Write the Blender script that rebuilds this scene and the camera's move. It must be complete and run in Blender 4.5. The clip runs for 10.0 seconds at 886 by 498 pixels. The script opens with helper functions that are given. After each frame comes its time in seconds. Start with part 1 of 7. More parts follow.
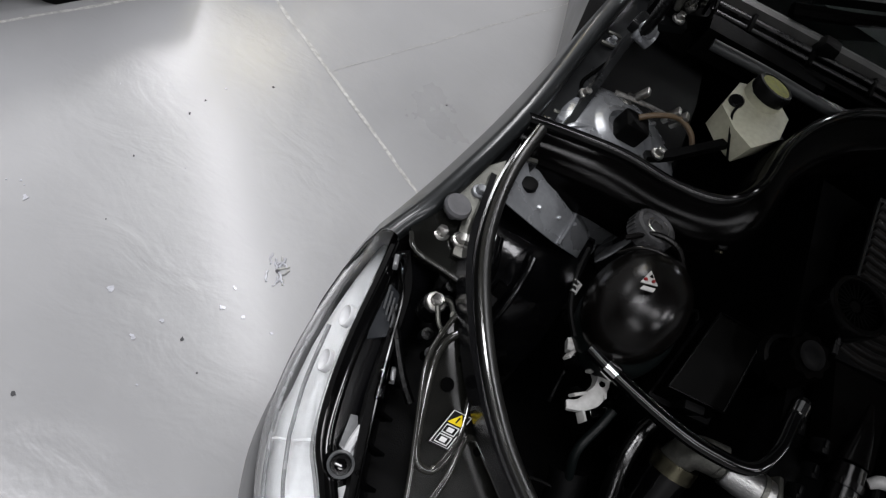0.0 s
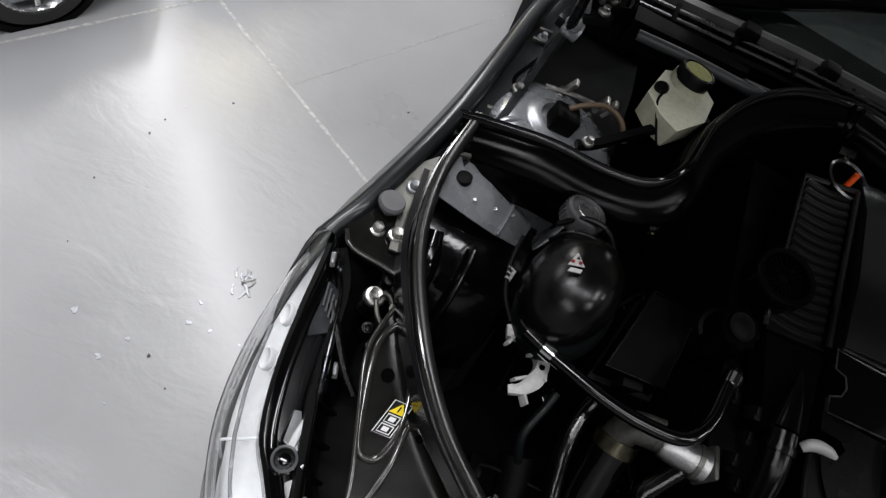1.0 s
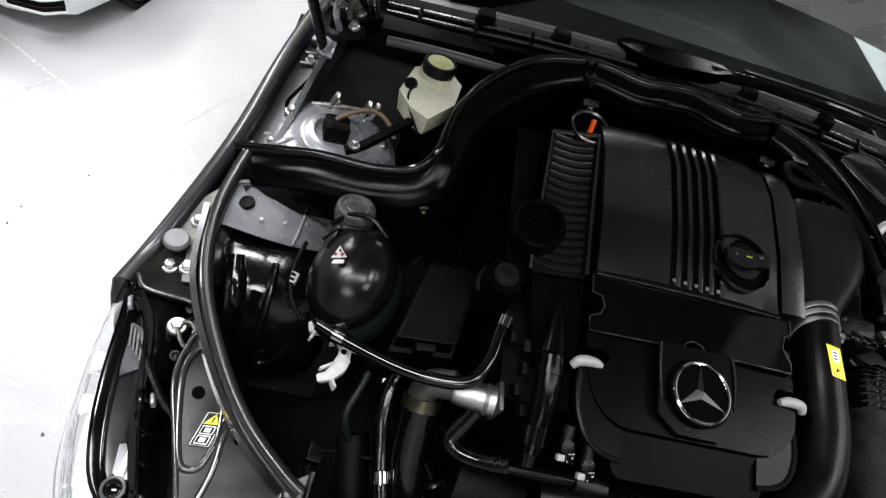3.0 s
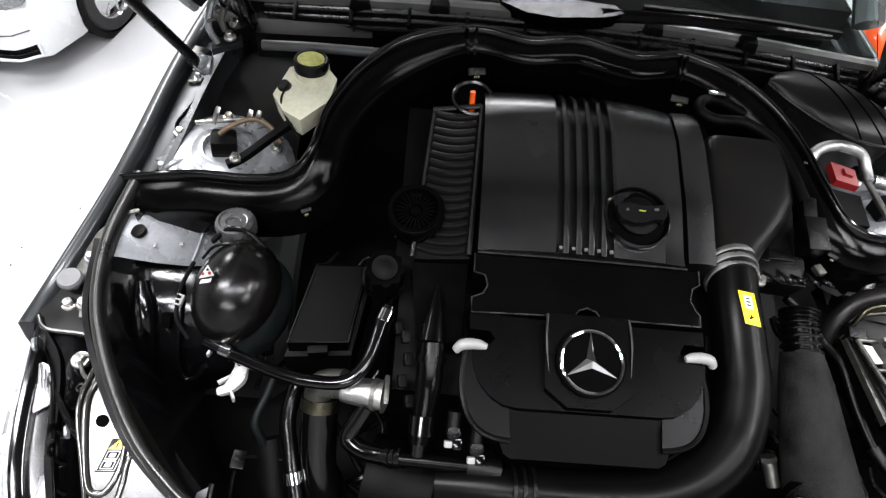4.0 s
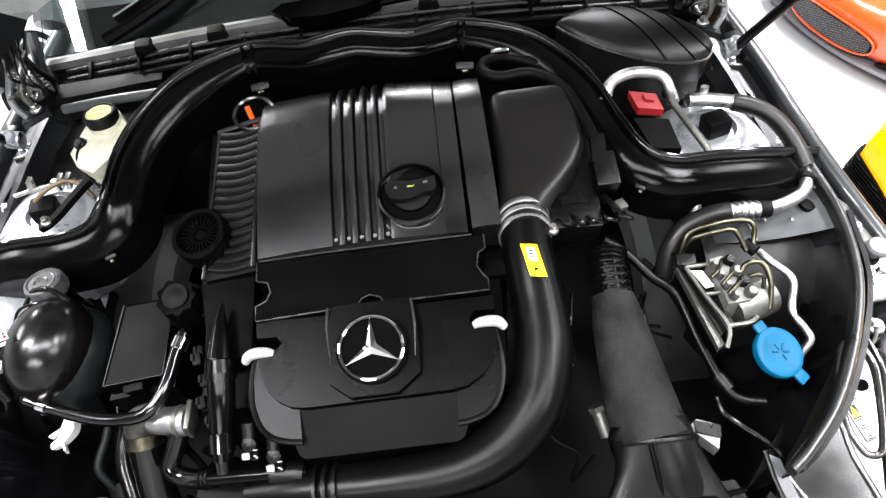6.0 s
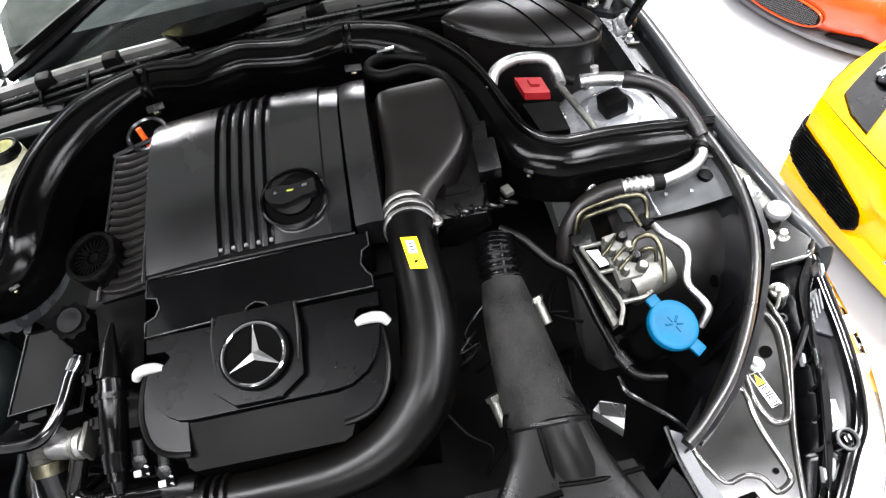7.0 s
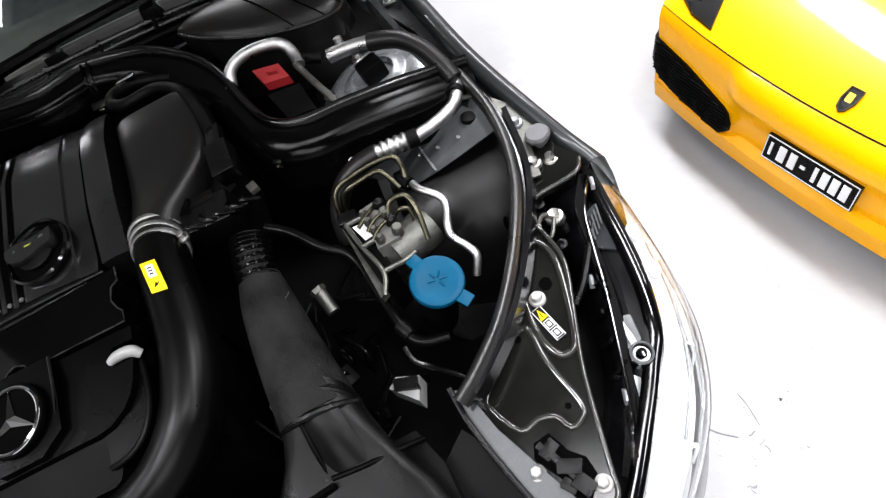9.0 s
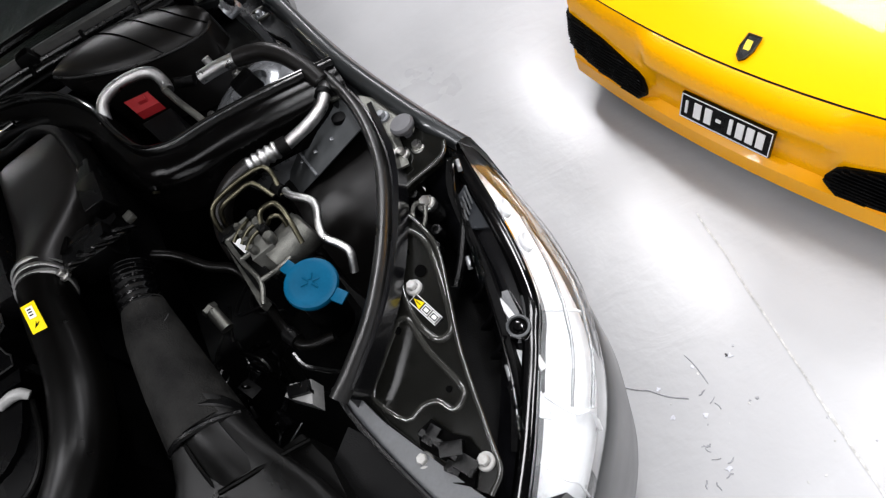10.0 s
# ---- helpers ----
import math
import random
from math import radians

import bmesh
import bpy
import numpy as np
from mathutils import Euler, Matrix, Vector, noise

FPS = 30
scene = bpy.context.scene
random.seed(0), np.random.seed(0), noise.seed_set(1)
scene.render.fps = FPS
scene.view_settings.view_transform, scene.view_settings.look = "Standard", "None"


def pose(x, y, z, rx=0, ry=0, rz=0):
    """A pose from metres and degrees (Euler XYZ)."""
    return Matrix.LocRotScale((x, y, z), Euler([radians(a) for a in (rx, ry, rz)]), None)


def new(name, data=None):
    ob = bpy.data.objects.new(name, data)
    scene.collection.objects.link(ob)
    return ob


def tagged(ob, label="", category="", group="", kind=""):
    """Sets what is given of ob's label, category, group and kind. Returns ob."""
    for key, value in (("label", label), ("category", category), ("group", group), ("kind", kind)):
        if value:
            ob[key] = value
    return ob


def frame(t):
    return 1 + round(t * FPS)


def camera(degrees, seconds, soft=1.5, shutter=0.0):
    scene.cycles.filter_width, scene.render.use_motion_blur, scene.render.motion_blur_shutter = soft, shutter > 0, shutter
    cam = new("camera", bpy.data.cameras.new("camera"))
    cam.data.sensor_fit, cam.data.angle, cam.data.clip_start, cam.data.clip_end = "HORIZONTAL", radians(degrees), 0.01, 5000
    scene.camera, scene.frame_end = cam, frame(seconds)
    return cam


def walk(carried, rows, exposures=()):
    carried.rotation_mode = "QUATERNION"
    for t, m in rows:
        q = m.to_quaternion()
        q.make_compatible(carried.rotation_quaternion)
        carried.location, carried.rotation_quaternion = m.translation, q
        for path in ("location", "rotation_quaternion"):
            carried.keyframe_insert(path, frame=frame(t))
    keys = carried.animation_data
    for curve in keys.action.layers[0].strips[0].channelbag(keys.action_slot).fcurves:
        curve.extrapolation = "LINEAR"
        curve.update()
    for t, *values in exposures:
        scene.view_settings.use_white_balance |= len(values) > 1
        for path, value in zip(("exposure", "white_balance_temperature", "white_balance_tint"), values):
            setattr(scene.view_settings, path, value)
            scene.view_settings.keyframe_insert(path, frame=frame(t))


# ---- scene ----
cam = camera(70.0, 10.0, soft=1.3)
# seconds, place in metres, turn in degrees
PATH = [
    (0.0, -0.8393, -0.3919, 1.4472, 29.864, -21.768, 22.389),
    (0.5, -0.8075, -0.3959, 1.4601, 30.585, -21.355, 21.200),
    (1.0, -0.7717, -0.3980, 1.4779, 32.150, -20.853, 18.880),
    (1.5, -0.7379, -0.4032, 1.4953, 33.423, -20.362, 16.516),
    (2.0, -0.6871, -0.4139, 1.5205, 35.063, -19.813, 13.064),
    (2.5, -0.6338, -0.4222, 1.5604, 36.675, -18.786, 9.261),
    (2.7, -0.6157, -0.4371, 1.5838, 37.747, -18.592, 6.901),
    (3.8, -0.3193, -0.3701, 1.6978, 34.387, -7.104, 2.985),
    (4.0, -0.2825, -0.3706, 1.6980, 34.701, -6.191, 1.903),
    (4.5, -0.1896, -0.3765, 1.7044, 35.192, -3.588, -0.048),
    (5.0, -0.0872, -0.3855, 1.7022, 35.676, -0.906, -1.653),
    (5.5, 0.0069, -0.3960, 1.6983, 35.937, 1.461, -2.951),
    (5.7, 0.0485, -0.3976, 1.6931, 35.850, 2.895, -3.767),
    (6.8, 0.2725, -0.4291, 1.6556, 36.320, 8.681, -8.061),
    (7.0, 0.2969, -0.4419, 1.6418, 36.815, 9.113, -8.341),
    (7.5, 0.3908, -0.4531, 1.6114, 36.512, 11.916, -10.373),
    (8.0, 0.4808, -0.4783, 1.5748, 36.836, 14.783, -12.649),
    (8.5, 0.5619, -0.5021, 1.5397, 36.089, 17.052, -15.796),
    (9.0, 0.6295, -0.5192, 1.5001, 34.390, 19.042, -19.628),
    (9.5, 0.7050, -0.5539, 1.4622, 33.218, 21.486, -23.035),
    (10.0, 0.7759, -0.5965, 1.4261, 32.420, 24.065, -26.309),
]
walk(cam, [(t, pose(x, y, z, rx, ry, rz)) for t, x, y, z, rx, ry, rz in PATH],
     exposures=[(0.0, -0.85), (1.0, -0.74), (2.0, -0.45), (2.7, 0.08), (3.8, 0.82), (4.5, 1.10), (5.5, 1.74), (7.0, 1.92),
                (8.0, 1.28), (9.0, 0.69), (10.0, 0.10)])

# ---- world and lamps ----
world = bpy.data.worlds.new("world")
scene.world = world
world.use_nodes = True
world.node_tree.nodes["Background"].inputs[0].default_value = (0.8, 0.9, 1.0, 1)
world.node_tree.nodes["Background"].inputs[1].default_value = 0.004

CEIL = 4.0
# tubes below y = -1 are unseen fill, added to brighten bay and bonnet frame
TUBES = [(-3.5, 4.0, 22), (-2.45, 3.0, 40), (-1.5, 1.9, 40), (-4.4, 1.2, 0), (-3.6, 6.0, 22), (2.1, 2.2, 0), (2.3, 4.6, 0), (4.6, 0.2, 0), (4.6, 3.2, 0), (2.5, -0.35, 0), (-1.85, -0.55, 90), (0.85, -1.15, 90), (-0.85, -1.15, 90), (-0.1, -3.9, 90), (2.8, -2.2, 90), (0.2, 5.4, 90), (-1.2, -3.2, 90)]
for x, y, turn in TUBES:
    lamp = bpy.data.lights.new("tube_light", "AREA")
    lamp.shape, lamp.size, lamp.size_y = "RECTANGLE", 0.32, 1.5
    lamp.energy, lamp.color = 30 if -1.3 < y < -1.0 else 78 if y > -2 else 36, (0.97, 0.965, 1.0)
    ob = new("tube_light", lamp)
    ob.matrix_world = pose(x, y, CEIL - 0.1, 0, 0, turn)
warm = bpy.data.lights.new("warm_spot_light", "AREA")
warm.shape, warm.size, warm.energy, warm.color = "DISK", 0.8, 30, (1.0, 0.86, 0.42)
new("warm_spot_light", warm).matrix_world = pose(-2.95, 4.5, CEIL - 0.1)


# ---- materials ----
def principled(name):
    m = bpy.data.materials.new(name)
    m.use_nodes = True
    nt = m.node_tree
    return m, nt, nt.nodes["Principled BSDF"]


def surface(name, col, rough=0.5, metal=0.0, var=0.15, scale=30.0, bump=0.0, bscale=400.0, coat=0.0, spec=0.5, dirt=None, rvar=0.1):
    """Base colour that varies at two scales, with grain in the gloss and relief."""
    m, nt, b = principled(name)
    n, L = nt.nodes.new, nt.links.new
    tc = n("ShaderNodeTexCoord")
    n1, n2 = n("ShaderNodeTexNoise"), n("ShaderNodeTexNoise")
    n1.inputs["Scale"].default_value, n2.inputs["Scale"].default_value = scale, scale * 9
    n1.inputs["Detail"].default_value = 5
    for t in (n1, n2):
        L(tc.outputs["Object"], t.inputs["Vector"])
    mix = n("ShaderNodeMath")
    mix.operation = "MULTIPLY_ADD"
    L(n2.outputs["Fac"], mix.inputs[0])
    mix.inputs[1].default_value = 0.4
    L(n1.outputs["Fac"], mix.inputs[2])
    ramp = n("ShaderNodeValToRGB")
    ramp.color_ramp.elements[0].position, ramp.color_ramp.elements[1].position = 0.45, 0.95
    d = dirt or [c * (1 - var) for c in col]
    ramp.color_ramp.elements[0].color = (*d, 1)
    ramp.color_ramp.elements[1].color = (*[min(1, c * (1 + var)) for c in col], 1)
    L(mix.outputs[0], ramp.inputs[0])
    L(ramp.outputs[0], b.inputs["Base Color"])
    mr = n("ShaderNodeMapRange")
    mr.inputs[1].default_value, mr.inputs[2].default_value = 0.3, 0.75
    mr.inputs[3].default_value, mr.inputs[4].default_value = max(0.02, rough - rvar), min(1, rough + rvar)
    L(n1.outputs["Fac"], mr.inputs[0])
    L(mr.outputs[0], b.inputs["Roughness"])
    b.inputs["Metallic"].default_value = metal
    b.inputs["Specular IOR Level"].default_value = spec
    b.inputs["Coat Weight"].default_value = coat
    b.inputs["Coat Roughness"].default_value = 0.04
    if bump:
        n3, bp = n("ShaderNodeTexNoise"), n("ShaderNodeBump")
        n3.inputs["Scale"].default_value = bscale
        L(tc.outputs["Object"], n3.inputs["Vector"])
        bp.inputs["Strength"].default_value, bp.inputs["Distance"].default_value = bump, 0.002
        L(n3.outputs["Fac"], bp.inputs["Height"])
        L(bp.outputs[0], b.inputs["Normal"])
    return m


def clear(name, col=(1, 1, 1), rough=0.02, ior=1.45, spec=0.5):
    m, nt, b = principled(name)
    b.inputs["Base Color"].default_value = (*col, 1)
    b.inputs["Roughness"].default_value = rough
    b.inputs["Transmission Weight"].default_value = 1
    b.inputs["IOR"].default_value = ior
    b.inputs["Specular IOR Level"].default_value = spec
    return m


PLASTIC = surface("black_plastic", (0.0014, 0.0014, 0.0015), 0.28, bump=0.25, bscale=900, scale=14, var=0.35, spec=0.2)
SATIN = surface("satin_black_plastic", (0.0011, 0.0010, 0.0010), 0.14, scale=9, var=0.3, bump=0.06, bscale=1400, spec=0.095)
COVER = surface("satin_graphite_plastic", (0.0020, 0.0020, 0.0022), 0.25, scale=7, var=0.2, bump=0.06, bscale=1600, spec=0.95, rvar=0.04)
FRONT = surface("fine_grained_black_plastic", (0.0006, 0.0006, 0.0007), 0.28, scale=7, var=0.25, bump=0.10, bscale=1200, spec=0.075, rvar=0.04)
GLOSSY = surface("glossy_black_plastic", (0.0011, 0.0011, 0.0012), 0.1, scale=9, var=0.3, rvar=0.05, spec=0.5)
MATT = surface("matt_black_plastic", (0.0011, 0.0011, 0.0012), 0.5, bump=0.3, bscale=600, scale=20, var=0.35, spec=0.08)
SKIRT = surface("grained_olive_black_plastic", (0.0008, 0.0008, 0.0007), 0.4, bump=0.15, bscale=1200, scale=9, var=0.3, spec=0.035)
PIPE = surface("satin_black_pipe", (0.0010, 0.0009, 0.0008), 0.31, bump=0.05, bscale=900, scale=11, var=0.3, spec=0.11, rvar=0.05)
RUBBER = surface("black_rubber", (0.0010, 0.0010, 0.0010), 0.2, bump=0.10, bscale=300, scale=25, var=0.35, spec=0.42)
FABRIC = surface("woven_black_duct", (0.0100, 0.0098, 0.0092), 0.58, bump=0.55, bscale=520, scale=30, var=0.7, spec=0.10, dirt=(0.003, 0.003, 0.003))
INNER = surface("black_inner_paint", (0.0030, 0.0030, 0.0036), 0.19, scale=12, var=0.3, rvar=0.05, spec=1.0)
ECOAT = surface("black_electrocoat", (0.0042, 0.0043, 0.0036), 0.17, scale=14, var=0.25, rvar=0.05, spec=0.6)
# paler than the electrocoat: edge highlights sit partly in this glossy colour
RIB = surface("highlit_pressed_edge", (0.020, 0.020, 0.0175), 0.13, scale=14, var=0.25, rvar=0.04, spec=1.0)
PAINT = surface("dark_grey_metallic_paint", (0.018, 0.020, 0.021), 0.38, metal=0.5, coat=0.30, scale=3, var=0.05)
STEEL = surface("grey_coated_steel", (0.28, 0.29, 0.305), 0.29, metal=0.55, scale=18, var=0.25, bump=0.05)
CAST = surface("pale_cast_alloy", (0.13, 0.13, 0.118), 0.45, metal=0.3, scale=50, var=0.3, bump=0.3, bscale=500)
DULL = surface("dull_cast_metal", (0.12, 0.12, 0.108), 0.42, metal=0.85, scale=50, var=0.35, bump=0.3, bscale=600)
FLANGE = surface("grey_flange_paint", (0.014, 0.015, 0.016), 0.34, metal=0.5, scale=14, var=0.3)
WORN = surface("worn_grey_plastic", (0.045, 0.045, 0.047), 0.55, bump=0.3, bscale=500, scale=60, var=0.5, dirt=(0.012, 0.012, 0.012))
ALU = surface("cast_aluminium", (0.42, 0.42, 0.415), 0.36, metal=1.0, scale=40, var=0.25, bump=0.35, bscale=700)
CHROME = surface("chrome", (0.80, 0.80, 0.80), 0.07, metal=1.0, scale=20, var=0.05, rvar=0.03)
ZINC = surface("zinc_plated_steel", (0.48, 0.47, 0.45), 0.32, metal=1.0, scale=60, var=0.25)
BRASS = surface("yellow_chromate_steel", (0.075, 0.070, 0.048), 0.36, metal=1.0, scale=60, var=0.35)
MILK = surface("milky_plastic", (0.52, 0.52, 0.41), 0.38, scale=16, var=0.15, dirt=(0.38, 0.37, 0.27), bump=0.1)
WHITE = surface("off_white_plastic", (0.42, 0.42, 0.41), 0.45, scale=25, var=0.18, dirt=(0.28, 0.275, 0.26))
HOOK = surface("pale_grey_plastic", (0.24, 0.24, 0.235), 0.4, scale=40, var=0.2)
BLUE = surface("blue_plastic", (0.0004, 0.058, 0.118), 0.42, scale=30, var=0.2, spec=0.10)
RED = surface("red_plastic", (0.19, 0.008, 0.010), 0.38, scale=25, var=0.15)
ORANGE = surface("orange_plastic", (0.8, 0.10, 0.01), 0.35, scale=25, var=0.1)
YELLOW = surface("yellow_label", (0.80, 0.60, 0.0), 0.35, scale=25, var=0.05)
LIME = surface("yellow_green_print", (0.24, 0.25, 0.03), 0.4, scale=120, var=0.5)
PAPER = surface("white_label", (0.75, 0.75, 0.75), 0.4, scale=25, var=0.05)
GREEN = surface("dull_green_hose", (0.0036, 0.0050, 0.0050), 0.4, scale=25, var=0.25, spec=0.15)
BROWN = surface("brown_cable", (0.085, 0.055, 0.028), 0.5, scale=40, var=0.25)
SILVER_PAINT = surface("silver_car_paint", (0.33, 0.36, 0.38), 0.25, metal=0.5, coat=1.0, scale=6, var=0.06)
WHITE_PAINT = surface("white_car_paint", (0.75, 0.77, 0.78), 0.25, coat=1.0, scale=6, var=0.05)
YELLOW_PAINT = surface("yellow_car_paint", (0.98, 0.44, 0.0), 0.26, coat=0.25, scale=2, var=0.01, spec=0.15, rvar=0.02)
ORANGE_PAINT = surface("orange_red_car_paint", (0.68, 0.066, 0.010), 0.22, coat=1.0, scale=5, var=0.06)
TYRE = surface("tyre_rubber", (0.02, 0.02, 0.02), 0.7, bump=0.3, bscale=300, scale=40, var=0.3)
RIM = surface("silver_rim", (0.6, 0.6, 0.6), 0.25, metal=0.9, scale=20, var=0.08)
WALL = surface("painted_wall", (0.36, 0.36, 0.36), 0.7, scale=1.5, var=0.06, bump=0.2, bscale=150)
CEILING = surface("dark_ceiling", (0.045, 0.045, 0.047), 0.8, scale=1.5, var=0.06)
LENS = clear("headlight_lens", (0.97, 0.98, 0.98), 0.015, 1.16, 0.2)
SCREEN = clear("windscreen_glass", (0.75, 0.86, 0.82), 0.01)


def lit(name, col, strength):
    m, nt, b = principled(name)
    b.inputs["Emission Color"].default_value = (*col, 1)
    b.inputs["Emission Strength"].default_value = strength
    return m




def floor_paint():
    """Grey glossy floor paint: cloudy, with scuffs, chips and a slight orange peel."""
    m, nt, b = principled("grey_floor_paint")
    n, L = nt.nodes.new, nt.links.new
    tc = n("ShaderNodeTexCoord")
    big, fine, peel, chips = (n("ShaderNodeTexNoise") for _ in range(4))
    for t, s, d in ((big, 1.3, 6), (fine, 60, 5), (peel, 9, 5), (chips, 14.0, 9)):
        t.inputs["Scale"].default_value, t.inputs["Detail"].default_value = s, d
        L(tc.outputs["Object"], t.inputs["Vector"])
    r = n("ShaderNodeValToRGB")
    r.color_ramp.elements[0].position, r.color_ramp.elements[1].position = 0.32, 0.68
    r.color_ramp.elements[0].color, r.color_ramp.elements[1].color = (0.35, 0.352, 0.36, 1), (0.44, 0.442, 0.45, 1)
    L(big.outputs["Fac"], r.inputs[0])
    mx = n("ShaderNodeMix")
    mx.data_type = "RGBA"
    cr = n("ShaderNodeValToRGB")
    cr.color_ramp.elements[0].position, cr.color_ramp.elements[1].position = 0.80, 0.81
    L(chips.outputs["Fac"], cr.inputs[0])
    L(cr.outputs[0], mx.inputs[0])
    L(r.outputs[0], mx.inputs[6])
    mx.inputs[7].default_value = (0.55, 0.55, 0.54, 1)
    L(mx.outputs[2], b.inputs["Base Color"])
    mr = n("ShaderNodeMapRange")
    mr.inputs[1].default_value, mr.inputs[2].default_value, mr.inputs[3].default_value, mr.inputs[4].default_value = 0.3, 0.7, 0.25, 0.42
    L(big.outputs["Fac"], mr.inputs[0])
    L(mr.outputs[0], b.inputs["Roughness"])
    b.inputs["Coat Weight"].default_value = 0.3
    b.inputs["Coat Roughness"].default_value = 0.18
    bp, bp2 = n("ShaderNodeBump"), n("ShaderNodeBump")
    mp, sweeps, bp3 = n("ShaderNodeMapping"), n("ShaderNodeTexNoise"), n("ShaderNodeBump")
    mp.inputs["Rotation"].default_value, mp.inputs["Scale"].default_value = (0, 0, 0.9), (3.0, 5.5, 1.0)
    sweeps.inputs["Scale"].default_value, sweeps.inputs["Detail"].default_value, sweeps.inputs["Distortion"].default_value = 1.5, 3, 1.2
    L(tc.outputs["Object"], mp.inputs["Vector"])
    L(mp.outputs[0], sweeps.inputs["Vector"])
    bp3.inputs["Strength"].default_value, bp3.inputs["Distance"].default_value = 0.22, 0.010
    L(sweeps.outputs["Fac"], bp3.inputs["Height"])
    L(bp3.outputs[0], bp.inputs["Normal"])
    bp.inputs["Strength"].default_value, bp.inputs["Distance"].default_value = 0.38, 0.006
    L(peel.outputs["Fac"], bp.inputs["Height"])
    bp2.inputs["Strength"].default_value, bp2.inputs["Distance"].default_value = 0.30, 0.001
    L(fine.outputs["Fac"], bp2.inputs["Height"])
    L(bp.outputs[0], bp2.inputs["Normal"])
    L(bp2.outputs[0], b.inputs["Normal"])
    return m


FLOOR = floor_paint()


# ---- building tools ----
def part(name, bm, material, parent=None, label="", smooth=40, bevel=0.0, segs=2):
    """Links a bmesh as one mesh object, under its thing where one is given."""
    if bevel:
        es = [e for e in bm.edges if len(e.link_faces) == 2 and e.calc_face_angle(0) > radians(28)]
        bmesh.ops.bevel(bm, geom=es, offset=bevel, segments=segs, profile=0.6, affect="EDGES", clamp_overlap=True)
    bmesh.ops.recalc_face_normals(bm, faces=bm.faces)
    me = bpy.data.meshes.new(name)
    bm.to_mesh(me)
    bm.free()
    for p in me.polygons:
        p.use_smooth = True
    me.set_sharp_from_angle(angle=radians(smooth))
    me.materials.append(material)
    ob = new(name, me)
    if parent:
        ob.parent = parent
    if label:
        ob["label"] = label
    return ob


def thing(name, label, category, group=""):
    return tagged(new(name), label, category, group)


def V(*a):
    return Vector(a)


def smooth_path(pts, k=6):
    """Catmull-Rom through the points."""
    p = [Vector(q) for q in pts]
    if len(p) < 3:
        return p
    p = [2 * p[0] - p[1]] + p + [2 * p[-1] - p[-2]]
    out = []
    for i in range(1, len(p) - 2):
        for j in range(k):
            t = j / k
            out.append(0.5 * (2 * p[i] + (p[i + 1] - p[i - 1]) * t + (2 * p[i - 1] - 5 * p[i] + 4 * p[i + 1] - p[i + 2]) * t * t
                              + (3 * p[i] - p[i - 1] - 3 * p[i + 1] + p[i + 2]) * t ** 3))
    out.append(p[-2])
    return out


def frames_along(path):
    """Tangent, side and up at each point of a path, carried along without twist."""
    res = []
    up = V(0, 0, 1)
    for i, q in enumerate(path):
        t = (path[min(i + 1, len(path) - 1)] - path[max(i - 1, 0)]).normalized()
        if i == 0 and abs(t.dot(up)) > 0.95:
            up = V(0, 1, 0)
        side = t.cross(up).normalized()
        up = side.cross(t).normalized()
        res.append((q, t, side, up))
    return res


def sweep(bm, path, outline, scales=None, cap=True, keep_up=False):
    """Sweeps a closed 2D outline (side, up) along a path; scales per point of the path."""
    rings = []
    fr = frames_along(path)
    for i, (q, t, s, u) in enumerate(fr):
        if keep_up:
            s = t.cross(V(0, 0, 1)).normalized()
            u = s.cross(t).normalized()
        k = 1 if scales is None else scales[i]
        rings.append([bm.verts.new(q + s * (a * k) + u * (b * k)) for a, b in outline])
    n = len(outline)
    for a, b in zip(rings, rings[1:]):
        for i in range(n):
            bm.faces.new((a[i], a[(i + 1) % n], b[(i + 1) % n], b[i]))
    if cap:
        bm.faces.new(rings[0][::-1])
        bm.faces.new(rings[-1])
    return bm


def ring2(r, n=14, sx=1.0, sy=1.0):
    return [(r * sx * math.cos(2 * math.pi * i / n), r * sy * math.sin(2 * math.pi * i / n)) for i in range(n)]


def tube(pts, r, n=14, k=6, bm=None, raw=False):
    """A round tube; r is one radius or one per given point."""
    bm = bm or bmesh.new()
    path = [Vector(q) for q in pts] if raw else smooth_path(pts, k)
    if isinstance(r, (int, float)):
        sc = None
        base = r
    else:
        base = 1.0
        m = len(pts) - 1
        sc = [float(np.interp(i * m / max(1, len(path) - 1), range(len(r)), r)) for i in range(len(path))]
    return sweep(bm, path, ring2(base, n), sc)


def bellows(pts, r0, r1, ribs, n=18):
    """A corrugated hose."""
    path = smooth_path(pts, 24)
    m = ribs * 6 + 1
    P = [path[round(i * (len(path) - 1) / (m - 1))] for i in range(m)]
    sc = [r0 + (r1 - r0) * (0.5 - 0.5 * math.cos(2 * math.pi * i / 6)) for i in range(m)]
    return sweep(bmesh.new(), P, ring2(1.0, n), sc)


def box(cx, cy, cz, sx, sy, sz, rx=0, ry=0, rz=0, bm=None, taper=1.0):
    bm = bm or bmesh.new()
    r = bmesh.ops.create_cube(bm, size=1, matrix=pose(cx, cy, cz, rx, ry, rz) @ Matrix.Diagonal((sx, sy, sz, 1)))
    if taper != 1.0:
        inv = pose(cx, cy, cz, rx, ry, rz).inverted()
        for v in r["verts"]:
            q = inv @ v.co
            if q.z > 0:
                v.co = inv.inverted() @ V(q.x * taper, q.y * taper, q.z)
    return bm


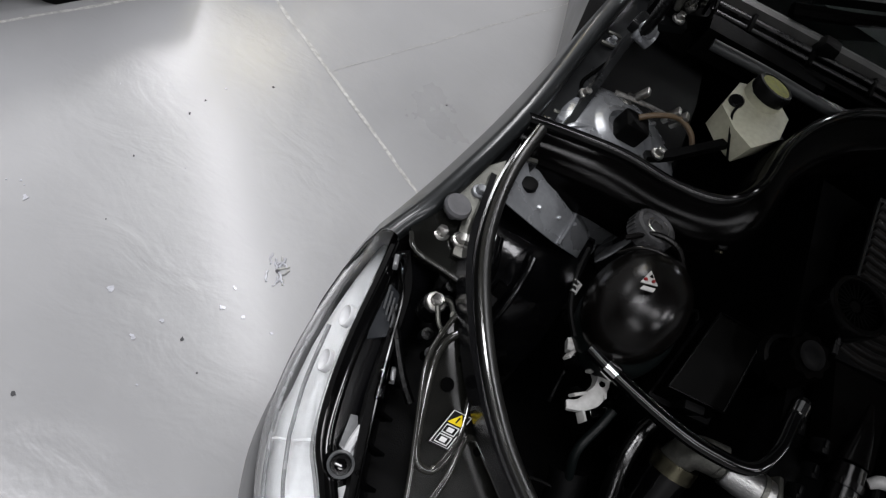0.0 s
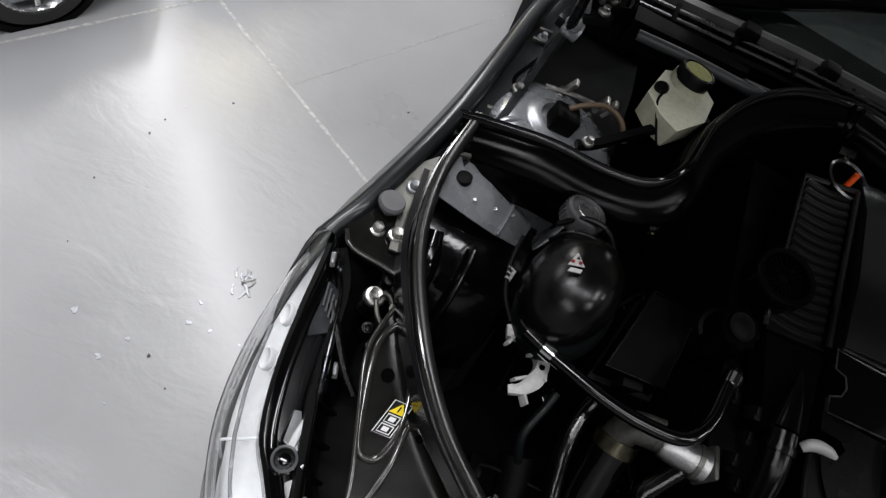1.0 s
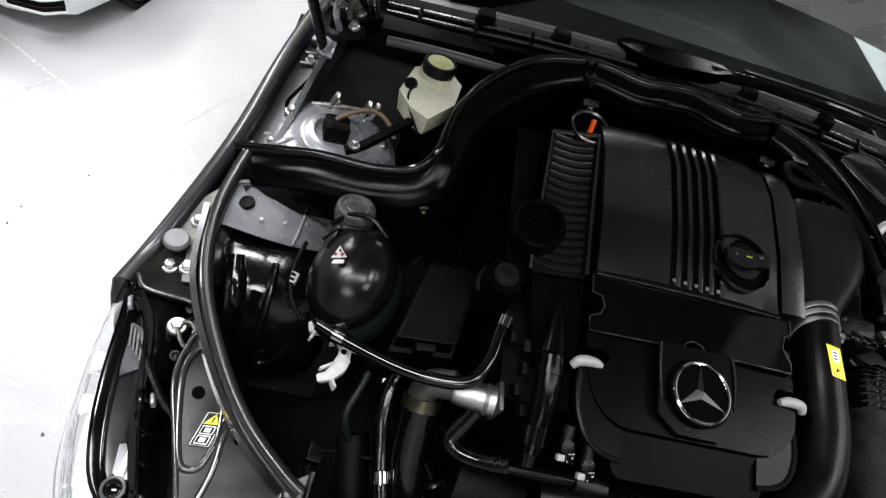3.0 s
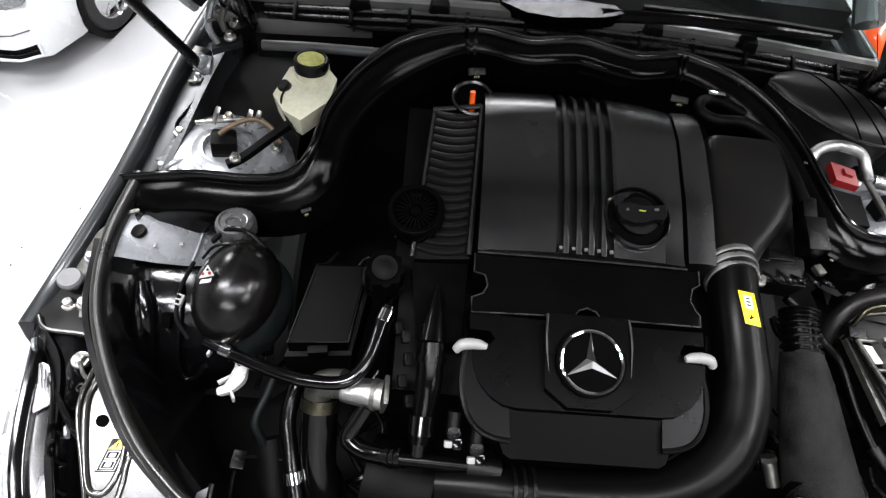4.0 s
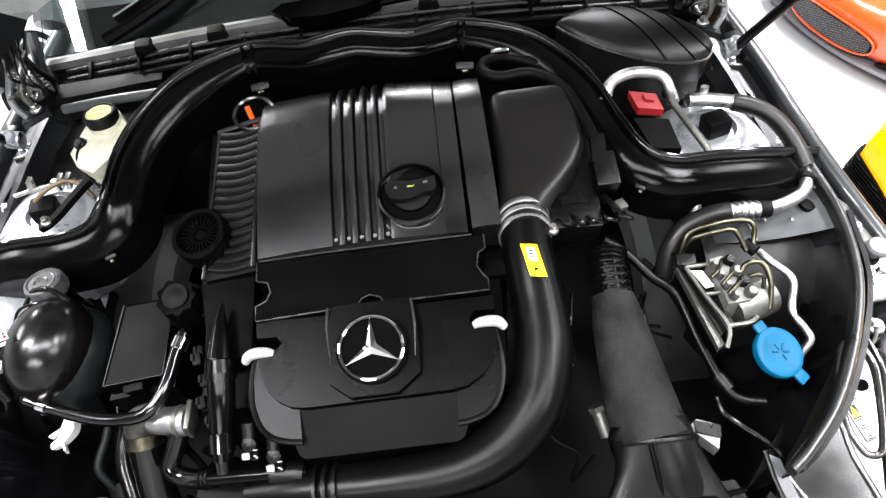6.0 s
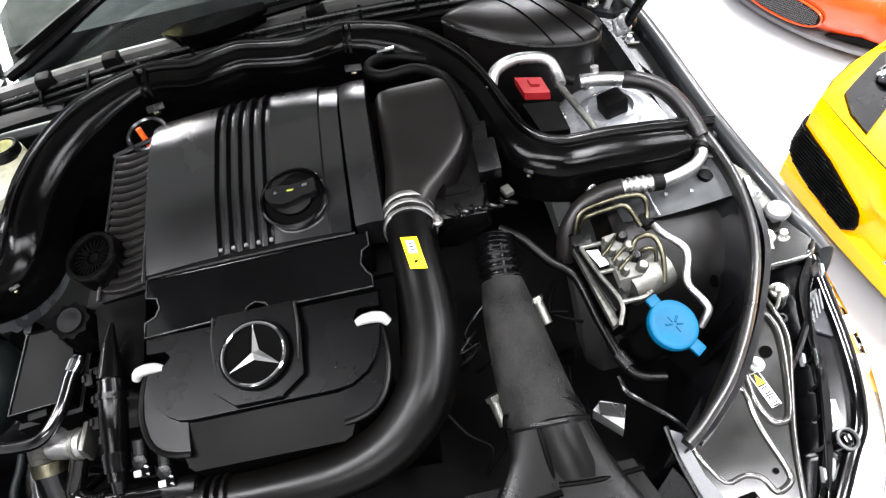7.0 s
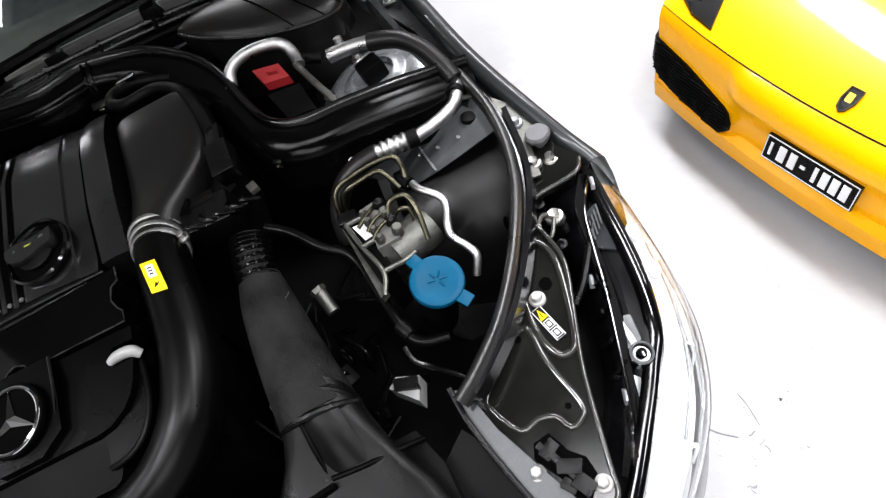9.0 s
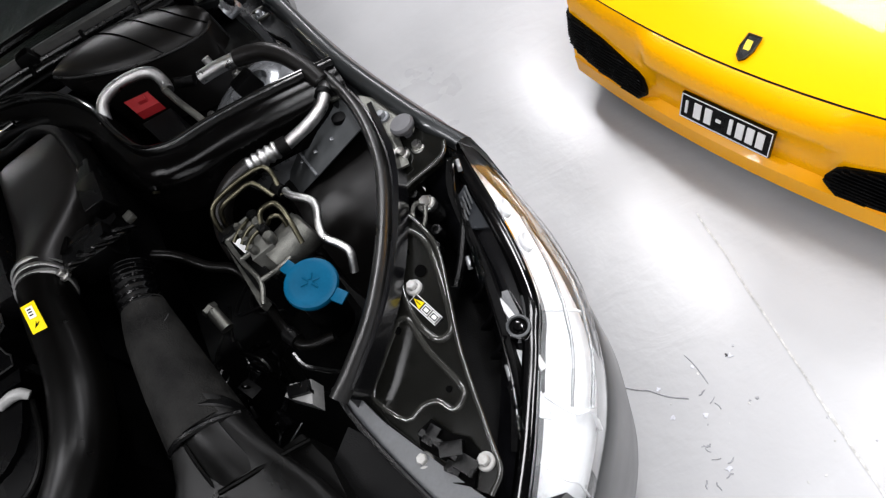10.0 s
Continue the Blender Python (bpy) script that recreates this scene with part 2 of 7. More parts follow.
def slab(top, depth, bm=None, inset=0.0):
    """A plate with the given outline (x, y, z) as its upper side, going down by depth."""
    bm = bm or bmesh.new()
    a = [bm.verts.new(p) for p in top]
    c = sum((Vector(p) for p in top), V(0, 0, 0)) / len(top)
    b = [bm.verts.new(Vector(p) + (Vector(p) - c) * inset - V(0, 0, depth)) for p in top]
    n = len(top)
    bm.faces.new(a)
    bm.faces.new(b[::-1])
    for i in range(n):
        bm.faces.new((a[i], b[i], b[(i + 1) % n], a[(i + 1) % n]))
    return bm


def lathe(profile, m=None, n=28, bm=None):
    """Turns a profile of (radius, height) round z, and sets it at the pose m."""
    bm = bm or bmesh.new()
    m = m or Matrix()
    rings = []
    for r, h in profile:
        if r < 1e-6:
            rings.append([bm.verts.new(m @ V(0, 0, h))])
        else:
            rings.append([bm.verts.new(m @ V(r * math.cos(2 * math.pi * i / n), r * math.sin(2 * math.pi * i / n), h)) for i in range(n)])
    for a, b in zip(rings, rings[1:]):
        for i in range(n):
            j = (i + 1) % n
            if len(a) == 1 and len(b) > 1:
                bm.faces.new((a[0], b[j], b[i]))
            elif len(b) == 1 and len(a) > 1:
                bm.faces.new((a[i], a[j], b[0]))
            elif len(a) > 1:
                bm.faces.new((a[i], a[j], b[j], b[i]))
    return bm


def grid_surface(rows, bm=None, thick=0.0):
    """A skin over rows of points, all rows of one length; thick gives it depth downwards."""
    bm = bm or bmesh.new()
    vs = [[bm.verts.new(p) for p in r] for r in rows]
    fs = []
    for a, b in zip(vs, vs[1:]):
        for i in range(len(a) - 1):
            fs.append(bm.faces.new((a[i], a[i + 1], b[i + 1], b[i])))
    if thick:
        bmesh.ops.recalc_face_normals(bm, faces=fs)
        bmesh.ops.solidify(bm, geom=fs, thickness=thick)
    return bm


def mirror(pts, s):
    return [(s * p[0], *p[1:]) for p in pts]


def bolt(parent, x, y, z, r=0.009, name="bolt", tilt=(0, 0, 0), material=None):
    """A flanged hexagon bolt head."""
    m = pose(x, y, z, *tilt)
    bm = lathe([(0, -0.004), (r * 1.5, -0.004), (r * 1.5, 0), (r * 1.35, 0.0016), (r * 0.95, 0.002)], m, 18)
    lathe([(r * 0.95, 0.002), (r * 0.95, 0.008), (r * 0.8, 0.0095), (0, 0.0085)], m @ pose(0, 0, 0, 0, 0, 15), 6, bm)
    return part(name, bm, material or ZINC, parent, smooth=25)


# ---- the showroom ----
X0, X1, Y0, Y1 = -6.5, 7.0, -5.0, 7.5
bm = box((X0 + X1) / 2, (Y0 + Y1) / 2, -0.1, X1 - X0, Y1 - Y0, 0.2)
floor = tagged(part("floor", bm, FLOOR), "grey glossy painted concrete floor with scuffs and saw-cut joints", "floor", kind="structure")
for nm, cx, cy, sx, sy in (("wall_north", (X0 + X1) / 2, Y1 + 0.1, X1 - X0 + 0.4, 0.2), ("wall_south", (X0 + X1) / 2, Y0 - 0.1, X1 - X0 + 0.4, 0.2),
                           ("wall_west", X0 - 0.1, (Y0 + Y1) / 2, 0.2, Y1 - Y0), ("wall_east", X1 + 0.1, (Y0 + Y1) / 2, 0.2, Y1 - Y0)):
    tagged(part(nm, box(cx, cy, CEIL / 2, sx, sy, CEIL), WALL), "plain painted showroom wall", "wall", kind="structure")
tagged(part("ceiling", box((X0 + X1) / 2, (Y0 + Y1) / 2, CEIL + 0.1, X1 - X0 + 0.4, Y1 - Y0 + 0.4, 0.2), CEILING), "plain dark showroom ceiling", "ceiling", kind="structure")
for x, y, turn in TUBES:
    cl = thing("ceiling_light", "white rectangular tube light on the ceiling, front ones added as fill", "light", "ceiling lights")
    cl.matrix_world = pose(x, y, CEIL, 0, 0, turn)
    part("housing", box(0, 0, -0.04, 0.60, 1.6, 0.07), WHITE, cl, bevel=0.006)


def joint(a, b, w=0.006, wander=0.004):
    """A filled saw cut in the floor, slightly ragged."""
    a, b = V(*a, 0), V(*b, 0)
    d = (b - a).normalized()
    s = V(-d.y, d.x, 0)
    m = max(8, int((b - a).length / 0.03))
    bm = bmesh.new()
    rows = [[], []]
    for i in range(m + 1):
        q = a.lerp(b, i / m)
        j = noise.noise(q * 9) * wander
        ww = w * (0.6 + 0.8 * abs(noise.noise(q * 31)))
        rows[0].append(bm.verts.new(q + s * (j - ww) + V(0, 0, 0.0012)))
        rows[1].append(bm.verts.new(q + s * (j + ww) + V(0, 0, 0.0012)))
    for i in range(m):
        bm.faces.new((rows[0][i], rows[0][i + 1], rows[1][i + 1], rows[1][i]))
    return part("joint", bm, JOINT, floor, "pale filled saw-cut joint")


JOINT = surface("joint_filler", (0.55, 0.55, 0.53), 0.6, scale=60, var=0.35, dirt=(0.30, 0.30, 0.29))
JX, JP = V(-1.203, 1.018), V(-1.56, 1.218)
jd = V(-0.873, 0.488)
jn = V(0.488, 0.873)
joint(JX + jd * 3.2, JX - jd * 1.0, 0.007)
joint(JX + jn * 0.012, JX + jn * 4.0, 0.0012)
joint(JP - jn * 3.0, JP - jn * 0.012, 0.005)
joint((1.233, 0.201), (1.05, -0.70), 0.0028)

CHIP = surface("chipped_bright_paint", (0.62, 0.63, 0.68), 0.15, scale=90, var=0.3)
DARK_SPOT = surface("dark_dirt_spot", (0.05, 0.05, 0.055), 0.6, scale=80, var=0.3)
FLAKE = surface("lifted_floor_paint", (0.34, 0.345, 0.36), 0.2, scale=70, var=0.3)
random.seed(11)


def chip(x, y, r, material, n=9):
    """A small ragged flake or spot on the floor."""
    pts = []
    for i in range(n):
        a, q = 2 * math.pi * i / n, r * random.uniform(0.35, 1.15)
        pts.append((x + q * math.cos(a), y + q * math.sin(a), 0.0022))
    part("paint_chip" if material is CHIP else "dirt_spot", slab(pts, 0.002), material, floor)


for x, y, r in ((-1.278, 0.101, 0.010), (-1.176, 0.033, 0.008), (-1.056, 0.187, 0.011), (-1.002, 0.191, 0.006), (-1.148, 0.092, 0.006), (-1.554, 0.192, 0.008), (-1.058, 0.246, 0.006), (-0.927, 0.191, 0.006),
                (1.055, -0.131, 0.008), (0.889, -0.108, 0.006), (0.978, -0.108, 0.006), (0.936, -0.208, 0.007), (0.876, -0.175, 0.006), (0.904, -0.316, 0.008)):
    chip(x, y, r, CHIP)
for x, y, r in ((-1.087, 0.079, 0.006), (-0.842, 1.164, 0.005), (-1.287, -0.174, 0.006), (-1.42, 0.62, 0.004), (-1.30, 0.85, 0.004)):
    chip(x, y, r, DARK_SPOT)
for k in range(14):
    a, q = random.uniform(0, 6.28), random.uniform(0.0, 0.018)
    c = V(-0.999 + 1.5 * q * math.cos(a), 0.342 + q * math.sin(a), 0.002)
    P = [c]
    for m in range(4):
        a += random.uniform(-1.0, 1.0)
        P.append(P[-1] + V(0.008 * math.cos(a), 0.008 * math.sin(a), 0))
    part("paint_flake", tube(P, random.uniform(0.0016, 0.0034), 6, 3), CHIP if k % 4 else JOINT, floor)
chip(-0.995, 0.340, 0.007, DARK_SPOT)
for i in range(14):
    chip(random.uniform(0.86, 1.16), random.uniform(-0.42, -0.05), random.uniform(0.0015, 0.004), FLAKE if i % 2 else JOINT, 6)
    chip(random.uniform(-1.7, -0.95), random.uniform(-0.5, 0.9), random.uniform(0.0015, 0.0035), CHIP if i % 3 else DARK_SPOT, 6)
# peeling paint and a hairline crack beside the car
part("crack", tube([(0.825, -0.055, 0.001), (0.850, -0.082, 0.001), (0.872, -0.100, 0.001), (0.896, -0.132, 0.001), (0.929, -0.160, 0.001)], 0.0018, 6), FLAKE, floor, "raised hairline crack")
part("scratch", tube([(0.982, -0.076, 0.0005), (0.985, -0.108, 0.0005), (0.982, -0.156, 0.0005)], 0.0014, 6), FLAKE, floor)
chip(1.052, -0.127, 0.005, DARK_SPOT)
for k in range(12):
    u = random.random()
    c = V(0.945 - 0.10 * u + random.gauss(0, 0.028), -0.195 - 0.17 * u + random.gauss(0, 0.028), 0.001)
    a = random.uniform(0, 6.28)
    P = [c]
    for m in range(3):
        a += random.uniform(-1.0, 1.0)
        P.append(P[-1] + V(0.006 * math.cos(a), 0.006 * math.sin(a), 0))
    part("paint_flake", tube(P, random.uniform(0.0007, 0.0016), 6, 2), FLAKE, floor)

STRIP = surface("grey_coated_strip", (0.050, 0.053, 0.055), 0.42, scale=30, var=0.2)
TRIM = surface("pale_grey_trim", (0.085, 0.085, 0.082), 0.38, scale=30, var=0.2)
GREY_RUBBER = surface("grey_rubber", (0.085, 0.085, 0.09), 0.45, scale=60, var=0.2)
EDGE = surface("dark_grey_strip", (0.050, 0.053, 0.057), 0.4, scale=30, var=0.25)
HOLE = surface("dark_hole", (0.002, 0.002, 0.002), 0.9, spec=0.0)
REFLECTOR = surface("bright_reflector", (0.66, 0.67, 0.68), 0.34, metal=0.06, scale=14, var=0.14, spec=0.3)
WHEEL_LINER = surface("dull_black_liner", (0.0020, 0.0020, 0.0023), 0.15, scale=16, var=0.4, bump=0.10, bscale=90, spec=0.6)
TONGUE = surface("worn_olive_plastic", (0.0026, 0.0026, 0.0025), 0.34, bump=0.08, bscale=900, scale=12, var=0.35, spec=0.1)
LID = surface("dull_brown_black_plastic", (0.0050, 0.0045, 0.0042), 0.34, scale=8, var=0.25, bump=0.08, bscale=1300, spec=0.25, rvar=0.05)
SEAL_RUBBER = surface("dull_seal_rubber", (0.0050, 0.0050, 0.0046), 0.36, scale=20, var=0.35, bump=0.12, bscale=260, spec=0.75)
SEPARATOR = surface("grey_lamp_divider", (0.22, 0.225, 0.23), 0.25, metal=0.3, scale=30, var=0.2)
LIP = surface("worn_black_edge", (0.010, 0.010, 0.010), 0.30, scale=40, var=0.5, spec=0.6)
PRINTED = surface("grey_printed_plastic", (0.020, 0.022, 0.025), 0.25, scale=30, var=0.2)
UNDERSIDE = surface("grey_painted_bonnet_frame", (0.46, 0.475, 0.465), 0.30, metal=0.15, scale=10, var=0.15)
LINER = surface("dark_felt", (0.018, 0.018, 0.019), 0.8, scale=20, var=0.15, bump=0.4, bscale=300)

# ---- the car whose bonnet is open ----
car = thing("car", "dark grey saloon car with its bonnet open", "car")
SEAL = [(0.708, 0.30, 0.876), (0.723, 0.18, 0.862), (0.709, 0.07, 0.846), (0.663, -0.03, 0.832), (0.606, -0.112, 0.822), (0.548, -0.166, 0.816), (0.517, -0.188, 0.812)]
FENDER = [(0.600, 1.00, 0.985), (0.655, 0.74, 0.952), (0.700, 0.52, 0.922), (0.735, 0.305, 0.885), (0.785, 0.13, 0.842), (0.819, 0.055, 0.808)]
for s in (-1, 1):
    # outer wing: from the bonnet gap out over the shoulder and down
    path = smooth_path(FENDER, 5)
    rows = []
    for q in path:
        w = float(np.interp(q.y, [0.055, 0.13, 0.30, 0.52, 0.70, 1.0], [0.022, 0.050, 0.040, 0.014, 0.012, 0.03]))
        prof = [(-0.012, -0.012), (-0.010, -0.004), (-0.006, 0.0), (0.001, 0.0016), (0.007, 0.001), (0.012, -0.002), (0.015, -0.007), (0.0165, -0.016), (0.015 + 0.35 * w, -0.05), (0.015 + 0.75 * w, -0.14), (0.015 + w, -0.25), (0.015 + w, -0.42), (0.010 + 0.6 * w, -0.62)]
        rows.append([V(s * (q.x + a), q.y, q.z + h) for a, h in prof])
    part("wing", grid_surface(rows, thick=0.002), PAINT, car, "dark grey metallic front wing", smooth=75)
    # gutter flange beside the bonnet gap
    rows = []
    for i, q in enumerate(path[:-2]):
        w = 0.045 if q.y > 0.25 else 0.045 - 0.01 * (0.25 - q.y) / 0.2
        rows.append([V(s * (q.x - a), q.y, q.z - h) for a, h in ((0.010, 0.012), (0.012, 0.030), (0.026, 0.034), (w, 0.032), (w + 0.004, 0.020), (w + 0.012, 0.020), (w + 0.016, 0.12))])
    part("wing_flange", grid_surface(rows, thick=0.0015), FLANGE, car, "painted wing flange with bolts")
    for i, (x, y, z) in enumerate([(0.690, 0.335, 0.853), (0.668, 0.52, 0.892)]):
        bolt(car, s * x, y, z + 0.003, 0.006, material=STEEL)
    for x, y, z, w, l, a in ((0.690, 0.350, 0.858, 0.028, 0.007, -12), (0.668, 0.535, 0.897, 0.024, 0.006, -12), (0.672, 0.510, 0.892, 0.024, 0.006, -12), (0.712, 0.232, 0.858, 0.034, 0.007, -20)):
        part("pressed_step", box(s * x, y, z + 0.002, w, l, 0.005, 8, 0, s * a), DULL, car, "pressed step", bevel=0.002)
    part("slot", tube(mirror([(0.700, 0.245, 0.8600), (0.706, 0.27, 0.8635), (0.696, 0.285, 0.865), (0.690, 0.32, 0.8645)], s), 0.0030, 6), HOLE, car)
    part("slot", tube(mirror([(0.676, 0.40, 0.8720), (0.683, 0.42, 0.8760), (0.670, 0.455, 0.8810), (0.660, 0.48, 0.885)], s), 0.0030, 6), HOLE, car)
    part("slot", box(s * 0.722, 0.255, 0.8615, 0.010, 0.012, 0.003, 8, 0, 0), HOLE, car)
    # rubber seal round the bay
    out = [(-0.008, -0.014), (0.008, -0.014), (0.0085, 0.0), (0.006, 0.007), (0.002, 0.010), (-0.003, 0.009), (-0.007, 0.004)]
    part("bay_seal", sweep(bmesh.new(), smooth_path(mirror(SEAL, s), 7), out, keep_up=True), SEAL_RUBBER, car, "black rubber bay seal", smooth=70)
    # extra bead, left only: stands in for the bright reflection along the seal
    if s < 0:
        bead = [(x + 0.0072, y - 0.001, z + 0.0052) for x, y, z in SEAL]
        part("seal_bead", tube(mirror(bead, s), 0.0030, 8, 7), RIB, car, "added pale bead drawing the reflected line on the seal")
    out = [(-0.004, -0.03), (0.004, -0.03), (0.004, 0.0), (-0.004, 0.0)]
    inner = [(x + 0.020, y + (0.004 if y < 0 else 0), z - 0.004) for x, y, z in SEAL[1:]]
    part("seal_lip", sweep(bmesh.new(), smooth_path(mirror(inner, s), 7), out, keep_up=True), INNER, car, "thin glossy flange beside the seal")
    # inner wing wall below the seal
    rows = []
    for q in smooth_path(SEAL, 5):
        rows.append([V(s * (q.x + 0.012), q.y, q.z - 0.012), V(s * (q.x - 0.005), q.y + 0.004, q.z - 0.09), V(s * (q.x - 0.03), q.y + 0.012, q.z - 0.22), V(s * (q.x - 0.06), q.y + 0.03, 0.42)])
    part("inner_wing", grid_surface(rows, thick=0.003), INNER, car, "glossy black inner wing")
    for k in range(3):
        y = -0.02 + 0.055 * k
        x0 = float(np.interp(y, [-0.2, -0.112, -0.03, 0.07, 0.18], [0.518, 0.612, 0.670, 0.722, 0.737]))
        part("pressed_rib", tube([(s * (x0 - 0.002), y, 0.775), (s * (x0 - 0.026), y + 0.006, 0.70), (s * (x0 - 0.036), y + 0.012, 0.62)], [0.006, 0.010, 0.006], 10), INNER, car)
    part("hole", lathe([(0.010, -0.002), (0.010, 0.002), (0, 0.002)], pose(s * 0.672, 0.075, 0.742, 0, -s * 75, 0), 16), HOLE, car)
    # wheel housing: black liner in front, bare steel sheet behind it
    rows = []
    for i in range(12):
        a = radians(2 + i * 9)
        rows.append([V(s * x, 0.265 - (0.215 + d) * math.cos(a), 0.575 + (0.225 + d) * math.sin(a)) for x, d in ((0.735, 0.0), (0.70, 0.004), (0.66, 0.002), (0.60, -0.008), (0.545, -0.03), (0.525, -0.08))])
    part("wheel_liner", grid_surface(rows, thick=0.003), WHEEL_LINER if s < 0 else LID, car, "black wheel housing liner")
    if s < 0:
        part("liner_rib", tube(mirror([(0.629, 0.158, 0.778), (0.627, 0.126, 0.757), (0.629, 0.095, 0.725), (0.633, 0.068, 0.682), (0.627, 0.053, 0.643), (0.606, 0.054, 0.647), (0.588, 0.064, 0.674)], s), 0.0055, 10, 4), WHEEL_LINER, car, "pressed rib of the liner")
        part("liner_bulge", tube(mirror([(0.691, 0.158, 0.778), (0.684, 0.120, 0.750), (0.683, 0.081, 0.704), (0.692, 0.051, 0.632)], s), [0.012, 0.020, 0.020, 0.010], 14, 4), WHEEL_LINER, car, "rounded pressing of the liner")
        part("liner_slot", box(s * 0.648, 0.107, 0.741, 0.016, 0.022, 0.006, 48, 0, s * 8), HOLE, car, "dark square slot", bevel=0.001)
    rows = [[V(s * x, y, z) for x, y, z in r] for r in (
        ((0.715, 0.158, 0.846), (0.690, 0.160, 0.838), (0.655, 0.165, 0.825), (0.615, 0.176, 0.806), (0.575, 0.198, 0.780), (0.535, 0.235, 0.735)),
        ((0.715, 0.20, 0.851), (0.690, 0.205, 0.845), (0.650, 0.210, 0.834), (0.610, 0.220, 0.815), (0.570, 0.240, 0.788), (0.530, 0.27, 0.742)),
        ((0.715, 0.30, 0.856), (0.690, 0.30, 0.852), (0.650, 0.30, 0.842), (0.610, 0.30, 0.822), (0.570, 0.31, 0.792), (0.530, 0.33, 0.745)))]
    # the right sheet's dimmer light is put into a darker grey
    sheet = part("steel_sheet", grid_surface(rows, thick=0.002), STEEL if s < 0 else STRIP, car, "bare grey steel sheet of the inner wing, shaded darker on the right")
    part("flap", grid_surface([[V(s * 0.655, 0.248, 0.842), V(s * 0.655, 0.262, 0.884)], [V(s * 0.612, 0.250, 0.826), V(s * 0.612, 0.264, 0.880)]], thick=0.002), STEEL, sheet)
    part("grommet", lathe([(0.012, -0.004), (0.012, 0.003), (0.006, 0.005), (0, 0.003)], pose(s * 0.692, 0.207, 0.847, 0, s * 12, 0), 18), MATT, sheet, "black rubber grommet")
    for x, y, z in ((0.665, 0.19, 0.837), (0.63, 0.205, 0.824), (0.60, 0.225, 0.808)):
        part("spot_weld", lathe([(0.004, 0), (0.003, 0.0015), (0, 0.002)], pose(s * x, y, z, 0, s * 22, 0), 10), STEEL, sheet)
    part("sheet_step", tube([(s * 0.612, 0.178, 0.8065), (s * 0.606, 0.225, 0.815), (s * 0.604, 0.30, 0.820)], 0.0025, 6), STEEL, sheet)
    # spring strut tower
    t = s * 0.590
    tow = pose(t, 0.375, 0.858, -3, -s * 5, 0)
    prof = [(0.126, -0.10), (0.122, -0.035), (0.112, -0.010), (0.094, 0.004), (0.070, 0.012), (0.062, 0.010), (0.056, 0.012), (0.050, 0.018), (0.040, 0.020), (0.036, 0.010), (0, 0.010)]
    tw = part("strut_tower", lathe(prof, tow, 40), STEEL, car, "grey steel strut tower dome")
    part("strut_cap", box(0, 0, 0, 0.042, 0.038, 0.034, bm=None), MATT, tw, "black rubber strut cap", bevel=0.006).matrix_local = tow @ pose(0.004 * s, 0, 0.026, 0, 0, 12)
    for a, d in ((15, 0.082), (100, 0.080), (165, 0.086), (235, 0.084), (300, 0.082)):
        q = tow @ V(d * math.cos(radians(a)), d * math.sin(radians(a)), 0.010)
        bolt(tw, q.x, q.y, q.z + 0.003, 0.0072)
    for a in (60, 210):
        q = [tow @ V(d * math.cos(radians(a)), d * math.sin(radians(a)), h) for d, h in ((0.066, 0.010), (0.090, 0.006), (0.112, -0.008))]
        part("pressed_rib", tube(q, [0.002, 0.005, 0.002], 8, 4), STEEL, tw)
    part("tower_hole", lathe([(0.009, -0.001), (0.009, 0.0015), (0.006, 0.002), (0.005, -0.001)], tow @ pose(-0.02 * s, -0.078, 0.0105), 14), MATT, tw)
    rows = [[V(s * x, y, z) for x in (0.72, 0.60, 0.48)] for y, z in ((0.27, 0.80), (0.40, 0.83), (0.56, 0.86), (0.70, 0.86))]
    part("side_shelf", grid_surface(rows, thick=0.003), MATT, car, "black painted shelf behind the strut tower")
    # panel beside the headlamp with pressed frames
    P = [(0.742, 0.165, 0.836), (0.778, 0.150, 0.830), (0.806, 0.075, 0.815), (0.783, 0.043, 0.812), (0.728, 0.041, 0.807), (0.704, 0.034, 0.803), (0.697, 0.015, 0.798), (0.706, -0.012, 0.794), (0.711, -0.063, 0.784), (0.688, -0.132, 0.767), (0.665, -0.20, 0.751),
         (0.643, -0.30, 0.727), (0.635, -0.335, 0.720), (0.612, -0.350, 0.715), (0.580, -0.315, 0.722), (0.545, -0.235, 0.735), (0.522, -0.180, 0.748), (0.570, -0.130, 0.762), (0.632, -0.060, 0.782), (0.680, 0.0, 0.797), (0.725, 0.07, 0.816)]
    panel = part("headlamp_panel", slab(mirror(P, s), 0.010), ECOAT, car, "glossy black pressed panel", bevel=0.003)
    F1 = [(0.685, -0.009, 0.795), (0.699, -0.030, 0.791), (0.702, -0.060, 0.785), (0.689, -0.116, 0.771), (0.674, -0.160, 0.761), (0.660, -0.168, 0.758), (0.646, -0.160, 0.759), (0.637, -0.123, 0.766), (0.645, -0.071, 0.778), (0.668, -0.020, 0.791)]
    F2 = [(0.617, -0.112, 0.766), (0.629, -0.120, 0.766), (0.631, -0.166, 0.756), (0.645, -0.225, 0.744), (0.641, -0.241, 0.740), (0.622, -0.247, 0.737), (0.611, -0.228, 0.740), (0.590, -0.221, 0.740), (0.564, -0.224, 0.737), (0.541, -0.185, 0.744), (0.543, -0.168, 0.748), (0.580, -0.138, 0.758)]
    # frame ribs in the paler material, to draw their highlights
    for fr in (F1, F2):
        p = smooth_path(mirror(fr + fr[:1], s), 3)
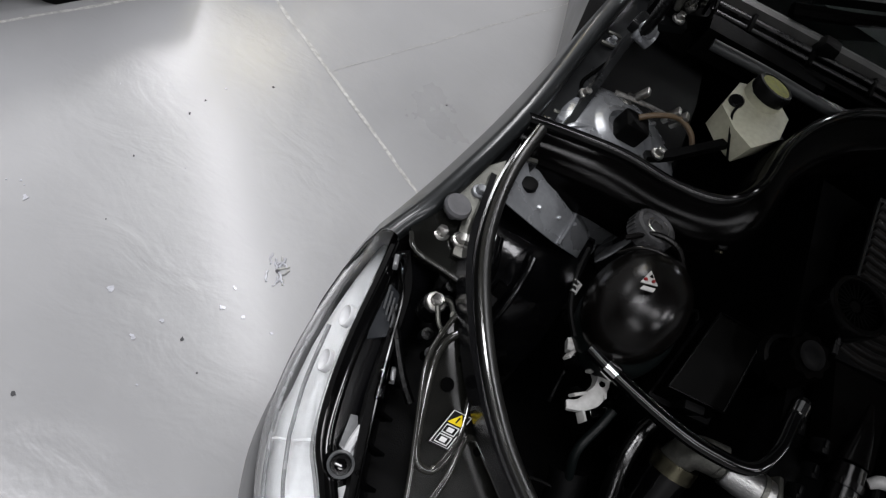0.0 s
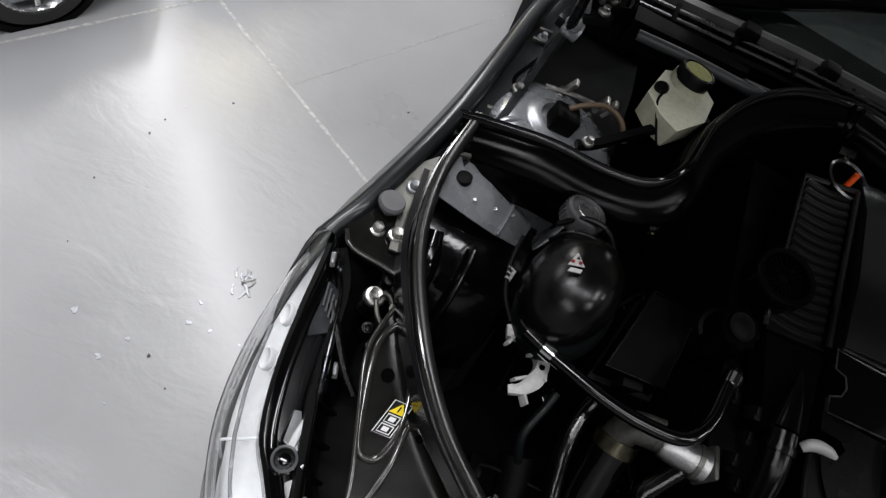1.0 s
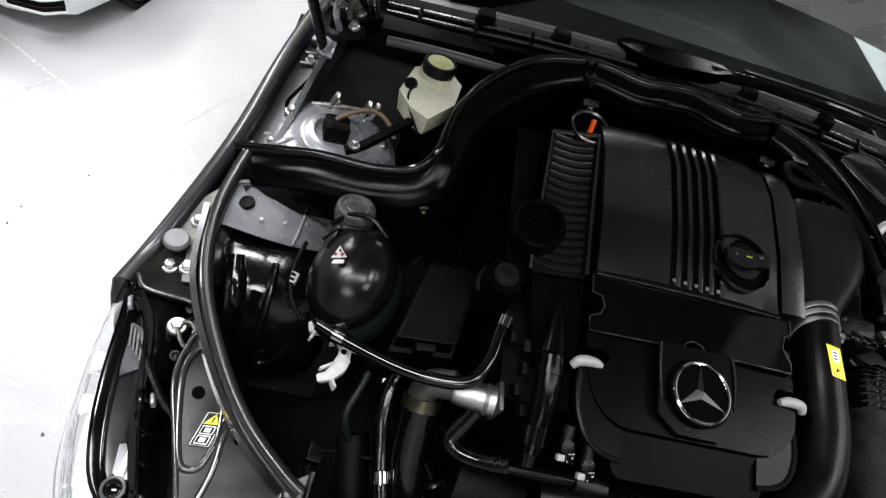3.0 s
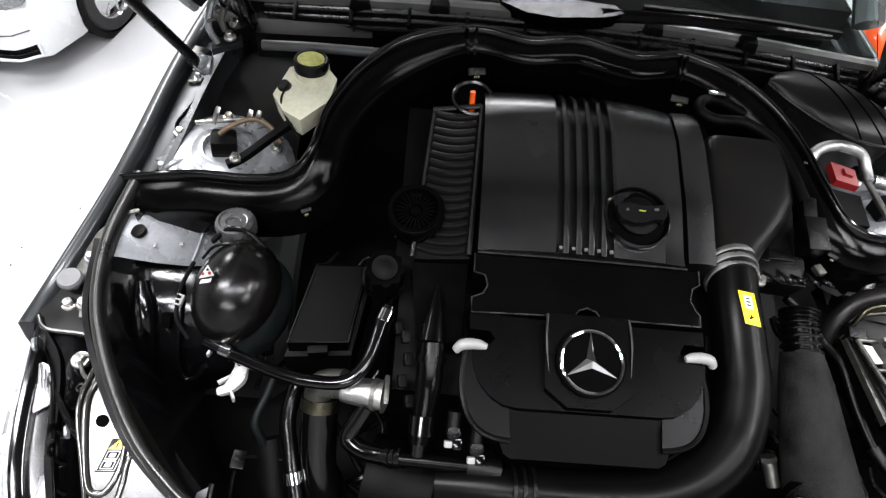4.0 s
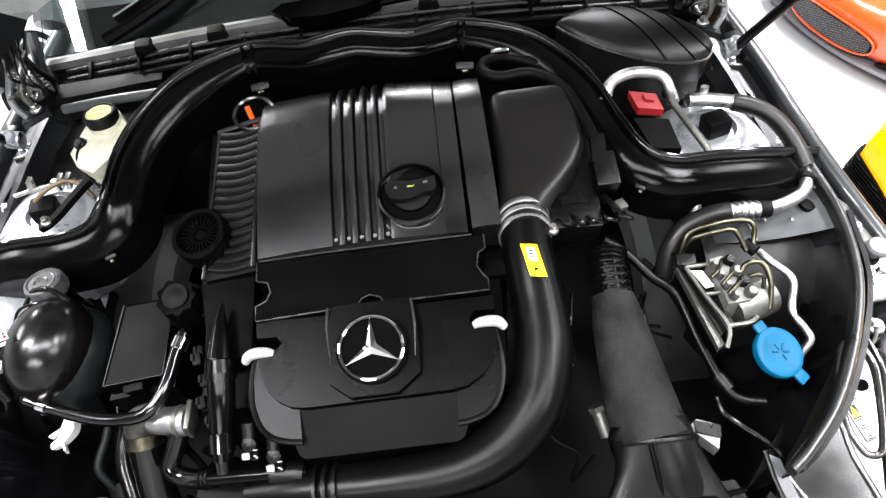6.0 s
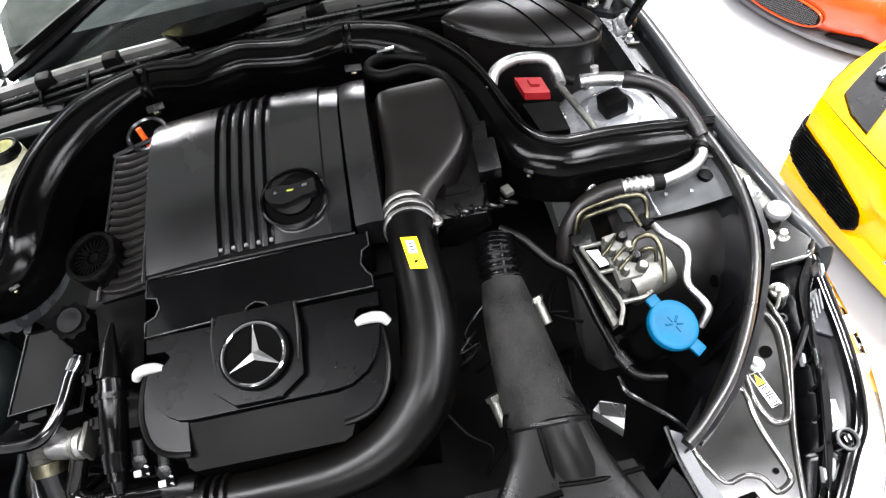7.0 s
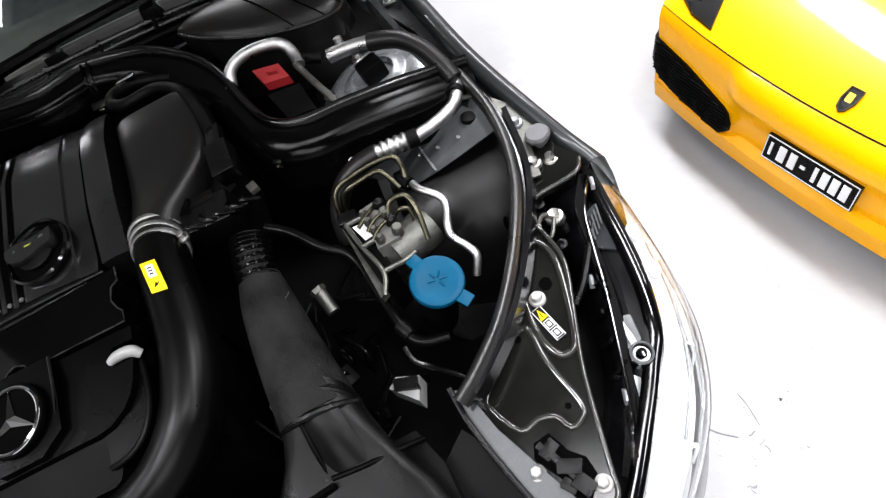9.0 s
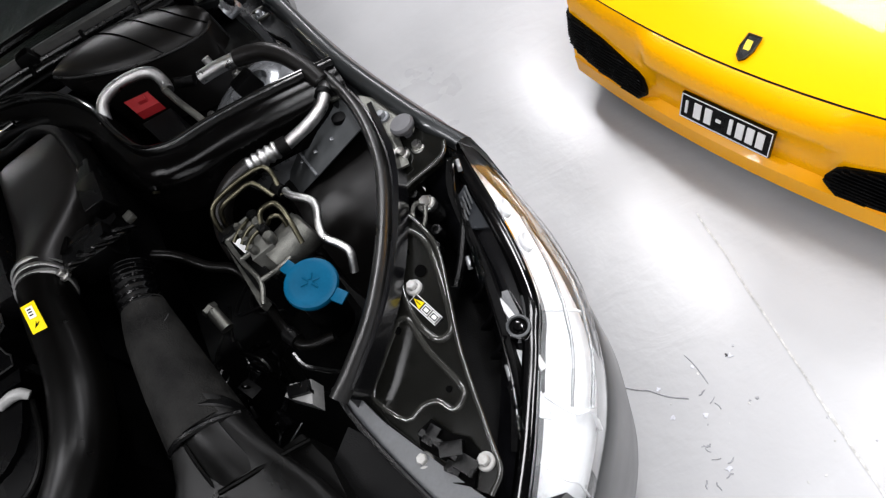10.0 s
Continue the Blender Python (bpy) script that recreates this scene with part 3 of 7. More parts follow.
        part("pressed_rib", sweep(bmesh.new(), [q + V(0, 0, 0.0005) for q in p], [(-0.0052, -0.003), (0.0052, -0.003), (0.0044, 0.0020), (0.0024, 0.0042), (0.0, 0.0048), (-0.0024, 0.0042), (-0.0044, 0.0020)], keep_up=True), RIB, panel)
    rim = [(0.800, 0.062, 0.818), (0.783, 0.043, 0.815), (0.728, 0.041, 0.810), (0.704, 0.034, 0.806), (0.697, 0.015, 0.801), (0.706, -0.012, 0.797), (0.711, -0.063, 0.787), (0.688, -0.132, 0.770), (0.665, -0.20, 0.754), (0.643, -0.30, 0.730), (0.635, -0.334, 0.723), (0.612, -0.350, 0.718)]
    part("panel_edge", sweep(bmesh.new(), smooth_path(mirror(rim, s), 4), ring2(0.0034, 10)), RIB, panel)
    for x, y, z, r in ((0.676, -0.075, 0.7805, 0.0085), (0.673, -0.040, 0.787, 0.0045), (0.601, -0.209, 0.7455, 0.0045), (0.630, -0.224, 0.7455, 0.004), (0.610, -0.124, 0.7665, 0.005)):
        part("hole", lathe([(r, 0), (r, 0.0012), (r * 0.8, 0.0008), (0, 0.0008)], pose(s * x, y, z, 11, -s * 5, 0), 16), HOLE, panel, "dark round hole")
    if s > 0:
        bolt(panel, 0.657, -0.089, 0.779, 0.0075, material=WHITE)
        lt = part("lamp_latch", slab([(0.572, -0.246, 0.742), (0.594, -0.243, 0.744), (0.606, -0.270, 0.740), (0.622, -0.285, 0.736), (0.625, -0.305, 0.732), (0.600, -0.335, 0.726), (0.580, -0.318, 0.728), (0.586, -0.296, 0.732), (0.565, -0.262, 0.738)], 0.012), HOLE, panel, "black plastic latch", bevel=0.003)
        for x, y, z, w, l, a in ((0.586, -0.262, 0.745, 0.024, 0.016, 30), (0.600, -0.288, 0.741, 0.030, 0.018, -25), (0.606, -0.312, 0.736, 0.020, 0.026, 30), (0.590, -0.306, 0.734, 0.014, 0.020, 40)):
            part("latch_block", box(x, y, z, w, l, 0.012, 12, 0, a), PLASTIC, lt, bevel=0.002)
        part("latch_bar", tube([(0.576, -0.252, 0.748), (0.592, -0.280, 0.742), (0.604, -0.310, 0.736)], 0.006, 8), PLASTIC, lt)
        bolt(panel, 0.561, -0.277, 0.733, 0.0075, material=WHITE)
        bolt(panel, 0.626, -0.318, 0.730, 0.0075, material=WHITE)
    # bracket with the bonnet stop and two flange bolts
    B = [(0.735, 0.215, 0.855), (0.768, 0.180, 0.842), (0.788, 0.125, 0.828), (0.772, 0.108, 0.822), (0.752, 0.120, 0.828), (0.742, 0.062, 0.822), (0.728, 0.062, 0.824), (0.730, 0.12, 0.838)]
    part("stop_bracket", slab(mirror(B, s), 0.004), DULL, car, "bare steel bracket", bevel=0.001)
    bolt(car, s * 0.766, 0.086, 0.816, 0.0080)
    bolt(car, s * 0.741, 0.085, 0.824, 0.0080)
    bolt(car, s * 0.748, 0.155, 0.842, 0.007, material=STEEL)
    stop = part("bonnet_stop", lathe([(0.007, -0.02), (0.007, 0.006), (0.014, 0.008), (0.0175, 0.012), (0.0185, 0.018), (0.016, 0.022), (0, 0.022)], pose(s * 0.765, 0.114, 0.826), 20), GREY_RUBBER, car, "round grey rubber bonnet stop")
    # headlamp: lens, housing, black frame
    top = [(0.815, 0.078, 0.790), (0.812, 0.02, 0.778), (0.807, -0.06, 0.759), (0.798, -0.125, 0.742), (0.782, -0.180, 0.724), (0.758, -0.213, 0.711), (0.727, -0.255, 0.699), (0.678, -0.317, 0.681), (0.610, -0.392, 0.662)]
    mid = [(0.834, 0.085, 0.750), (0.838, 0.02, 0.738), (0.838, -0.06, 0.722), (0.830, -0.13, 0.706), (0.815, -0.19, 0.690), (0.790, -0.245, 0.676), (0.750, -0.300, 0.662), (0.695, -0.355, 0.645), (0.62, -0.425, 0.626)]
    low = [(0.842, 0.088, 0.700), (0.850, 0.02, 0.680), (0.853, -0.06, 0.665), (0.846, -0.135, 0.655), (0.832, -0.19, 0.645), (0.806, -0.248, 0.632), (0.768, -0.300, 0.622), (0.705, -0.362, 0.610), (0.63, -0.432, 0.596)]
    bot = [(0.836, 0.09, 0.640), (0.842, 0.02, 0.61), (0.844, -0.06, 0.59), (0.837, -0.135, 0.575), (0.822, -0.19, 0.565), (0.796, -0.248, 0.555), (0.758, -0.300, 0.545), (0.695, -0.362, 0.535), (0.62, -0.432, 0.525)]
    lamp = part("headlamp", grid_surface([smooth_path(mirror(r, s), 3) for r in (top, mid, low, bot)], thick=0.003), LENS, car, "clear headlamp lens")
    lamp.visible_shadow = False
    bowl = [[(x - 0.004, y, z - 0.006) for x, y, z in top], [(x - 0.018, y + 0.003, z - 0.040) for x, y, z in top],
            [(x - 0.016, y + 0.004, z - 0.030) for x, y, z in mid], [(x - 0.020, y + 0.005, z - 0.012) for x, y, z in low], [(x - 0.012, y + 0.005, z) for x, y, z in bot]]
    part("reflector", grid_surface([smooth_path(mirror(r, s), 3) for r in bowl], thick=0.002), REFLECTOR, lamp, "bright silver reflector")
    for k, (x, y, z) in enumerate(((0.822, -0.050, 0.752), (0.818, -0.105, 0.736))):
        m = pose(s * (x - 0.004), y, z + 0.006, 24, s * 45, s * 8) @ Matrix.Diagonal((0.55, 0.95, 0.7, 1))
        part("lamp_dome", lathe([(0.015, -0.012), (0.015, 0.0), (0.0135, 0.002), (0.012, 0.0), (0.008, -0.004), (0, -0.005)], m, 22), REFLECTOR, lamp, "small oval reflector")
    for k in range(4):
        q = [(x - 0.010, y + 0.004, z + 0.004) for x, y, z in (mid if k < 2 else low)[2 + k % 2 * 2:5 + k % 2 * 2]]
        part("reflector_rib", tube(mirror(q, s), 0.0025, 8), SEPARATOR, lamp)
    for k, w in ((4, 0.0020), (6, 0.0026), (7, 0.0016)):
        q = [(r[k][0] - o, r[k][1] + 0.004, r[k][2] + h) for r, o, h in ((top, 0.016, -0.014), (mid, 0.014, -0.012), (low, 0.013, -0.002), (bot, 0.008, 0.0))]
        part("lamp_divider", tube(mirror(q, s), w, 10), REFLECTOR, lamp, "grey divider inside the lamp")
    out = [(-0.010, -0.030), (0.010, -0.030), (0.011, 0.001), (0.006, 0.006), (-0.004, 0.006), (-0.010, 0.001)]
    fr = [(0.806, 0.082, 0.797)] + [(x - 0.012, y, z + 0.004) for x, y, z in top[1:]]
    part("headlamp_frame", sweep(bmesh.new(), smooth_path(mirror(fr, s), 4), out, keep_up=True), GLOSSY, lamp, "black plastic headlamp frame")
    # headlamp body inside the gap
    rows = [[V(s * (x - d), y + 0.004, z - h) for x, y, z in fr] for d, h in ((0.008, 0.012), (0.030, 0.016), (0.055, 0.030), (0.075, 0.075), (0.085, 0.16))]
    part("headlamp_body", grid_surface(rows, thick=0.002), INNER, lamp, "glossy black headlamp housing")
    tray = [(0.50, -0.18, 0.66), (0.60, -0.37, 0.62), (0.72, -0.30, 0.60), (0.80, -0.18, 0.60), (0.825, -0.05, 0.61), (0.82, 0.10, 0.64), (0.70, 0.12, 0.66), (0.64, -0.04, 0.66)]
    part("lamp_tray", slab(mirror(tray, s), 0.01), MATT, lamp, "black tray below the lamp", bevel=0.002)
    bar = [(0.795, 0.045, 0.800), (0.770, 0.01, 0.780), (0.757, -0.05, 0.760), (0.744, -0.12, 0.745), (0.722, -0.19, 0.722), (0.695, -0.25, 0.698), (0.655, -0.31, 0.680)]
    part("headlamp_bar", sweep(bmesh.new(), smooth_path(mirror(bar, s), 4), [(-0.007, -0.012), (0.007, -0.012), (0.006, 0.004), (-0.006, 0.004)], keep_up=True), MATT, lamp)
    part("adjuster", lathe([(0.016, -0.012), (0.016, 0.004), (0.013, 0.006), (0.011, 0.002), (0.007, 0.002), (0.006, 0.008), (0, 0.009)], pose(s * 0.741, -0.198, 0.728, 8, s * 10, 0), 20), GLOSSY, lamp, "round adjuster knob")
    part("reflector_fan", slab(mirror([(0.756, -0.142, 0.728), (0.748, -0.140, 0.729), (0.728, -0.178, 0.724), (0.735, -0.186, 0.722), (0.752, -0.178, 0.724)], s), 0.004), SEPARATOR, lamp, "pale fan beside the knob", bevel=0.001)
    L4 = [(0.801, 0.010, 0.782), (0.770, 0.000, 0.776), (0.752, -0.042, 0.762), (0.783, -0.064, 0.760)]
    lp = part("housing_plate", slab(mirror(L4, s), 0.004), PRINTED, lamp, "grey plate with faint print", bevel=0.001)
    for k in range(4):
        part("print_bar", box(s * (0.786 - 0.006 * k), -0.012 - 0.005 * k, 0.7795 - 0.002 * k, 0.0022, 0.030, 0.0008, 14, 0, s * -12), STRIP, lp)
    for x, y, z in ((0.798, 0.024, 0.803), (0.734, -0.083, 0.748), (0.700, -0.232, 0.712)):
        part("clear_clip", box(s * x, y, z, 0.008, 0.022, 0.008, 12, s * 14, s * -14, taper=0.6), SEPARATOR, lamp, "clear plastic clip", bevel=0.002)
    part("adjuster_ring", lathe([(0.0155, 0.004), (0.0155, 0.007), (0.0125, 0.008), (0.0115, 0.005)], pose(s * 0.741, -0.198, 0.728, 8, s * 10, 0), 24), STRIP, lamp, "grey ring")
    part("inner_fin", slab(mirror([(0.730, -0.215, 0.700), (0.722, -0.208, 0.704), (0.700, -0.290, 0.682), (0.712, -0.300, 0.680)], s), 0.005), REFLECTOR, lamp, "bright reflector edge", bevel=0.001)
    for k in range(5):
        t = k / 4
        q = [(0.762 - 0.040 * t, -0.045 - 0.150 * t, 0.764 - 0.040 * t), (0.748 - 0.040 * t, -0.052 - 0.150 * t, 0.758 - 0.040 * t), (0.730 - 0.040 * t, -0.050 - 0.150 * t, 0.744 - 0.040 * t)]
        part("deck_rib", sweep(bmesh.new(), [V(*p) for p in mirror(q, s)], [(-0.0022, -0.012), (0.0022, -0.012), (0.0022, 0.003), (-0.0022, 0.003)], keep_up=True), GLOSSY, lamp)
    clipline = [(0.792, 0.030, 0.802), (0.770, -0.004, 0.786), (0.757, -0.050, 0.768), (0.742, -0.110, 0.752), (0.722, -0.175, 0.732), (0.700, -0.240, 0.712), (0.668, -0.305, 0.694)]
    part("lens_bead", tube(mirror(clipline, s), 0.0020, 8, 4), GLOSSY, lamp, "glossy bead of the lamp seam")
    for x, y, z, l in ((0.790, 0.026, 0.806, 0.030), (0.748, -0.088, 0.760, 0.026), (0.741, -0.112, 0.756, 0.020), (0.690, -0.262, 0.708, 0.034), (0.676, -0.290, 0.702, 0.022)):
        part("clear_tab", box(s * x, y, z, 0.012, l, 0.008, 12, s * 10, s * -14, taper=0.7), LENS, lamp, "clear plastic tab", bevel=0.002)
    for k, (x, y, z) in enumerate(((0.716, 0.022, 0.784), (0.722, -0.028, 0.776), (0.708, -0.046, 0.770), (0.722, 0.040, 0.790))):
        part("screw_boss", lathe([(0.0075, -0.02), (0.0075, 0.003), (0.004, 0.004), (0.003, 0.0), (0, 0.0)], pose(s * x, y, z, 12, 0, 0), 12), PLASTIC, lamp)
    part("adjuster_rod", tube(mirror([(0.738, -0.150, 0.732), (0.741, -0.180, 0.722), (0.738, -0.250, 0.700)], s), 0.005, 8), REFLECTOR, lamp, "pale adjuster rod")
    part("beam", tube(mirror([(0.775, -0.015, 0.772), (0.728, -0.075, 0.752), (0.700, -0.10, 0.74)], s), 0.006, 8), PLASTIC, lamp)
    bolt(lamp, s * 0.731, 0.009, 0.792, 0.009)
    part("bolt_boss", lathe([(0.016, -0.03), (0.015, -0.003), (0, -0.003)], pose(s * 0.731, 0.009, 0.79), 14), PLASTIC, lamp)
    for q in ([(0.731, 0.009, 0.797), (0.716, 0.016, 0.795), (0.703, 0.004, 0.790)], [(0.728, 0.002, 0.796), (0.718, -0.014, 0.791), (0.706, -0.022, 0.786)]):
        lv = part("latch_lever", tube(mirror(q, s), 0.0032, 8), DULL, lamp, "small grey latch lever")
        part("eye", lathe([(0.0060, -0.002), (0.0060, 0.003), (0.0030, 0.004), (0.0026, 0.001), (0, 0.001)], pose(s * q[-1][0], q[-1][1], q[-1][2] + 0.001, 10, 0, 0), 14), DULL, lv)
    # bumper side below the lens
    rows = [smooth_path(mirror(bot, s), 3)] + [[V(q.x + s * o, q.y - f, q.z - h) for q in smooth_path(mirror(bot, s), 3)] for o, f, h in ((0.002, 0.002, 0.01), (0.004, 0.004, 0.05), (0.004, 0.004, 0.15), (-0.01, 0.0, 0.30))]
    part("bumper", grid_surface(rows, thick=0.003), PAINT, car, "dark grey bumper corner")

# front crossmember, lock panel and nose
X = [(-0.50, -0.20, 0.765), (-0.55, -0.27, 0.735), (-0.59, -0.345, 0.708), (-0.62, -0.375, 0.690), (-0.4, -0.432, 0.70), (0, -0.455, 0.705), (0.4, -0.432, 0.70), (0.62, -0.375, 0.690), (0.59, -0.345, 0.708), (0.55, -0.27, 0.735), (0.50, -0.20, 0.765),
     (0.46, -0.235, 0.765), (0, -0.285, 0.765), (-0.46, -0.235, 0.765)]
part("lock_panel", slab(X, 0.02), MATT, car, "black plastic cover over the radiator", bevel=0.003)
for s in (-1, 1):
    X = [(0.508, -0.152, 0.776), (0.524, -0.162, 0.776), (0.540, -0.215, 0.752), (0.600, -0.340, 0.724), (0.618, -0.375, 0.712), (0.566, -0.370, 0.712), (0.530, -0.262, 0.742), (0.512, -0.195, 0.762)]
    part("panel_strip", slab(mirror(X, s), 0.006), EDGE, car, "grey coated steel edge strip", bevel=0.0015)
    part("strip_lip", tube(mirror([(0.506, -0.150, 0.780), (0.511, -0.195, 0.766), (0.529, -0.262, 0.746), (0.565, -0.370, 0.716)], s), 0.004, 8), PLASTIC, car)
bm = slab([(-0.68, -0.375, 0.66), (-0.4, -0.455, 0.69), (0, -0.48, 0.70), (0.4, -0.455, 0.69), (0.68, -0.375, 0.66), (0.62, -0.36, 0.66), (0.4, -0.43, 0.69), (0, -0.452, 0.70), (-0.4, -0.43, 0.69), (-0.62, -0.36, 0.66)], 0.5)
part("nose", bm, PAINT, car, "dark grey front bumper and grille surround", bevel=0.01)
# bay floor, bulkhead
part("undertray", slab([(-0.70, -0.40, 0.40), (0.70, -0.40, 0.40), (0.70, 0.70, 0.40), (-0.70, 0.70, 0.40)], 0.02), MATT, car, "black undertray")
part("bulkhead", slab([(-0.68, 0.66, 0.93), (0.68, 0.66, 0.93), (0.68, 0.70, 0.93), (-0.68, 0.70, 0.93)], 0.6), INNER, car, "black bulkhead")

# arched seal and its carrier
ARCH = [(-0.735, 0.285, 0.872), (-0.66, 0.278, 0.898), (-0.60, 0.276, 0.912), (-0.52, 0.272, 0.918), (-0.458, 0.275, 0.936), (-0.425, 0.304, 0.965), (-0.405, 0.382, 0.990), (-0.362, 0.453, 1.012), (-0.292, 0.512, 1.030), (-0.187, 0.543, 1.040), (-0.10, 0.522, 1.044),
        (-0.055, 0.520, 1.052), (-0.009, 0.523, 1.055), (0.040, 0.516, 1.050), (0.09, 0.512, 1.045), (0.135, 0.522, 1.044), (0.177, 0.531, 1.041), (0.27, 0.515, 1.022), (0.335, 0.465, 1.004), (0.375, 0.40, 0.988), (0.398, 0.325, 0.974), (0.425, 0.270, 0.958), (0.47, 0.250, 0.946), (0.54, 0.258, 0.934), (0.62, 0.268, 0.915), (0.73, 0.285, 0.880)]
path = smooth_path(ARCH, 6)
SLIM = [0.66 + 0.34 * min(1.0, max(0.0, (abs(q.x) - 0.20) / 0.10)) for q in path]
duct = part("bulkhead_duct", sweep(bmesh.new(), path, [(-0.014, -0.080), (-0.014, -0.016), (-0.010, -0.008), (-0.002, -0.004), (0.008, -0.005), (0.020, -0.010), (0.031, -0.018), (0.039, -0.029), (0.0425, -0.036), (0.0405, -0.042), (0.045, -0.052), (0.043, -0.090)], SLIM, keep_up=True), SATIN, car, "moulded black bulkhead carrier", smooth=62)
lip = part("arched_seal", sweep(bmesh.new(), path, [(-0.013, -0.012), (0.001, -0.012), (0.003, -0.002), (0.001, 0.005), (-0.003, 0.009), (-0.008, 0.008), (-0.012, 0.001)], keep_up=True), RUBBER, car, "arched black rubber seal", smooth=70)
part("seal_bead", sweep(bmesh.new(), path, [(-0.004 + a, 0.0085 + b) for a, b in ring2(0.0026, 8)], keep_up=True), GLOSSY, lip)


def duct_joint(x0, x1, n):
    """Moulded ribs round the carrier where two lengths of it meet."""
    near = [q for q in path if x0 <= q.x <= x1]
    for i in range(n):
        k = i * (len(near) - 2) // max(1, n - 1)
        seg = [near[k], near[k].lerp(near[k + 1], 0.35)]
        part("joint_rib", sweep(bmesh.new(), seg, [(-0.014, -0.04), (-0.014, -0.010), (-0.010, 0.003), (0.0, 0.006), (0.009, 0.000), (0.022, -0.010), (0.030, -0.022), (0.032, -0.038)], keep_up=True), SATIN, duct)


duct_joint(-0.205, -0.165, 4)
duct_joint(0.160, 0.205, 4)


def panel_sticker(c, u, v):
    """The dark warning sticker with a yellow triangle and pale symbols: corner, long side, short side."""
    st = thing("warning_sticker", "dark warning sticker with yellow triangle and pale symbols", "sticker", "panel stickers")
    c, u, v = V(*c), V(*u), V(*v)

    def q(a, b, h):
        return c + u * a + v * b + V(0, 0, h)

    part("backing", slab([q(0, 0, 0.0022), q(1, 0, 0.0022), q(1, 1, 0.0022), q(0, 1, 0.0022)], 0.002), PLASTIC, st)
    part("border", sweep(bmesh.new(), [q(0.03, 0.06, 0.0026), q(0.97, 0.06, 0.0026), q(0.97, 0.94, 0.0026), q(0.03, 0.94, 0.0026), q(0.03, 0.06, 0.0026)], ring2(0.0006, 6)), PAPER, st)
    part("triangle", slab([q(0.06, 0.5, 0.003), q(0.36, 0.12, 0.003), q(0.36, 0.88, 0.003)], 0.0006), YELLOW, st, "yellow triangle")
    part("flash", slab([q(0.16, 0.46, 0.0036), q(0.32, 0.48, 0.0036), q(0.32, 0.54, 0.0036), q(0.16, 0.54, 0.0036)], 0.0005), PLASTIC, st)
    for a in (0.42, 0.70):
        part("symbol", sweep(bmesh.new(), [q(a, 0.2, 0.003), q(a + 0.22, 0.2, 0.003), q(a + 0.22, 0.8, 0.003), q(a, 0.8, 0.003), q(a, 0.2, 0.003)], ring2(0.0008, 6)), PAPER, st)
        part("bar", slab([q(a + 0.05, 0.35, 0.0032), q(a + 0.17, 0.35, 0.0032), q(a + 0.17, 0.65, 0.0032), q(a + 0.05, 0.65, 0.0032)], 0.0006), PAPER, st)


panel_sticker((-0.631, -0.094, 0.7735), (-0.012, -0.045, -0.010), (-0.026, -0.002, 0.0015))
panel_sticker((0.656, -0.097, 0.7735), (0.014, -0.050, -0.0100), (-0.015, -0.003, -0.0020))

# scuttle, wipers, windscreen
SC = [(-0.62, 0.60, 0.940), (-0.40, 0.575, 0.985), (-0.24, 0.575, 1.020), (-0.10, 0.550, 1.030), (0, 0.545, 1.034), (0.10, 0.545, 1.030), (0.24, 0.560, 1.018), (0.36, 0.56, 0.985), (0.62, 0.60, 0.940), (0.62, 0.66, 0.985), (0.3, 0.625, 1.040), (0, 0.615, 1.050), (-0.3, 0.625, 1.040), (-0.62, 0.66, 0.985)]
part("scuttle_panel", slab(SC, 0.012), MATT, car, "black plastic scuttle panel", bevel=0.002)
edge = [(-0.60, 0.645, 0.992), (-0.45, 0.618, 1.020), (-0.30, 0.604, 1.040), (-0.15, 0.598, 1.050), (0, 0.594, 1.054), (0.15, 0.598, 1.050), (0.30, 0.604, 1.040), (0.45, 0.618, 1.020), (0.60, 0.645, 0.992)]
part("screen_trim", sweep(bmesh.new(), smooth_path(edge, 5), [(-0.012, -0.010), (0.010, -0.010), (0.010, 0.003), (0.002, 0.007), (-0.010, 0.004)], keep_up=True), TRIM, car, "grey trim along the windscreen base")
for x in (-0.386, -0.249, 0.124, 0.302):
    y, z = float(np.interp(x, [e[0] for e in edge], [e[1] for e in edge])), float(np.interp(x, [e[0] for e in edge], [e[2] for e in edge]))
    part("trim_clip", box(x, y - 0.012, z + 0.002, 0.040, 0.030, 0.026, 10, 0, 0, taper=0.7), MATT, car, "black plastic clip", bevel=0.005)
for dy, dz, r, mat in ((-0.022, -0.006, 0.0045, LIP), (-0.034, -0.014, 0.0035, LIP), (-0.046, -0.024, 0.005, MATT)):
    part("scuttle_rail", tube([(x * 0.93, y + dy, z + dz) for x, y, z in edge], r, 8, 4), mat, car, "thin moulded rail of the scuttle")
for k in range(11):
    x = -0.50 + 0.10 * k
    y, z = float(np.interp(x, [e[0] for e in edge], [e[1] for e in edge])), float(np.interp(x, [e[0] for e in edge], [e[2] for e in edge]))
    part("scuttle_rib", box(x, y - 0.030, z - 0.012, 0.006, 0.034, 0.010, 25, 0, 0), MATT, car, bevel=0.001)
rows = []
for j in range(7):
    y = 0.602 + 0.13 * j
    rows.append([V(x, y + 0.055 * (x / 0.62) ** 2 + 0.02 * (x / 0.62) ** 4, 1.052 + 0.075 * j - 0.065 * (x / 0.62) ** 2) for x in [(-0.62 + 1.24 * i / 16) for i in range(17)]])
ws = part("windscreen", grid_surface(rows, thick=0.005), SCREEN, car, "greenish windscreen glass")
ws.visible_shadow = False
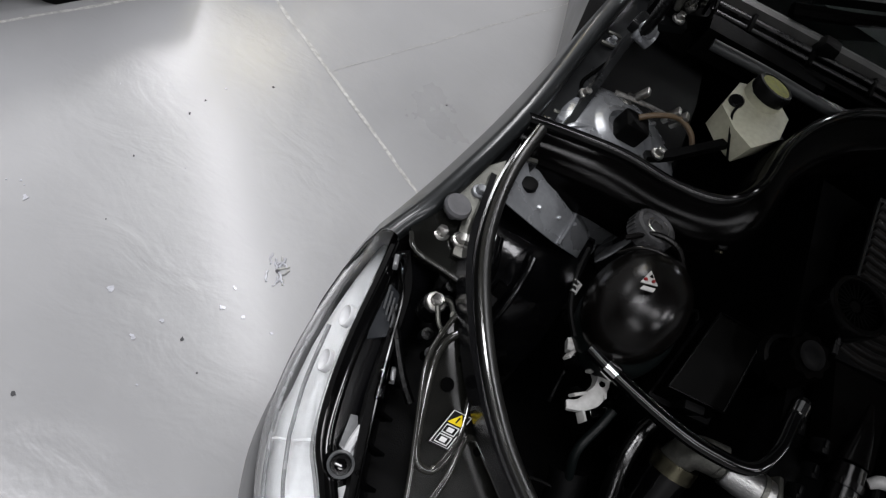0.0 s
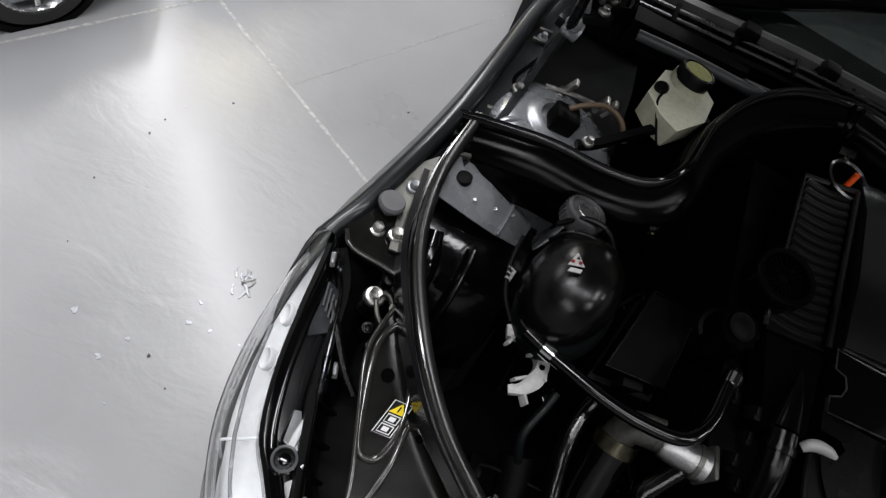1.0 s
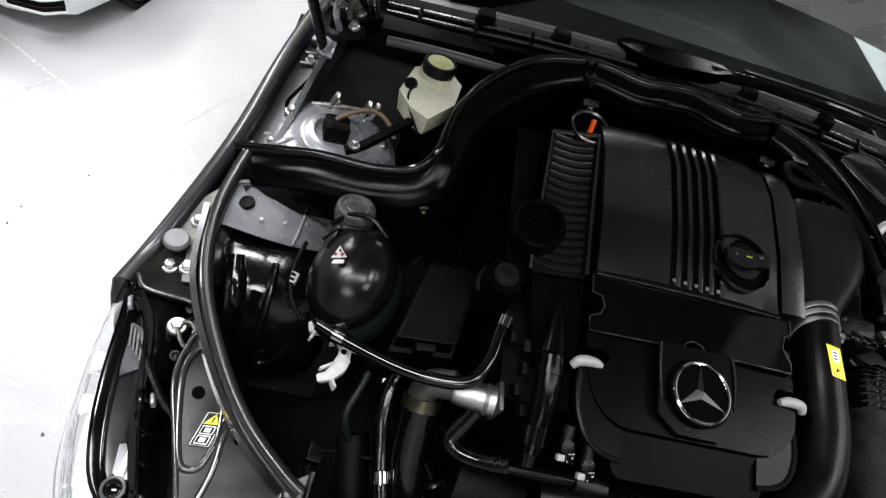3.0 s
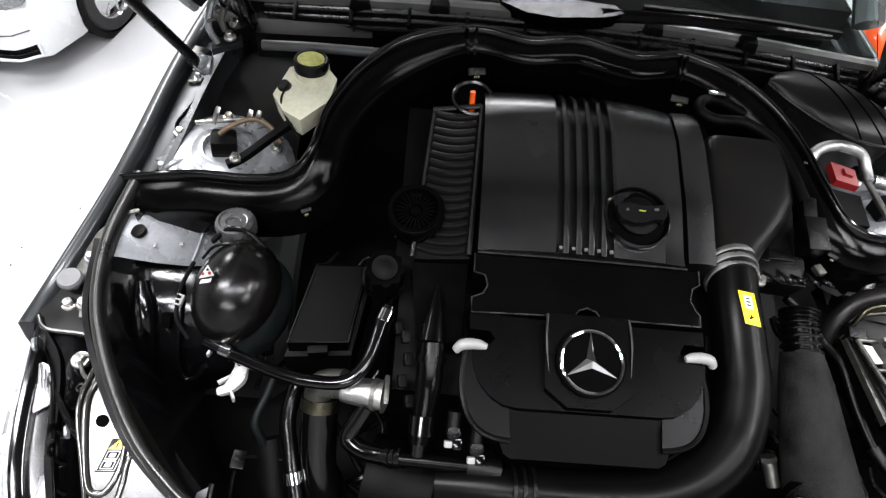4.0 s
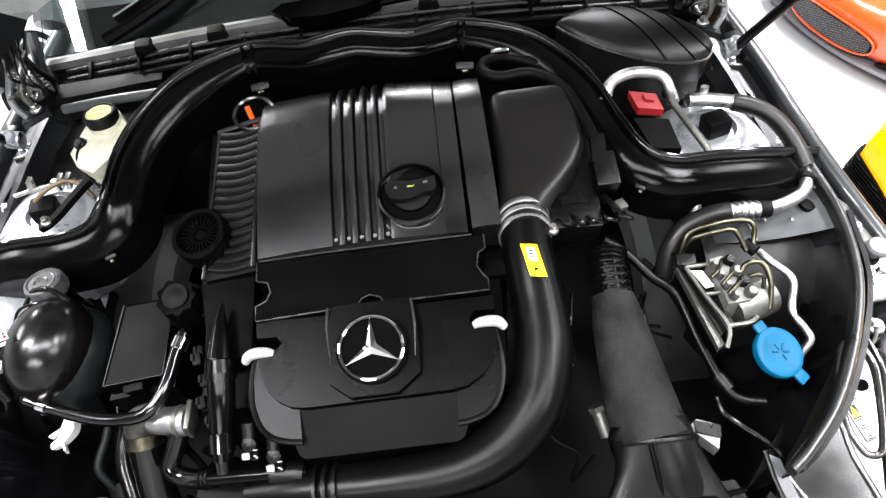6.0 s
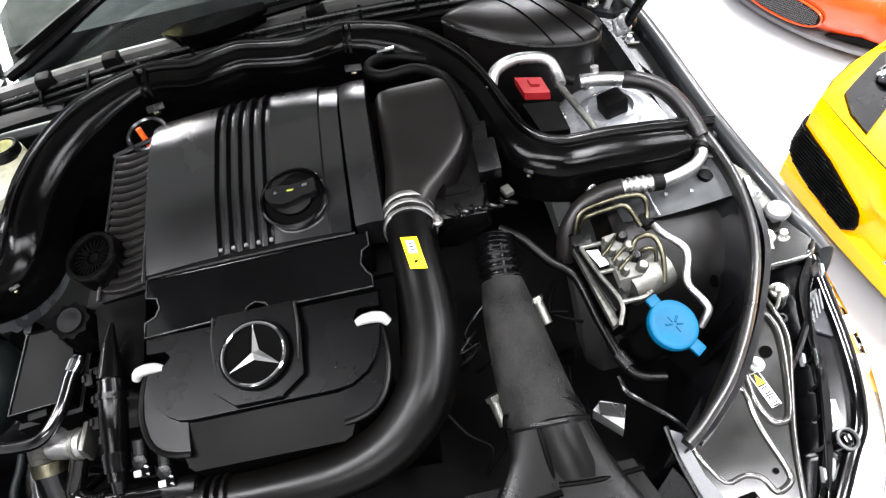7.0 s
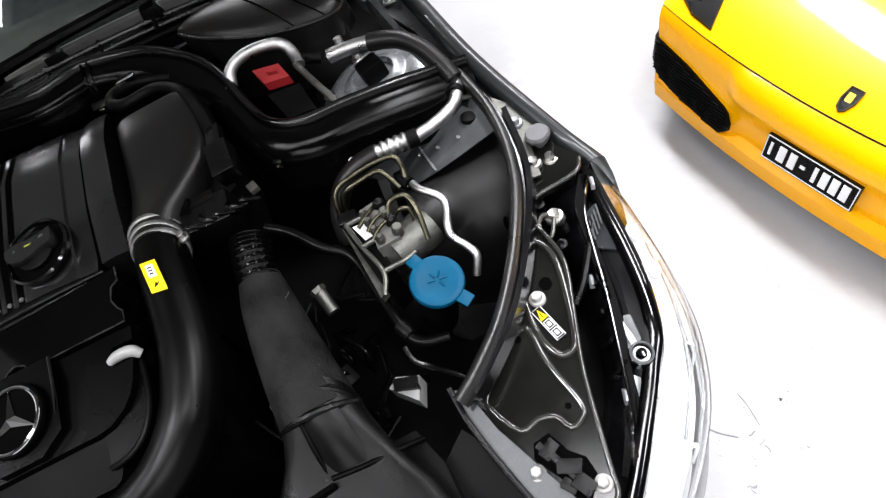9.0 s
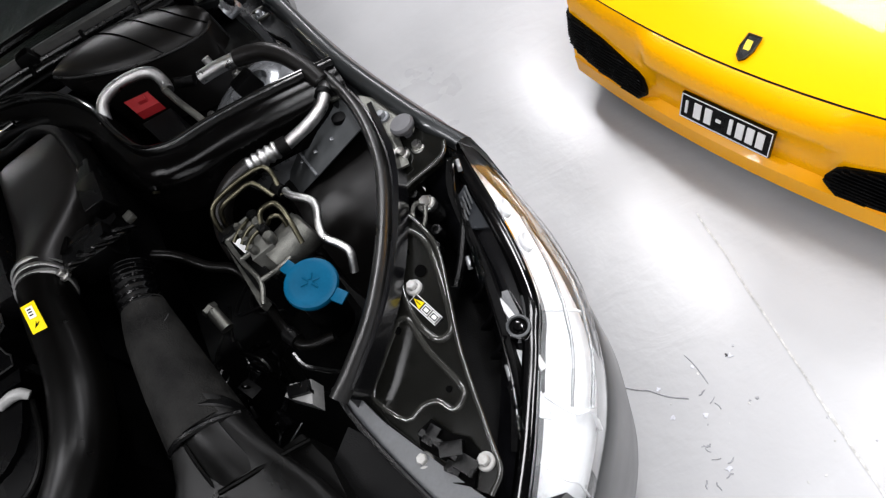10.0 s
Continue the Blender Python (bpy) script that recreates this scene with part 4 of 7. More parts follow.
# wipers
for nm, P, B in (("wiper", [(0.02, 0.565, 1.082), (0.14, 0.580, 1.080), (0.30, 0.600, 1.070), (0.47, 0.635, 1.045)], [(0.10, 0.605, 1.078), (0.30, 0.622, 1.068), (0.50, 0.655, 1.040)]),
                 ("wiper", [(-0.46, 0.630, 1.035), (-0.36, 0.650, 1.070), (-0.22, 0.70, 1.118), (-0.02, 0.775, 1.165)], [(-0.44, 0.660, 1.055), (-0.25, 0.715, 1.115), (0.05, 0.81, 1.18)])):
    w = part(nm, tube(P, [0.012, 0.010, 0.008, 0.006], 8), SATIN, car, "black windscreen wiper arm")
    part("blade", sweep(bmesh.new(), smooth_path(B, 5), [(-0.005, -0.008), (0.005, -0.008), (0.004, 0.006), (-0.004, 0.006)], keep_up=True), MATT, w, "thin black wiper blade")
part("wiper_cover", slab([(-0.150, 0.600, 1.066), (-0.105, 0.565, 1.072), (-0.055, 0.548, 1.080), (0.02, 0.545, 1.092), (0.055, 0.558, 1.094), (0.045, 0.585, 1.090), (-0.04, 0.605, 1.080), (-0.13, 0.618, 1.068)], 0.026, inset=-0.12), SATIN, car, "black wiper base cover", bevel=0.006, segs=3)
# drain rail and rod along the bulkhead
part("bulkhead_rod", tube([(-0.545, 0.528, 0.975), (-0.45, 0.520, 0.988), (-0.30, 0.512, 0.998)], 0.009, 10), STRIP, car, "grey metal rod along the bulkhead")
part("bulkhead_ledge", slab([(-0.56, 0.545, 0.985), (-0.36, 0.545, 1.0), (-0.36, 0.570, 1.005), (-0.56, 0.580, 0.99)], 0.05), MATT, car, bevel=0.004)
for s in (-1, 1):
    part("hinge_plate", slab(mirror([(0.585, 0.545, 0.965), (0.635, 0.525, 0.955), (0.640, 0.575, 0.965), (0.60, 0.60, 0.975)], s), 0.012), FLANGE, car, bevel=0.002)
    part("hinge_arm", tube(mirror([(0.612, 0.555, 0.96), (0.618, 0.560, 1.00), (0.600, 0.590, 1.035), (0.615, 0.61, 1.07)], s), 0.006, 8), DULL, car, "bright hinge arm")
    part("hinge_link", tube(mirror([(0.628, 0.540, 0.958), (0.640, 0.550, 0.99), (0.630, 0.585, 1.03)], s), 0.006, 8), STEEL, car)
    part("strut_mount", lathe([(0.016, -0.012), (0.016, 0.012), (0.010, 0.016), (0, 0.016)], pose(s * 0.640, 0.492, 0.950, 0, 80 * s, 0), 16), STEEL, car)
    part("cable", tube(mirror([(0.575, 0.60, 0.98), (0.585, 0.585, 1.03), (0.60, 0.60, 1.08), (0.58, 0.62, 1.12)], s), 0.006, 8), MATT, car)
    bolt(car, s * 0.605, 0.545, 0.972, 0.007)
    bolt(car, s * 0.622, 0.572, 0.974, 0.007)
for s in (-1, 1):
    # hinge base with its stacked links, bolts, spring and wires
    hb = part("hinge_base", slab(mirror([(0.560, 0.575, 0.985), (0.612, 0.548, 0.975), (0.648, 0.560, 0.975), (0.652, 0.610, 0.985), (0.590, 0.632, 0.995)], s), 0.03), MATT, car, "dark hinge base", bevel=0.004)
    for x, y, z, l, rx, ry, rz in ((0.610, 0.568, 1.010, 0.060, 20, 60, 20), (0.632, 0.582, 1.022, 0.075, -15, 70, -10), (0.598, 0.592, 1.040, 0.055, 30, 48, 35), (0.640, 0.560, 0.992, 0.040, 10, 25, 60)):
        part("hinge_strap", box(s * x, y, z, l, 0.014, 0.004, rx, s * ry, s * rz), DULL, hb, "dull steel strap", bevel=0.001)
    for x, y, z, r in ((0.600, 0.560, 0.990, 0.006), (0.622, 0.574, 1.002, 0.0075), (0.640, 0.592, 1.012, 0.006), (0.606, 0.604, 1.028, 0.007), (0.628, 0.604, 1.048, 0.006), (0.588, 0.590, 1.010, 0.005)):
        bolt(hb, s * x, y, z, r, tilt=(28, s * 25, 0), material=ZINC)
    part("spring", bellows(mirror([(0.584, 0.575, 0.990), (0.590, 0.585, 1.020), (0.602, 0.600, 1.055)], s), 0.005, 0.0085, 9, 10), DULL, hb, "small steel spring")
    for k in range(4):
        P = [(0.566 + 0.010 * k, 0.560 + 0.01 * k, 0.985), (0.572 + 0.014 * k, 0.556, 1.012 + 0.006 * k), (0.585 + 0.010 * k, 0.580, 1.045 + 0.004 * k), (0.575 + 0.016 * k, 0.612, 1.085)]
        part("wire", tube(mirror(P, s), 0.0032, 6), RUBBER, hb)
    mt = part("strut_ball", lathe([(0.010, -0.014), (0.013, -0.004), (0.013, 0.006), (0.008, 0.012), (0, 0.013)], pose(s * 0.643, 0.486, 0.962, 10, s * 30, 0), 16), STEEL, car, "grey strut ball joint")
    part("socket", box(s * 0.650, 0.505, 0.952, 0.030, 0.034, 0.020, 8, 0, s * 15), FLANGE, mt, bevel=0.004)
part("dashboard", slab([(-0.6, 0.80, 1.0), (0.6, 0.80, 1.0), (0.6, 1.5, 1.0), (-0.6, 1.5, 1.0)], 0.3), MATT, car, "dark dashboard", bevel=0.02)
rows = []
for y, w, top in ((0.98, 0.60, 0.955), (1.2, 0.635, 0.955), (1.5, 0.67, 0.955), (2.0, 0.74, 0.96), (2.6, 0.80, 0.98), (3.2, 0.81, 1.0), (3.7, 0.78, 0.99), (3.95, 0.72, 0.95), (4.05, 0.64, 0.80)):
    half = [(0, top), (0.78 * w, top), (0.93 * w, top - 0.02), (0.985 * w, top - 0.09), (w, top - 0.25), (w, 0.42), (0.95 * w, 0.24)]
    rows.append([V(-x, y, z) for x, z in half[::-1]] + [V(x, y, z) for x, z in half[1:]])
part("body_shell", grid_surface(rows, thick=0.004), PAINT, car, "dark grey doors and rear body")
rows = []
for y, w, top in ((1.42, 0.52, 1.42), (1.9, 0.54, 1.455), (2.4, 0.55, 1.455), (2.75, 0.53, 1.42), (2.95, 0.51, 1.37)):
    half = [(0, top + 0.012), (0.7 * w, top), (w, top - 0.03), (w + 0.02, top - 0.06)]
    rows.append([V(-x, y, z) for x, z in half[::-1]] + [V(x, y, z) for x, z in half[1:]])
part("roof", grid_surface(rows, thick=0.02), PAINT, car, "dark grey roof")
rows = [[V(x, 2.96, 1.36) for x in (-0.5, 0, 0.5)], [V(x, 3.25, 1.15) for x in (-0.56, 0, 0.56)], [V(x, 3.45, 1.0) for x in (-0.60, 0, 0.60)]]
part("rear_window", grid_surface(rows, thick=0.005), GLOSSY, car, "dark rear window")
for s in (-1, 1):
    part("roof_pillar", tube([(s * 0.62, 0.76, 1.0), (s * 0.60, 1.05, 1.2), (s * 0.54, 1.43, 1.40)], 0.030, 8), PAINT, car)
    part("roof_pillar", tube([(s * 0.73, 2.2, 0.96), (s * 0.64, 2.2, 1.2), (s * 0.555, 2.2, 1.42)], 0.030, 8), PAINT, car)
    part("roof_pillar", tube([(s * 0.70, 3.45, 0.98), (s * 0.60, 3.15, 1.22), (s * 0.52, 2.93, 1.37)], 0.040, 8), PAINT, car)
    for ya, yb in ((1.15, 2.17), (2.23, 3.2)):
        rows = [[V(s * float(np.interp(y, [1.1, 2.2, 3.3], [0.625, 0.73, 0.75])), y, 0.965) for y in (ya, (ya + yb) / 2, yb)],
                [V(s * float(np.interp(y, [1.1, 2.2, 3.3], [0.57, 0.56, 0.54])), y, z) for y, z in ((ya + (0.30 if ya < 2 else 0), 1.39), ((ya + yb) / 2, 1.41), (yb - (0.25 if ya > 2 else 0), 1.38))]]
        part("side_window", grid_surface(rows, thick=0.005), GLOSSY, car, "dark side window")
    for y in (1.18, 2.2, 3.1):
        x = float(np.interp(y, [0.98, 1.2, 1.5, 2.0, 2.6, 3.2], [0.60, 0.635, 0.67, 0.74, 0.80, 0.81]))
        part("door_gap", tube([(s * (x * 0.985 + 0.001), y, 0.88), (s * (x + 0.001), y, 0.70), (s * (x + 0.001), y, 0.45)], 0.004, 6), HOLE, car)
    part("tail_lamp", slab(mirror([(0.55, 4.02, 0.86), (0.70, 3.97, 0.88), (0.755, 3.80, 0.90), (0.70, 3.80, 0.90)], s), 0.12), RED, car, "red tail lamp", bevel=0.01)

WHEELS = [(-0.59, 0.42), (0.59, 0.42), (-0.70, 3.1), (0.70, 3.1)]

# bonnet, raised on its hinges
rows = []
A = radians(52)
for i in range(9):
    u = i / 8
    d = 1.14 * u
    w = 0.672 + 0.13 * u - 0.20 * max(0, u - 0.75)
    rows.append([V(w * k, 0.60 + 0.10 * (1 - k * k) - d * math.cos(A), 1.0 + d * math.sin(A) + 0.045 * (1 - k * k) + 0.16 * (1 - u) * (1 - k ** 6)) for k in [(-1 + 2 * j / 12) for j in range(13)]])
bonnet = part("bonnet", grid_surface(rows, thick=0.018), PAINT, car, "raised dark grey bonnet")
# painted frame underneath, felt pad over its middle
NRM = V(0, -math.sin(A), -math.cos(A))
rows2 = [[q * 1.0 + NRM * (0.020 + 0.006 * (i % 2)) for q in r[1:-1]] for i, r in enumerate(rows[:-1])]
frame_in = part("bonnet_frame", grid_surface(rows2, thick=0.006), UNDERSIDE, bonnet, "grey painted bonnet inner frame")
for s in (-1, 1):
    part("frame_rib", tube([r[6 + s * 4] + NRM * 0.026 for r in rows[1:-1]], 0.016, 10, 3), UNDERSIDE, bonnet)
    e = [r[0 if s < 0 else -1] + NRM * 0.014 for r in rows[:-1]]
    part("frame_hem", tube(e, 0.009, 8, 3), UNDERSIDE, bonnet, "folded bonnet edge")
part("frame_hem", tube([q + NRM * 0.012 for q in rows[0]], 0.007, 8, 3), UNDERSIDE, bonnet, "folded bonnet edge")
rows3 = [[q + NRM * 0.034 for q in r[2:-2]] for r in rows[3:-1]]
part("bonnet_liner", grid_surface(rows3, thick=0.010), LINER, bonnet, "dark felt bonnet liner")
for s in (-1, 1):
    part("gas_strut", tube([(s * 0.645, 0.485, 0.955), (s * 0.70, 0.30, 1.30)], 0.0085, 12), PLASTIC, bonnet, "black gas strut")
    part("hinge", tube([(s * 0.615, 0.57, 0.93), (s * 0.60, 0.62, 1.00), (s * 0.60, 0.66, 1.05)], 0.010, 8), FLANGE, bonnet, "steel bonnet hinge")


# ---- engine ----
cover = thing("engine_cover", "black plastic engine cover with ribs and round emblem", "engine cover")


def cz(y):
    """Height of the sloping upper cover."""
    return float(np.interp(y, [-0.06, 0.07, 0.15, 0.25, 0.36, 0.42, 0.46], [0.905, 0.937, 0.958, 0.990, 1.012, 1.010, 0.985]))


def cover_skin(xa, xb, ya, yb, lift=0.0, nx=12, ny=14, crown=0.012, drop=0.05):
    """A gently crowned lid between two sides, with walls going down."""
    bm = bmesh.new()
    rows = []
    for j in range(ny + 1):
        y = ya + (yb - ya) * j / ny
        row = []
        for i in range(nx + 1):
            u = i / nx
            row.append(bm.verts.new((xa + (xb - xa) * u, y, cz(y) + lift + crown * (1 - (2 * u - 1) ** 2))))
        rows.append(row)
    for a, b in zip(rows, rows[1:]):
        for i in range(nx):
            bm.faces.new((a[i], a[i + 1], b[i + 1], b[i]))
    edge = rows[0] + [r[-1] for r in rows[1:]] + rows[-1][-2::-1] + [r[0] for r in rows[-2:0:-1]]
    low = [bm.verts.new(v.co - V(0, 0, drop)) for v in edge]
    n = len(edge)
    for i in range(n):
        bm.faces.new((edge[i], low[i], low[(i + 1) % n], edge[(i + 1) % n]))
    bm.faces.new(low)
    return bm


def grooved_cover():
    """The upper lid with five deep grooves running along it."""
    xs, dz = [], []
    G = [-0.0465 + 0.0188 * i for i in range(5)]
    base = sorted([-0.165, -0.160, -0.14, -0.11, -0.085, -0.066, 0.05, 0.075, 0.10, 0.112, 0.114, 0.125, 0.138, 0.143])
    for x in base:
        xs.append((x, -0.004 if x >= 0.114 else 0.0))
    xs.append((-0.0575, 0.0))
    for g in G:
        xs += [(g - 0.0062, 0.0), (g - 0.0038, -0.012), (g + 0.0028, -0.013), (g + 0.0046, 0.0), (g + 0.0092, 0.0022)]
    xs.sort()
    bm = bmesh.new()
    rows = []
    ny = 16
    for j in range(ny + 1):
        y = 0.152 + (0.452 - 0.152) * j / ny
        k = min(1.0, max(0.0, (y - 0.158) / 0.012))
        rows.append([bm.verts.new((x - 0.004 * (1 - (y - 0.15) / 0.3), y, cz(y) + d * k + 0.010 * (1 - (x / 0.165) ** 2))) for x, d in xs])
    for a, b in zip(rows, rows[1:]):
        for i in range(len(xs) - 1):
            bm.faces.new((a[i], a[i + 1], b[i + 1], b[i]))
    edge = rows[0] + [r[-1] for r in rows[1:]] + rows[-1][-2::-1] + [r[0] for r in rows[-2:0:-1]]
    low = [bm.verts.new(V(v.co.x, v.co.y, v.co.z - 0.06)) for v in edge]
    for i in range(len(edge)):
        bm.faces.new((edge[i], low[i], low[(i + 1) % len(edge)], edge[(i + 1) % len(edge)]))
    return bm, G


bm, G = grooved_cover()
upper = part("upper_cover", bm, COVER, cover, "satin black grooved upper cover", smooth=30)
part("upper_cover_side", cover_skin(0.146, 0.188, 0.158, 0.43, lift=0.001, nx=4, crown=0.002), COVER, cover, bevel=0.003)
for g in G:
    part("groove_end", box(g - 0.004, 0.158, cz(0.158) + 0.0115, 0.0048, 0.0048, 0.003), RIM, upper, "small bright square")
part("cover_lip", tube([(-0.168, 0.150, 0.955), (-0.06, 0.147, 0.962), (0.06, 0.147, 0.962), (0.143, 0.150, 0.957)], 0.0015, 6), LIP, cover)
# filler cap in its round recess
cm = pose(0.064, 0.213, cz(0.213) + 0.009, 13, 0, 0)
cap = part("filler_recess", lathe([(0.050, 0.0), (0.050, 0.006), (0.047, 0.009), (0.0445, 0.006), (0.0435, 0.0015), (0, 0.0015)], cm, 40), GLOSSY, cover, "round black oil filler recess")
part("recess_floor", lathe([(0.043, 0.002), (0.038, 0.0026), (0, 0.0026)], cm, 36), HOLE, cap)
part("oil_cap", lathe([(0.030, 0.003), (0.030, 0.010), (0.027, 0.012), (0, 0.012)], cm, 30), MATT, cap, "black oil filler cap")
gr = [(-0.036, 0.010), (-0.018, 0.014), (0.0, 0.011), (0.018, 0.012), (0.037, 0.016), (0.038, -0.002), (0.034, -0.008), (0.018, -0.010), (0.004, -0.016), (-0.012, -0.018), (-0.030, -0.012), (-0.036, -0.002)]
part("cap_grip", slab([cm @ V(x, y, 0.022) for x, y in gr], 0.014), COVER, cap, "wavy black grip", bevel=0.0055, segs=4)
part("oil_mark", slab([cm @ V(x, y, 0.0222) for x, y in ((-0.005, 0.003), (-0.001, 0.004), (0.004, 0.003), (0.007, 0.005), (0.005, 0.001), (-0.003, 0.001))], 0.0006), LIME, cap, "yellow-green oil can symbol")
part("warning_mark", slab([cm @ V(x, y, 0.0222) for x, y in ((-0.024, 0.001), (-0.021, 0.006), (-0.018, 0.001))], 0.0005), STRIP, cap)
part("book_mark", slab([cm @ V(x, y, 0.0222) for x, y in ((0.019, 0.004), (0.019, 0.008), (0.026, 0.009), (0.026, 0.005))], 0.0005), STRIP, cap)
# ribbed air duct at the side and its round knob
side = part("ribbed_duct", slab([(-0.258, 0.150, 0.922), (-0.178, 0.150, 0.934), (-0.166, 0.400, 0.995), (-0.240, 0.400, 0.980)], 0.06), MATT, cover, "ribbed black air duct", bevel=0.004)
for i in range(17):
    t = i / 16
    y, xa, xb, h = 0.162 + 0.226 * t, -0.254 + 0.014 * t, -0.186 + 0.010 * t, 0.931 + 0.058 * t
    path = [V(xa + (xb - xa) * u, y + 0.011 * (1 - u) ** 3 + 0.005 * u ** 4 - 0.004, h - 0.003 + 0.010 * u) for u in [k / 10 for k in range(11)]]
    part("duct_rib", sweep(bmesh.new(), path, [(-0.0054, -0.010), (0.0054, -0.010), (0.0052, -0.001), (0.0036, 0.0020), (0.0, 0.0030), (-0.0036, 0.0020), (-0.0052, -0.001)], keep_up=True), LID, side)
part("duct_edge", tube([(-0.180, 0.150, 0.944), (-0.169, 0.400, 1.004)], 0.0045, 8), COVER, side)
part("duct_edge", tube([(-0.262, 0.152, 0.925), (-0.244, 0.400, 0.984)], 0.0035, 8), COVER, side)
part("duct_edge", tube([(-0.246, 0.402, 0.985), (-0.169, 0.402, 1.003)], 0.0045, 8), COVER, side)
knob = part("knob", lathe([(0.043, -0.03), (0.043, 0.006), (0.040, 0.010), (0.034, 0.010), (0.031, 0.004), (0.031, -0.004), (0.010, -0.006), (0.008, 0.0), (0, 0.0)], pose(-0.262, 0.212, 0.957, 10, -6, 0), 40), SATIN, cover, "round ribbed black knob")
for i in range(24):
    a = 2 * math.pi * i / 24
    m = pose(-0.262, 0.212, 0.957, 10, -6, 0) @ pose(0.021 * math.cos(a), 0.021 * math.sin(a), -0.001, 0, 0, math.degrees(a))
    bm = bmesh.new()
    bmesh.ops.create_cube(bm, size=1, matrix=m @ Matrix.Diagonal((0.020, 0.0022, 0.005, 1)))
    part("knob_rib", bm, HOLE, knob)
# dipstick
dip = thing("dipstick", "orange dipstick handle in a black tube", "dipstick")
part("handle", tube([(-0.184, 0.405, 0.985), (-0.187, 0.412, 1.022)], 0.0045, 10), ORANGE, dip)
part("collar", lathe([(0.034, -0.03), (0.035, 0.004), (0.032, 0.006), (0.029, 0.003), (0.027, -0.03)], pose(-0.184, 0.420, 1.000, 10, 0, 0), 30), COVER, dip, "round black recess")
part("recess_floor", lathe([(0.028, -0.02), (0, -0.02)], pose(-0.184, 0.420, 1.000, 10, 0, 0), 24), HOLE, dip)

# middle panel and front cover with the emblem
front = thing("front_engine_cover", "glossy black front engine cover with chrome star emblem", "engine cover")
M = [(-0.172, 0.150, 0.950), (0.160, 0.148, 0.955), (0.160, 0.128, 0.949), (0.149, 0.122, 0.947), (0.145, 0.104, 0.942), (0.152, 0.090, 0.938), (0.158, 0.084, 0.936), (0.158, 0.068, 0.932), (0.010, 0.067, 0.934), (0.004, 0.076, 0.936), (-0.010, 0.080, 0.938), (-0.022, 0.076, 0.936), (-0.028, 0.067, 0.934), (-0.174, 0.065, 0.928),
     (-0.174, 0.086, 0.933), (-0.158, 0.092, 0.936), (-0.152, 0.104, 0.939), (-0.156, 0.118, 0.943), (-0.172, 0.122, 0.944)]
part("middle_panel", slab(M, 0.05), GLOSSY, front, "glossy black middle panel", bevel=0.0025)
part("panel_lip", tube([V(*q) + V(0, 0, 0.0015) for q in M[1:] + M[:1]], 0.0013, 6, 2, raw=True), LIP, front, "worn raised lip")
part("gap", slab([(-0.17, 0.07, 0.915), (0.16, 0.07, 0.915), (0.16, 0.055, 0.912), (-0.17, 0.055, 0.912)], 0.01), HOLE, front)
F = [(-0.175, 0.067, 0.924), (-0.06, 0.060, 0.930), (-0.01, 0.060, 0.934), (0.04, 0.060, 0.932), (0.162, 0.062, 0.928), (0.161, 0.042, 0.924), (0.132, 0.042, 0.926), (0.124, 0.030, 0.923), (0.128, 0.020, 0.921), (0.159, 0.014, 0.920), (0.157, 0.0, 0.918), (0.154, -0.014, 0.915), (0.147, -0.029, 0.911), (0.134, -0.044, 0.907), (0.112, -0.056, 0.903), (0.09, -0.059, 0.902), (-0.105, -0.059, 0.900), (-0.126, -0.056, 0.900), (-0.146, -0.044, 0.902), (-0.159, -0.028, 0.906), (-0.166, -0.012, 0.909), (-0.170, 0.008, 0.912), (-0.172, 0.018, 0.914), (-0.146, 0.022, 0.917), (-0.138, 0.032, 0.919), (-0.146, 0.042, 0.920), (-0.174, 0.044, 0.919)]
plate = part("front_plate", slab(F, 0.03), FRONT, front, "satin black front cover", bevel=0.0035)
K = [(-0.172, 0.0, 0.900), (-0.150, -0.032, 0.894), (-0.125, -0.054, 0.892), (0.112, -0.054, 0.894), (0.142, -0.036, 0.897), (0.160, 0.0, 0.905), (0.160, -0.045, 0.887), (0.155, -0.066, 0.883), (0.144, -0.080, 0.880), (0.130, -0.089, 0.878), (0.108, -0.094, 0.876), (0.100, -0.112, 0.870), (0.090, -0.117, 0.868), (-0.112, -0.116, 0.866), (-0.121, -0.110, 0.867), (-0.128, -0.092, 0.872), (-0.145, -0.088, 0.873), (-0.160, -0.074, 0.876), (-0.170, -0.056, 0.880), (-0.176, -0.030, 0.886)]
part("skirt", slab(K, 0.06, inset=-0.03), SKIRT, front, "satin black front skirt", bevel=0.006, segs=3, smooth=55)
bm = slab([(-0.062, 0.066, 0.943), (0.044, 0.066, 0.943), (0.054, 0.03, 0.937), (0.052, -0.035, 0.918), (0.02, -0.058, 0.912), (-0.042, -0.058, 0.912), (-0.072, -0.035, 0.918), (-0.072, 0.03, 0.937)], 0.02)
part("emblem_base", bm, FRONT, front, bevel=0.004)
for s in (-1, 1):
    P = [(-0.010 + s * 0.057, 0.064, 0.9445), (-0.010 + s * 0.059, 0.030, 0.937), (-0.010 + s * 0.056, -0.014, 0.925), (-0.010 + s * 0.042, -0.048, 0.917), (-0.010 + s * 0.02, -0.060, 0.914)]
    part("emblem_edge", tube([(q[0] + s * 0.001, q[1], q[2] - 0.001) for q in P[:3]], [0.0022, 0.0020, 0.0006], 8), LID, front, "raised edge beside the emblem")
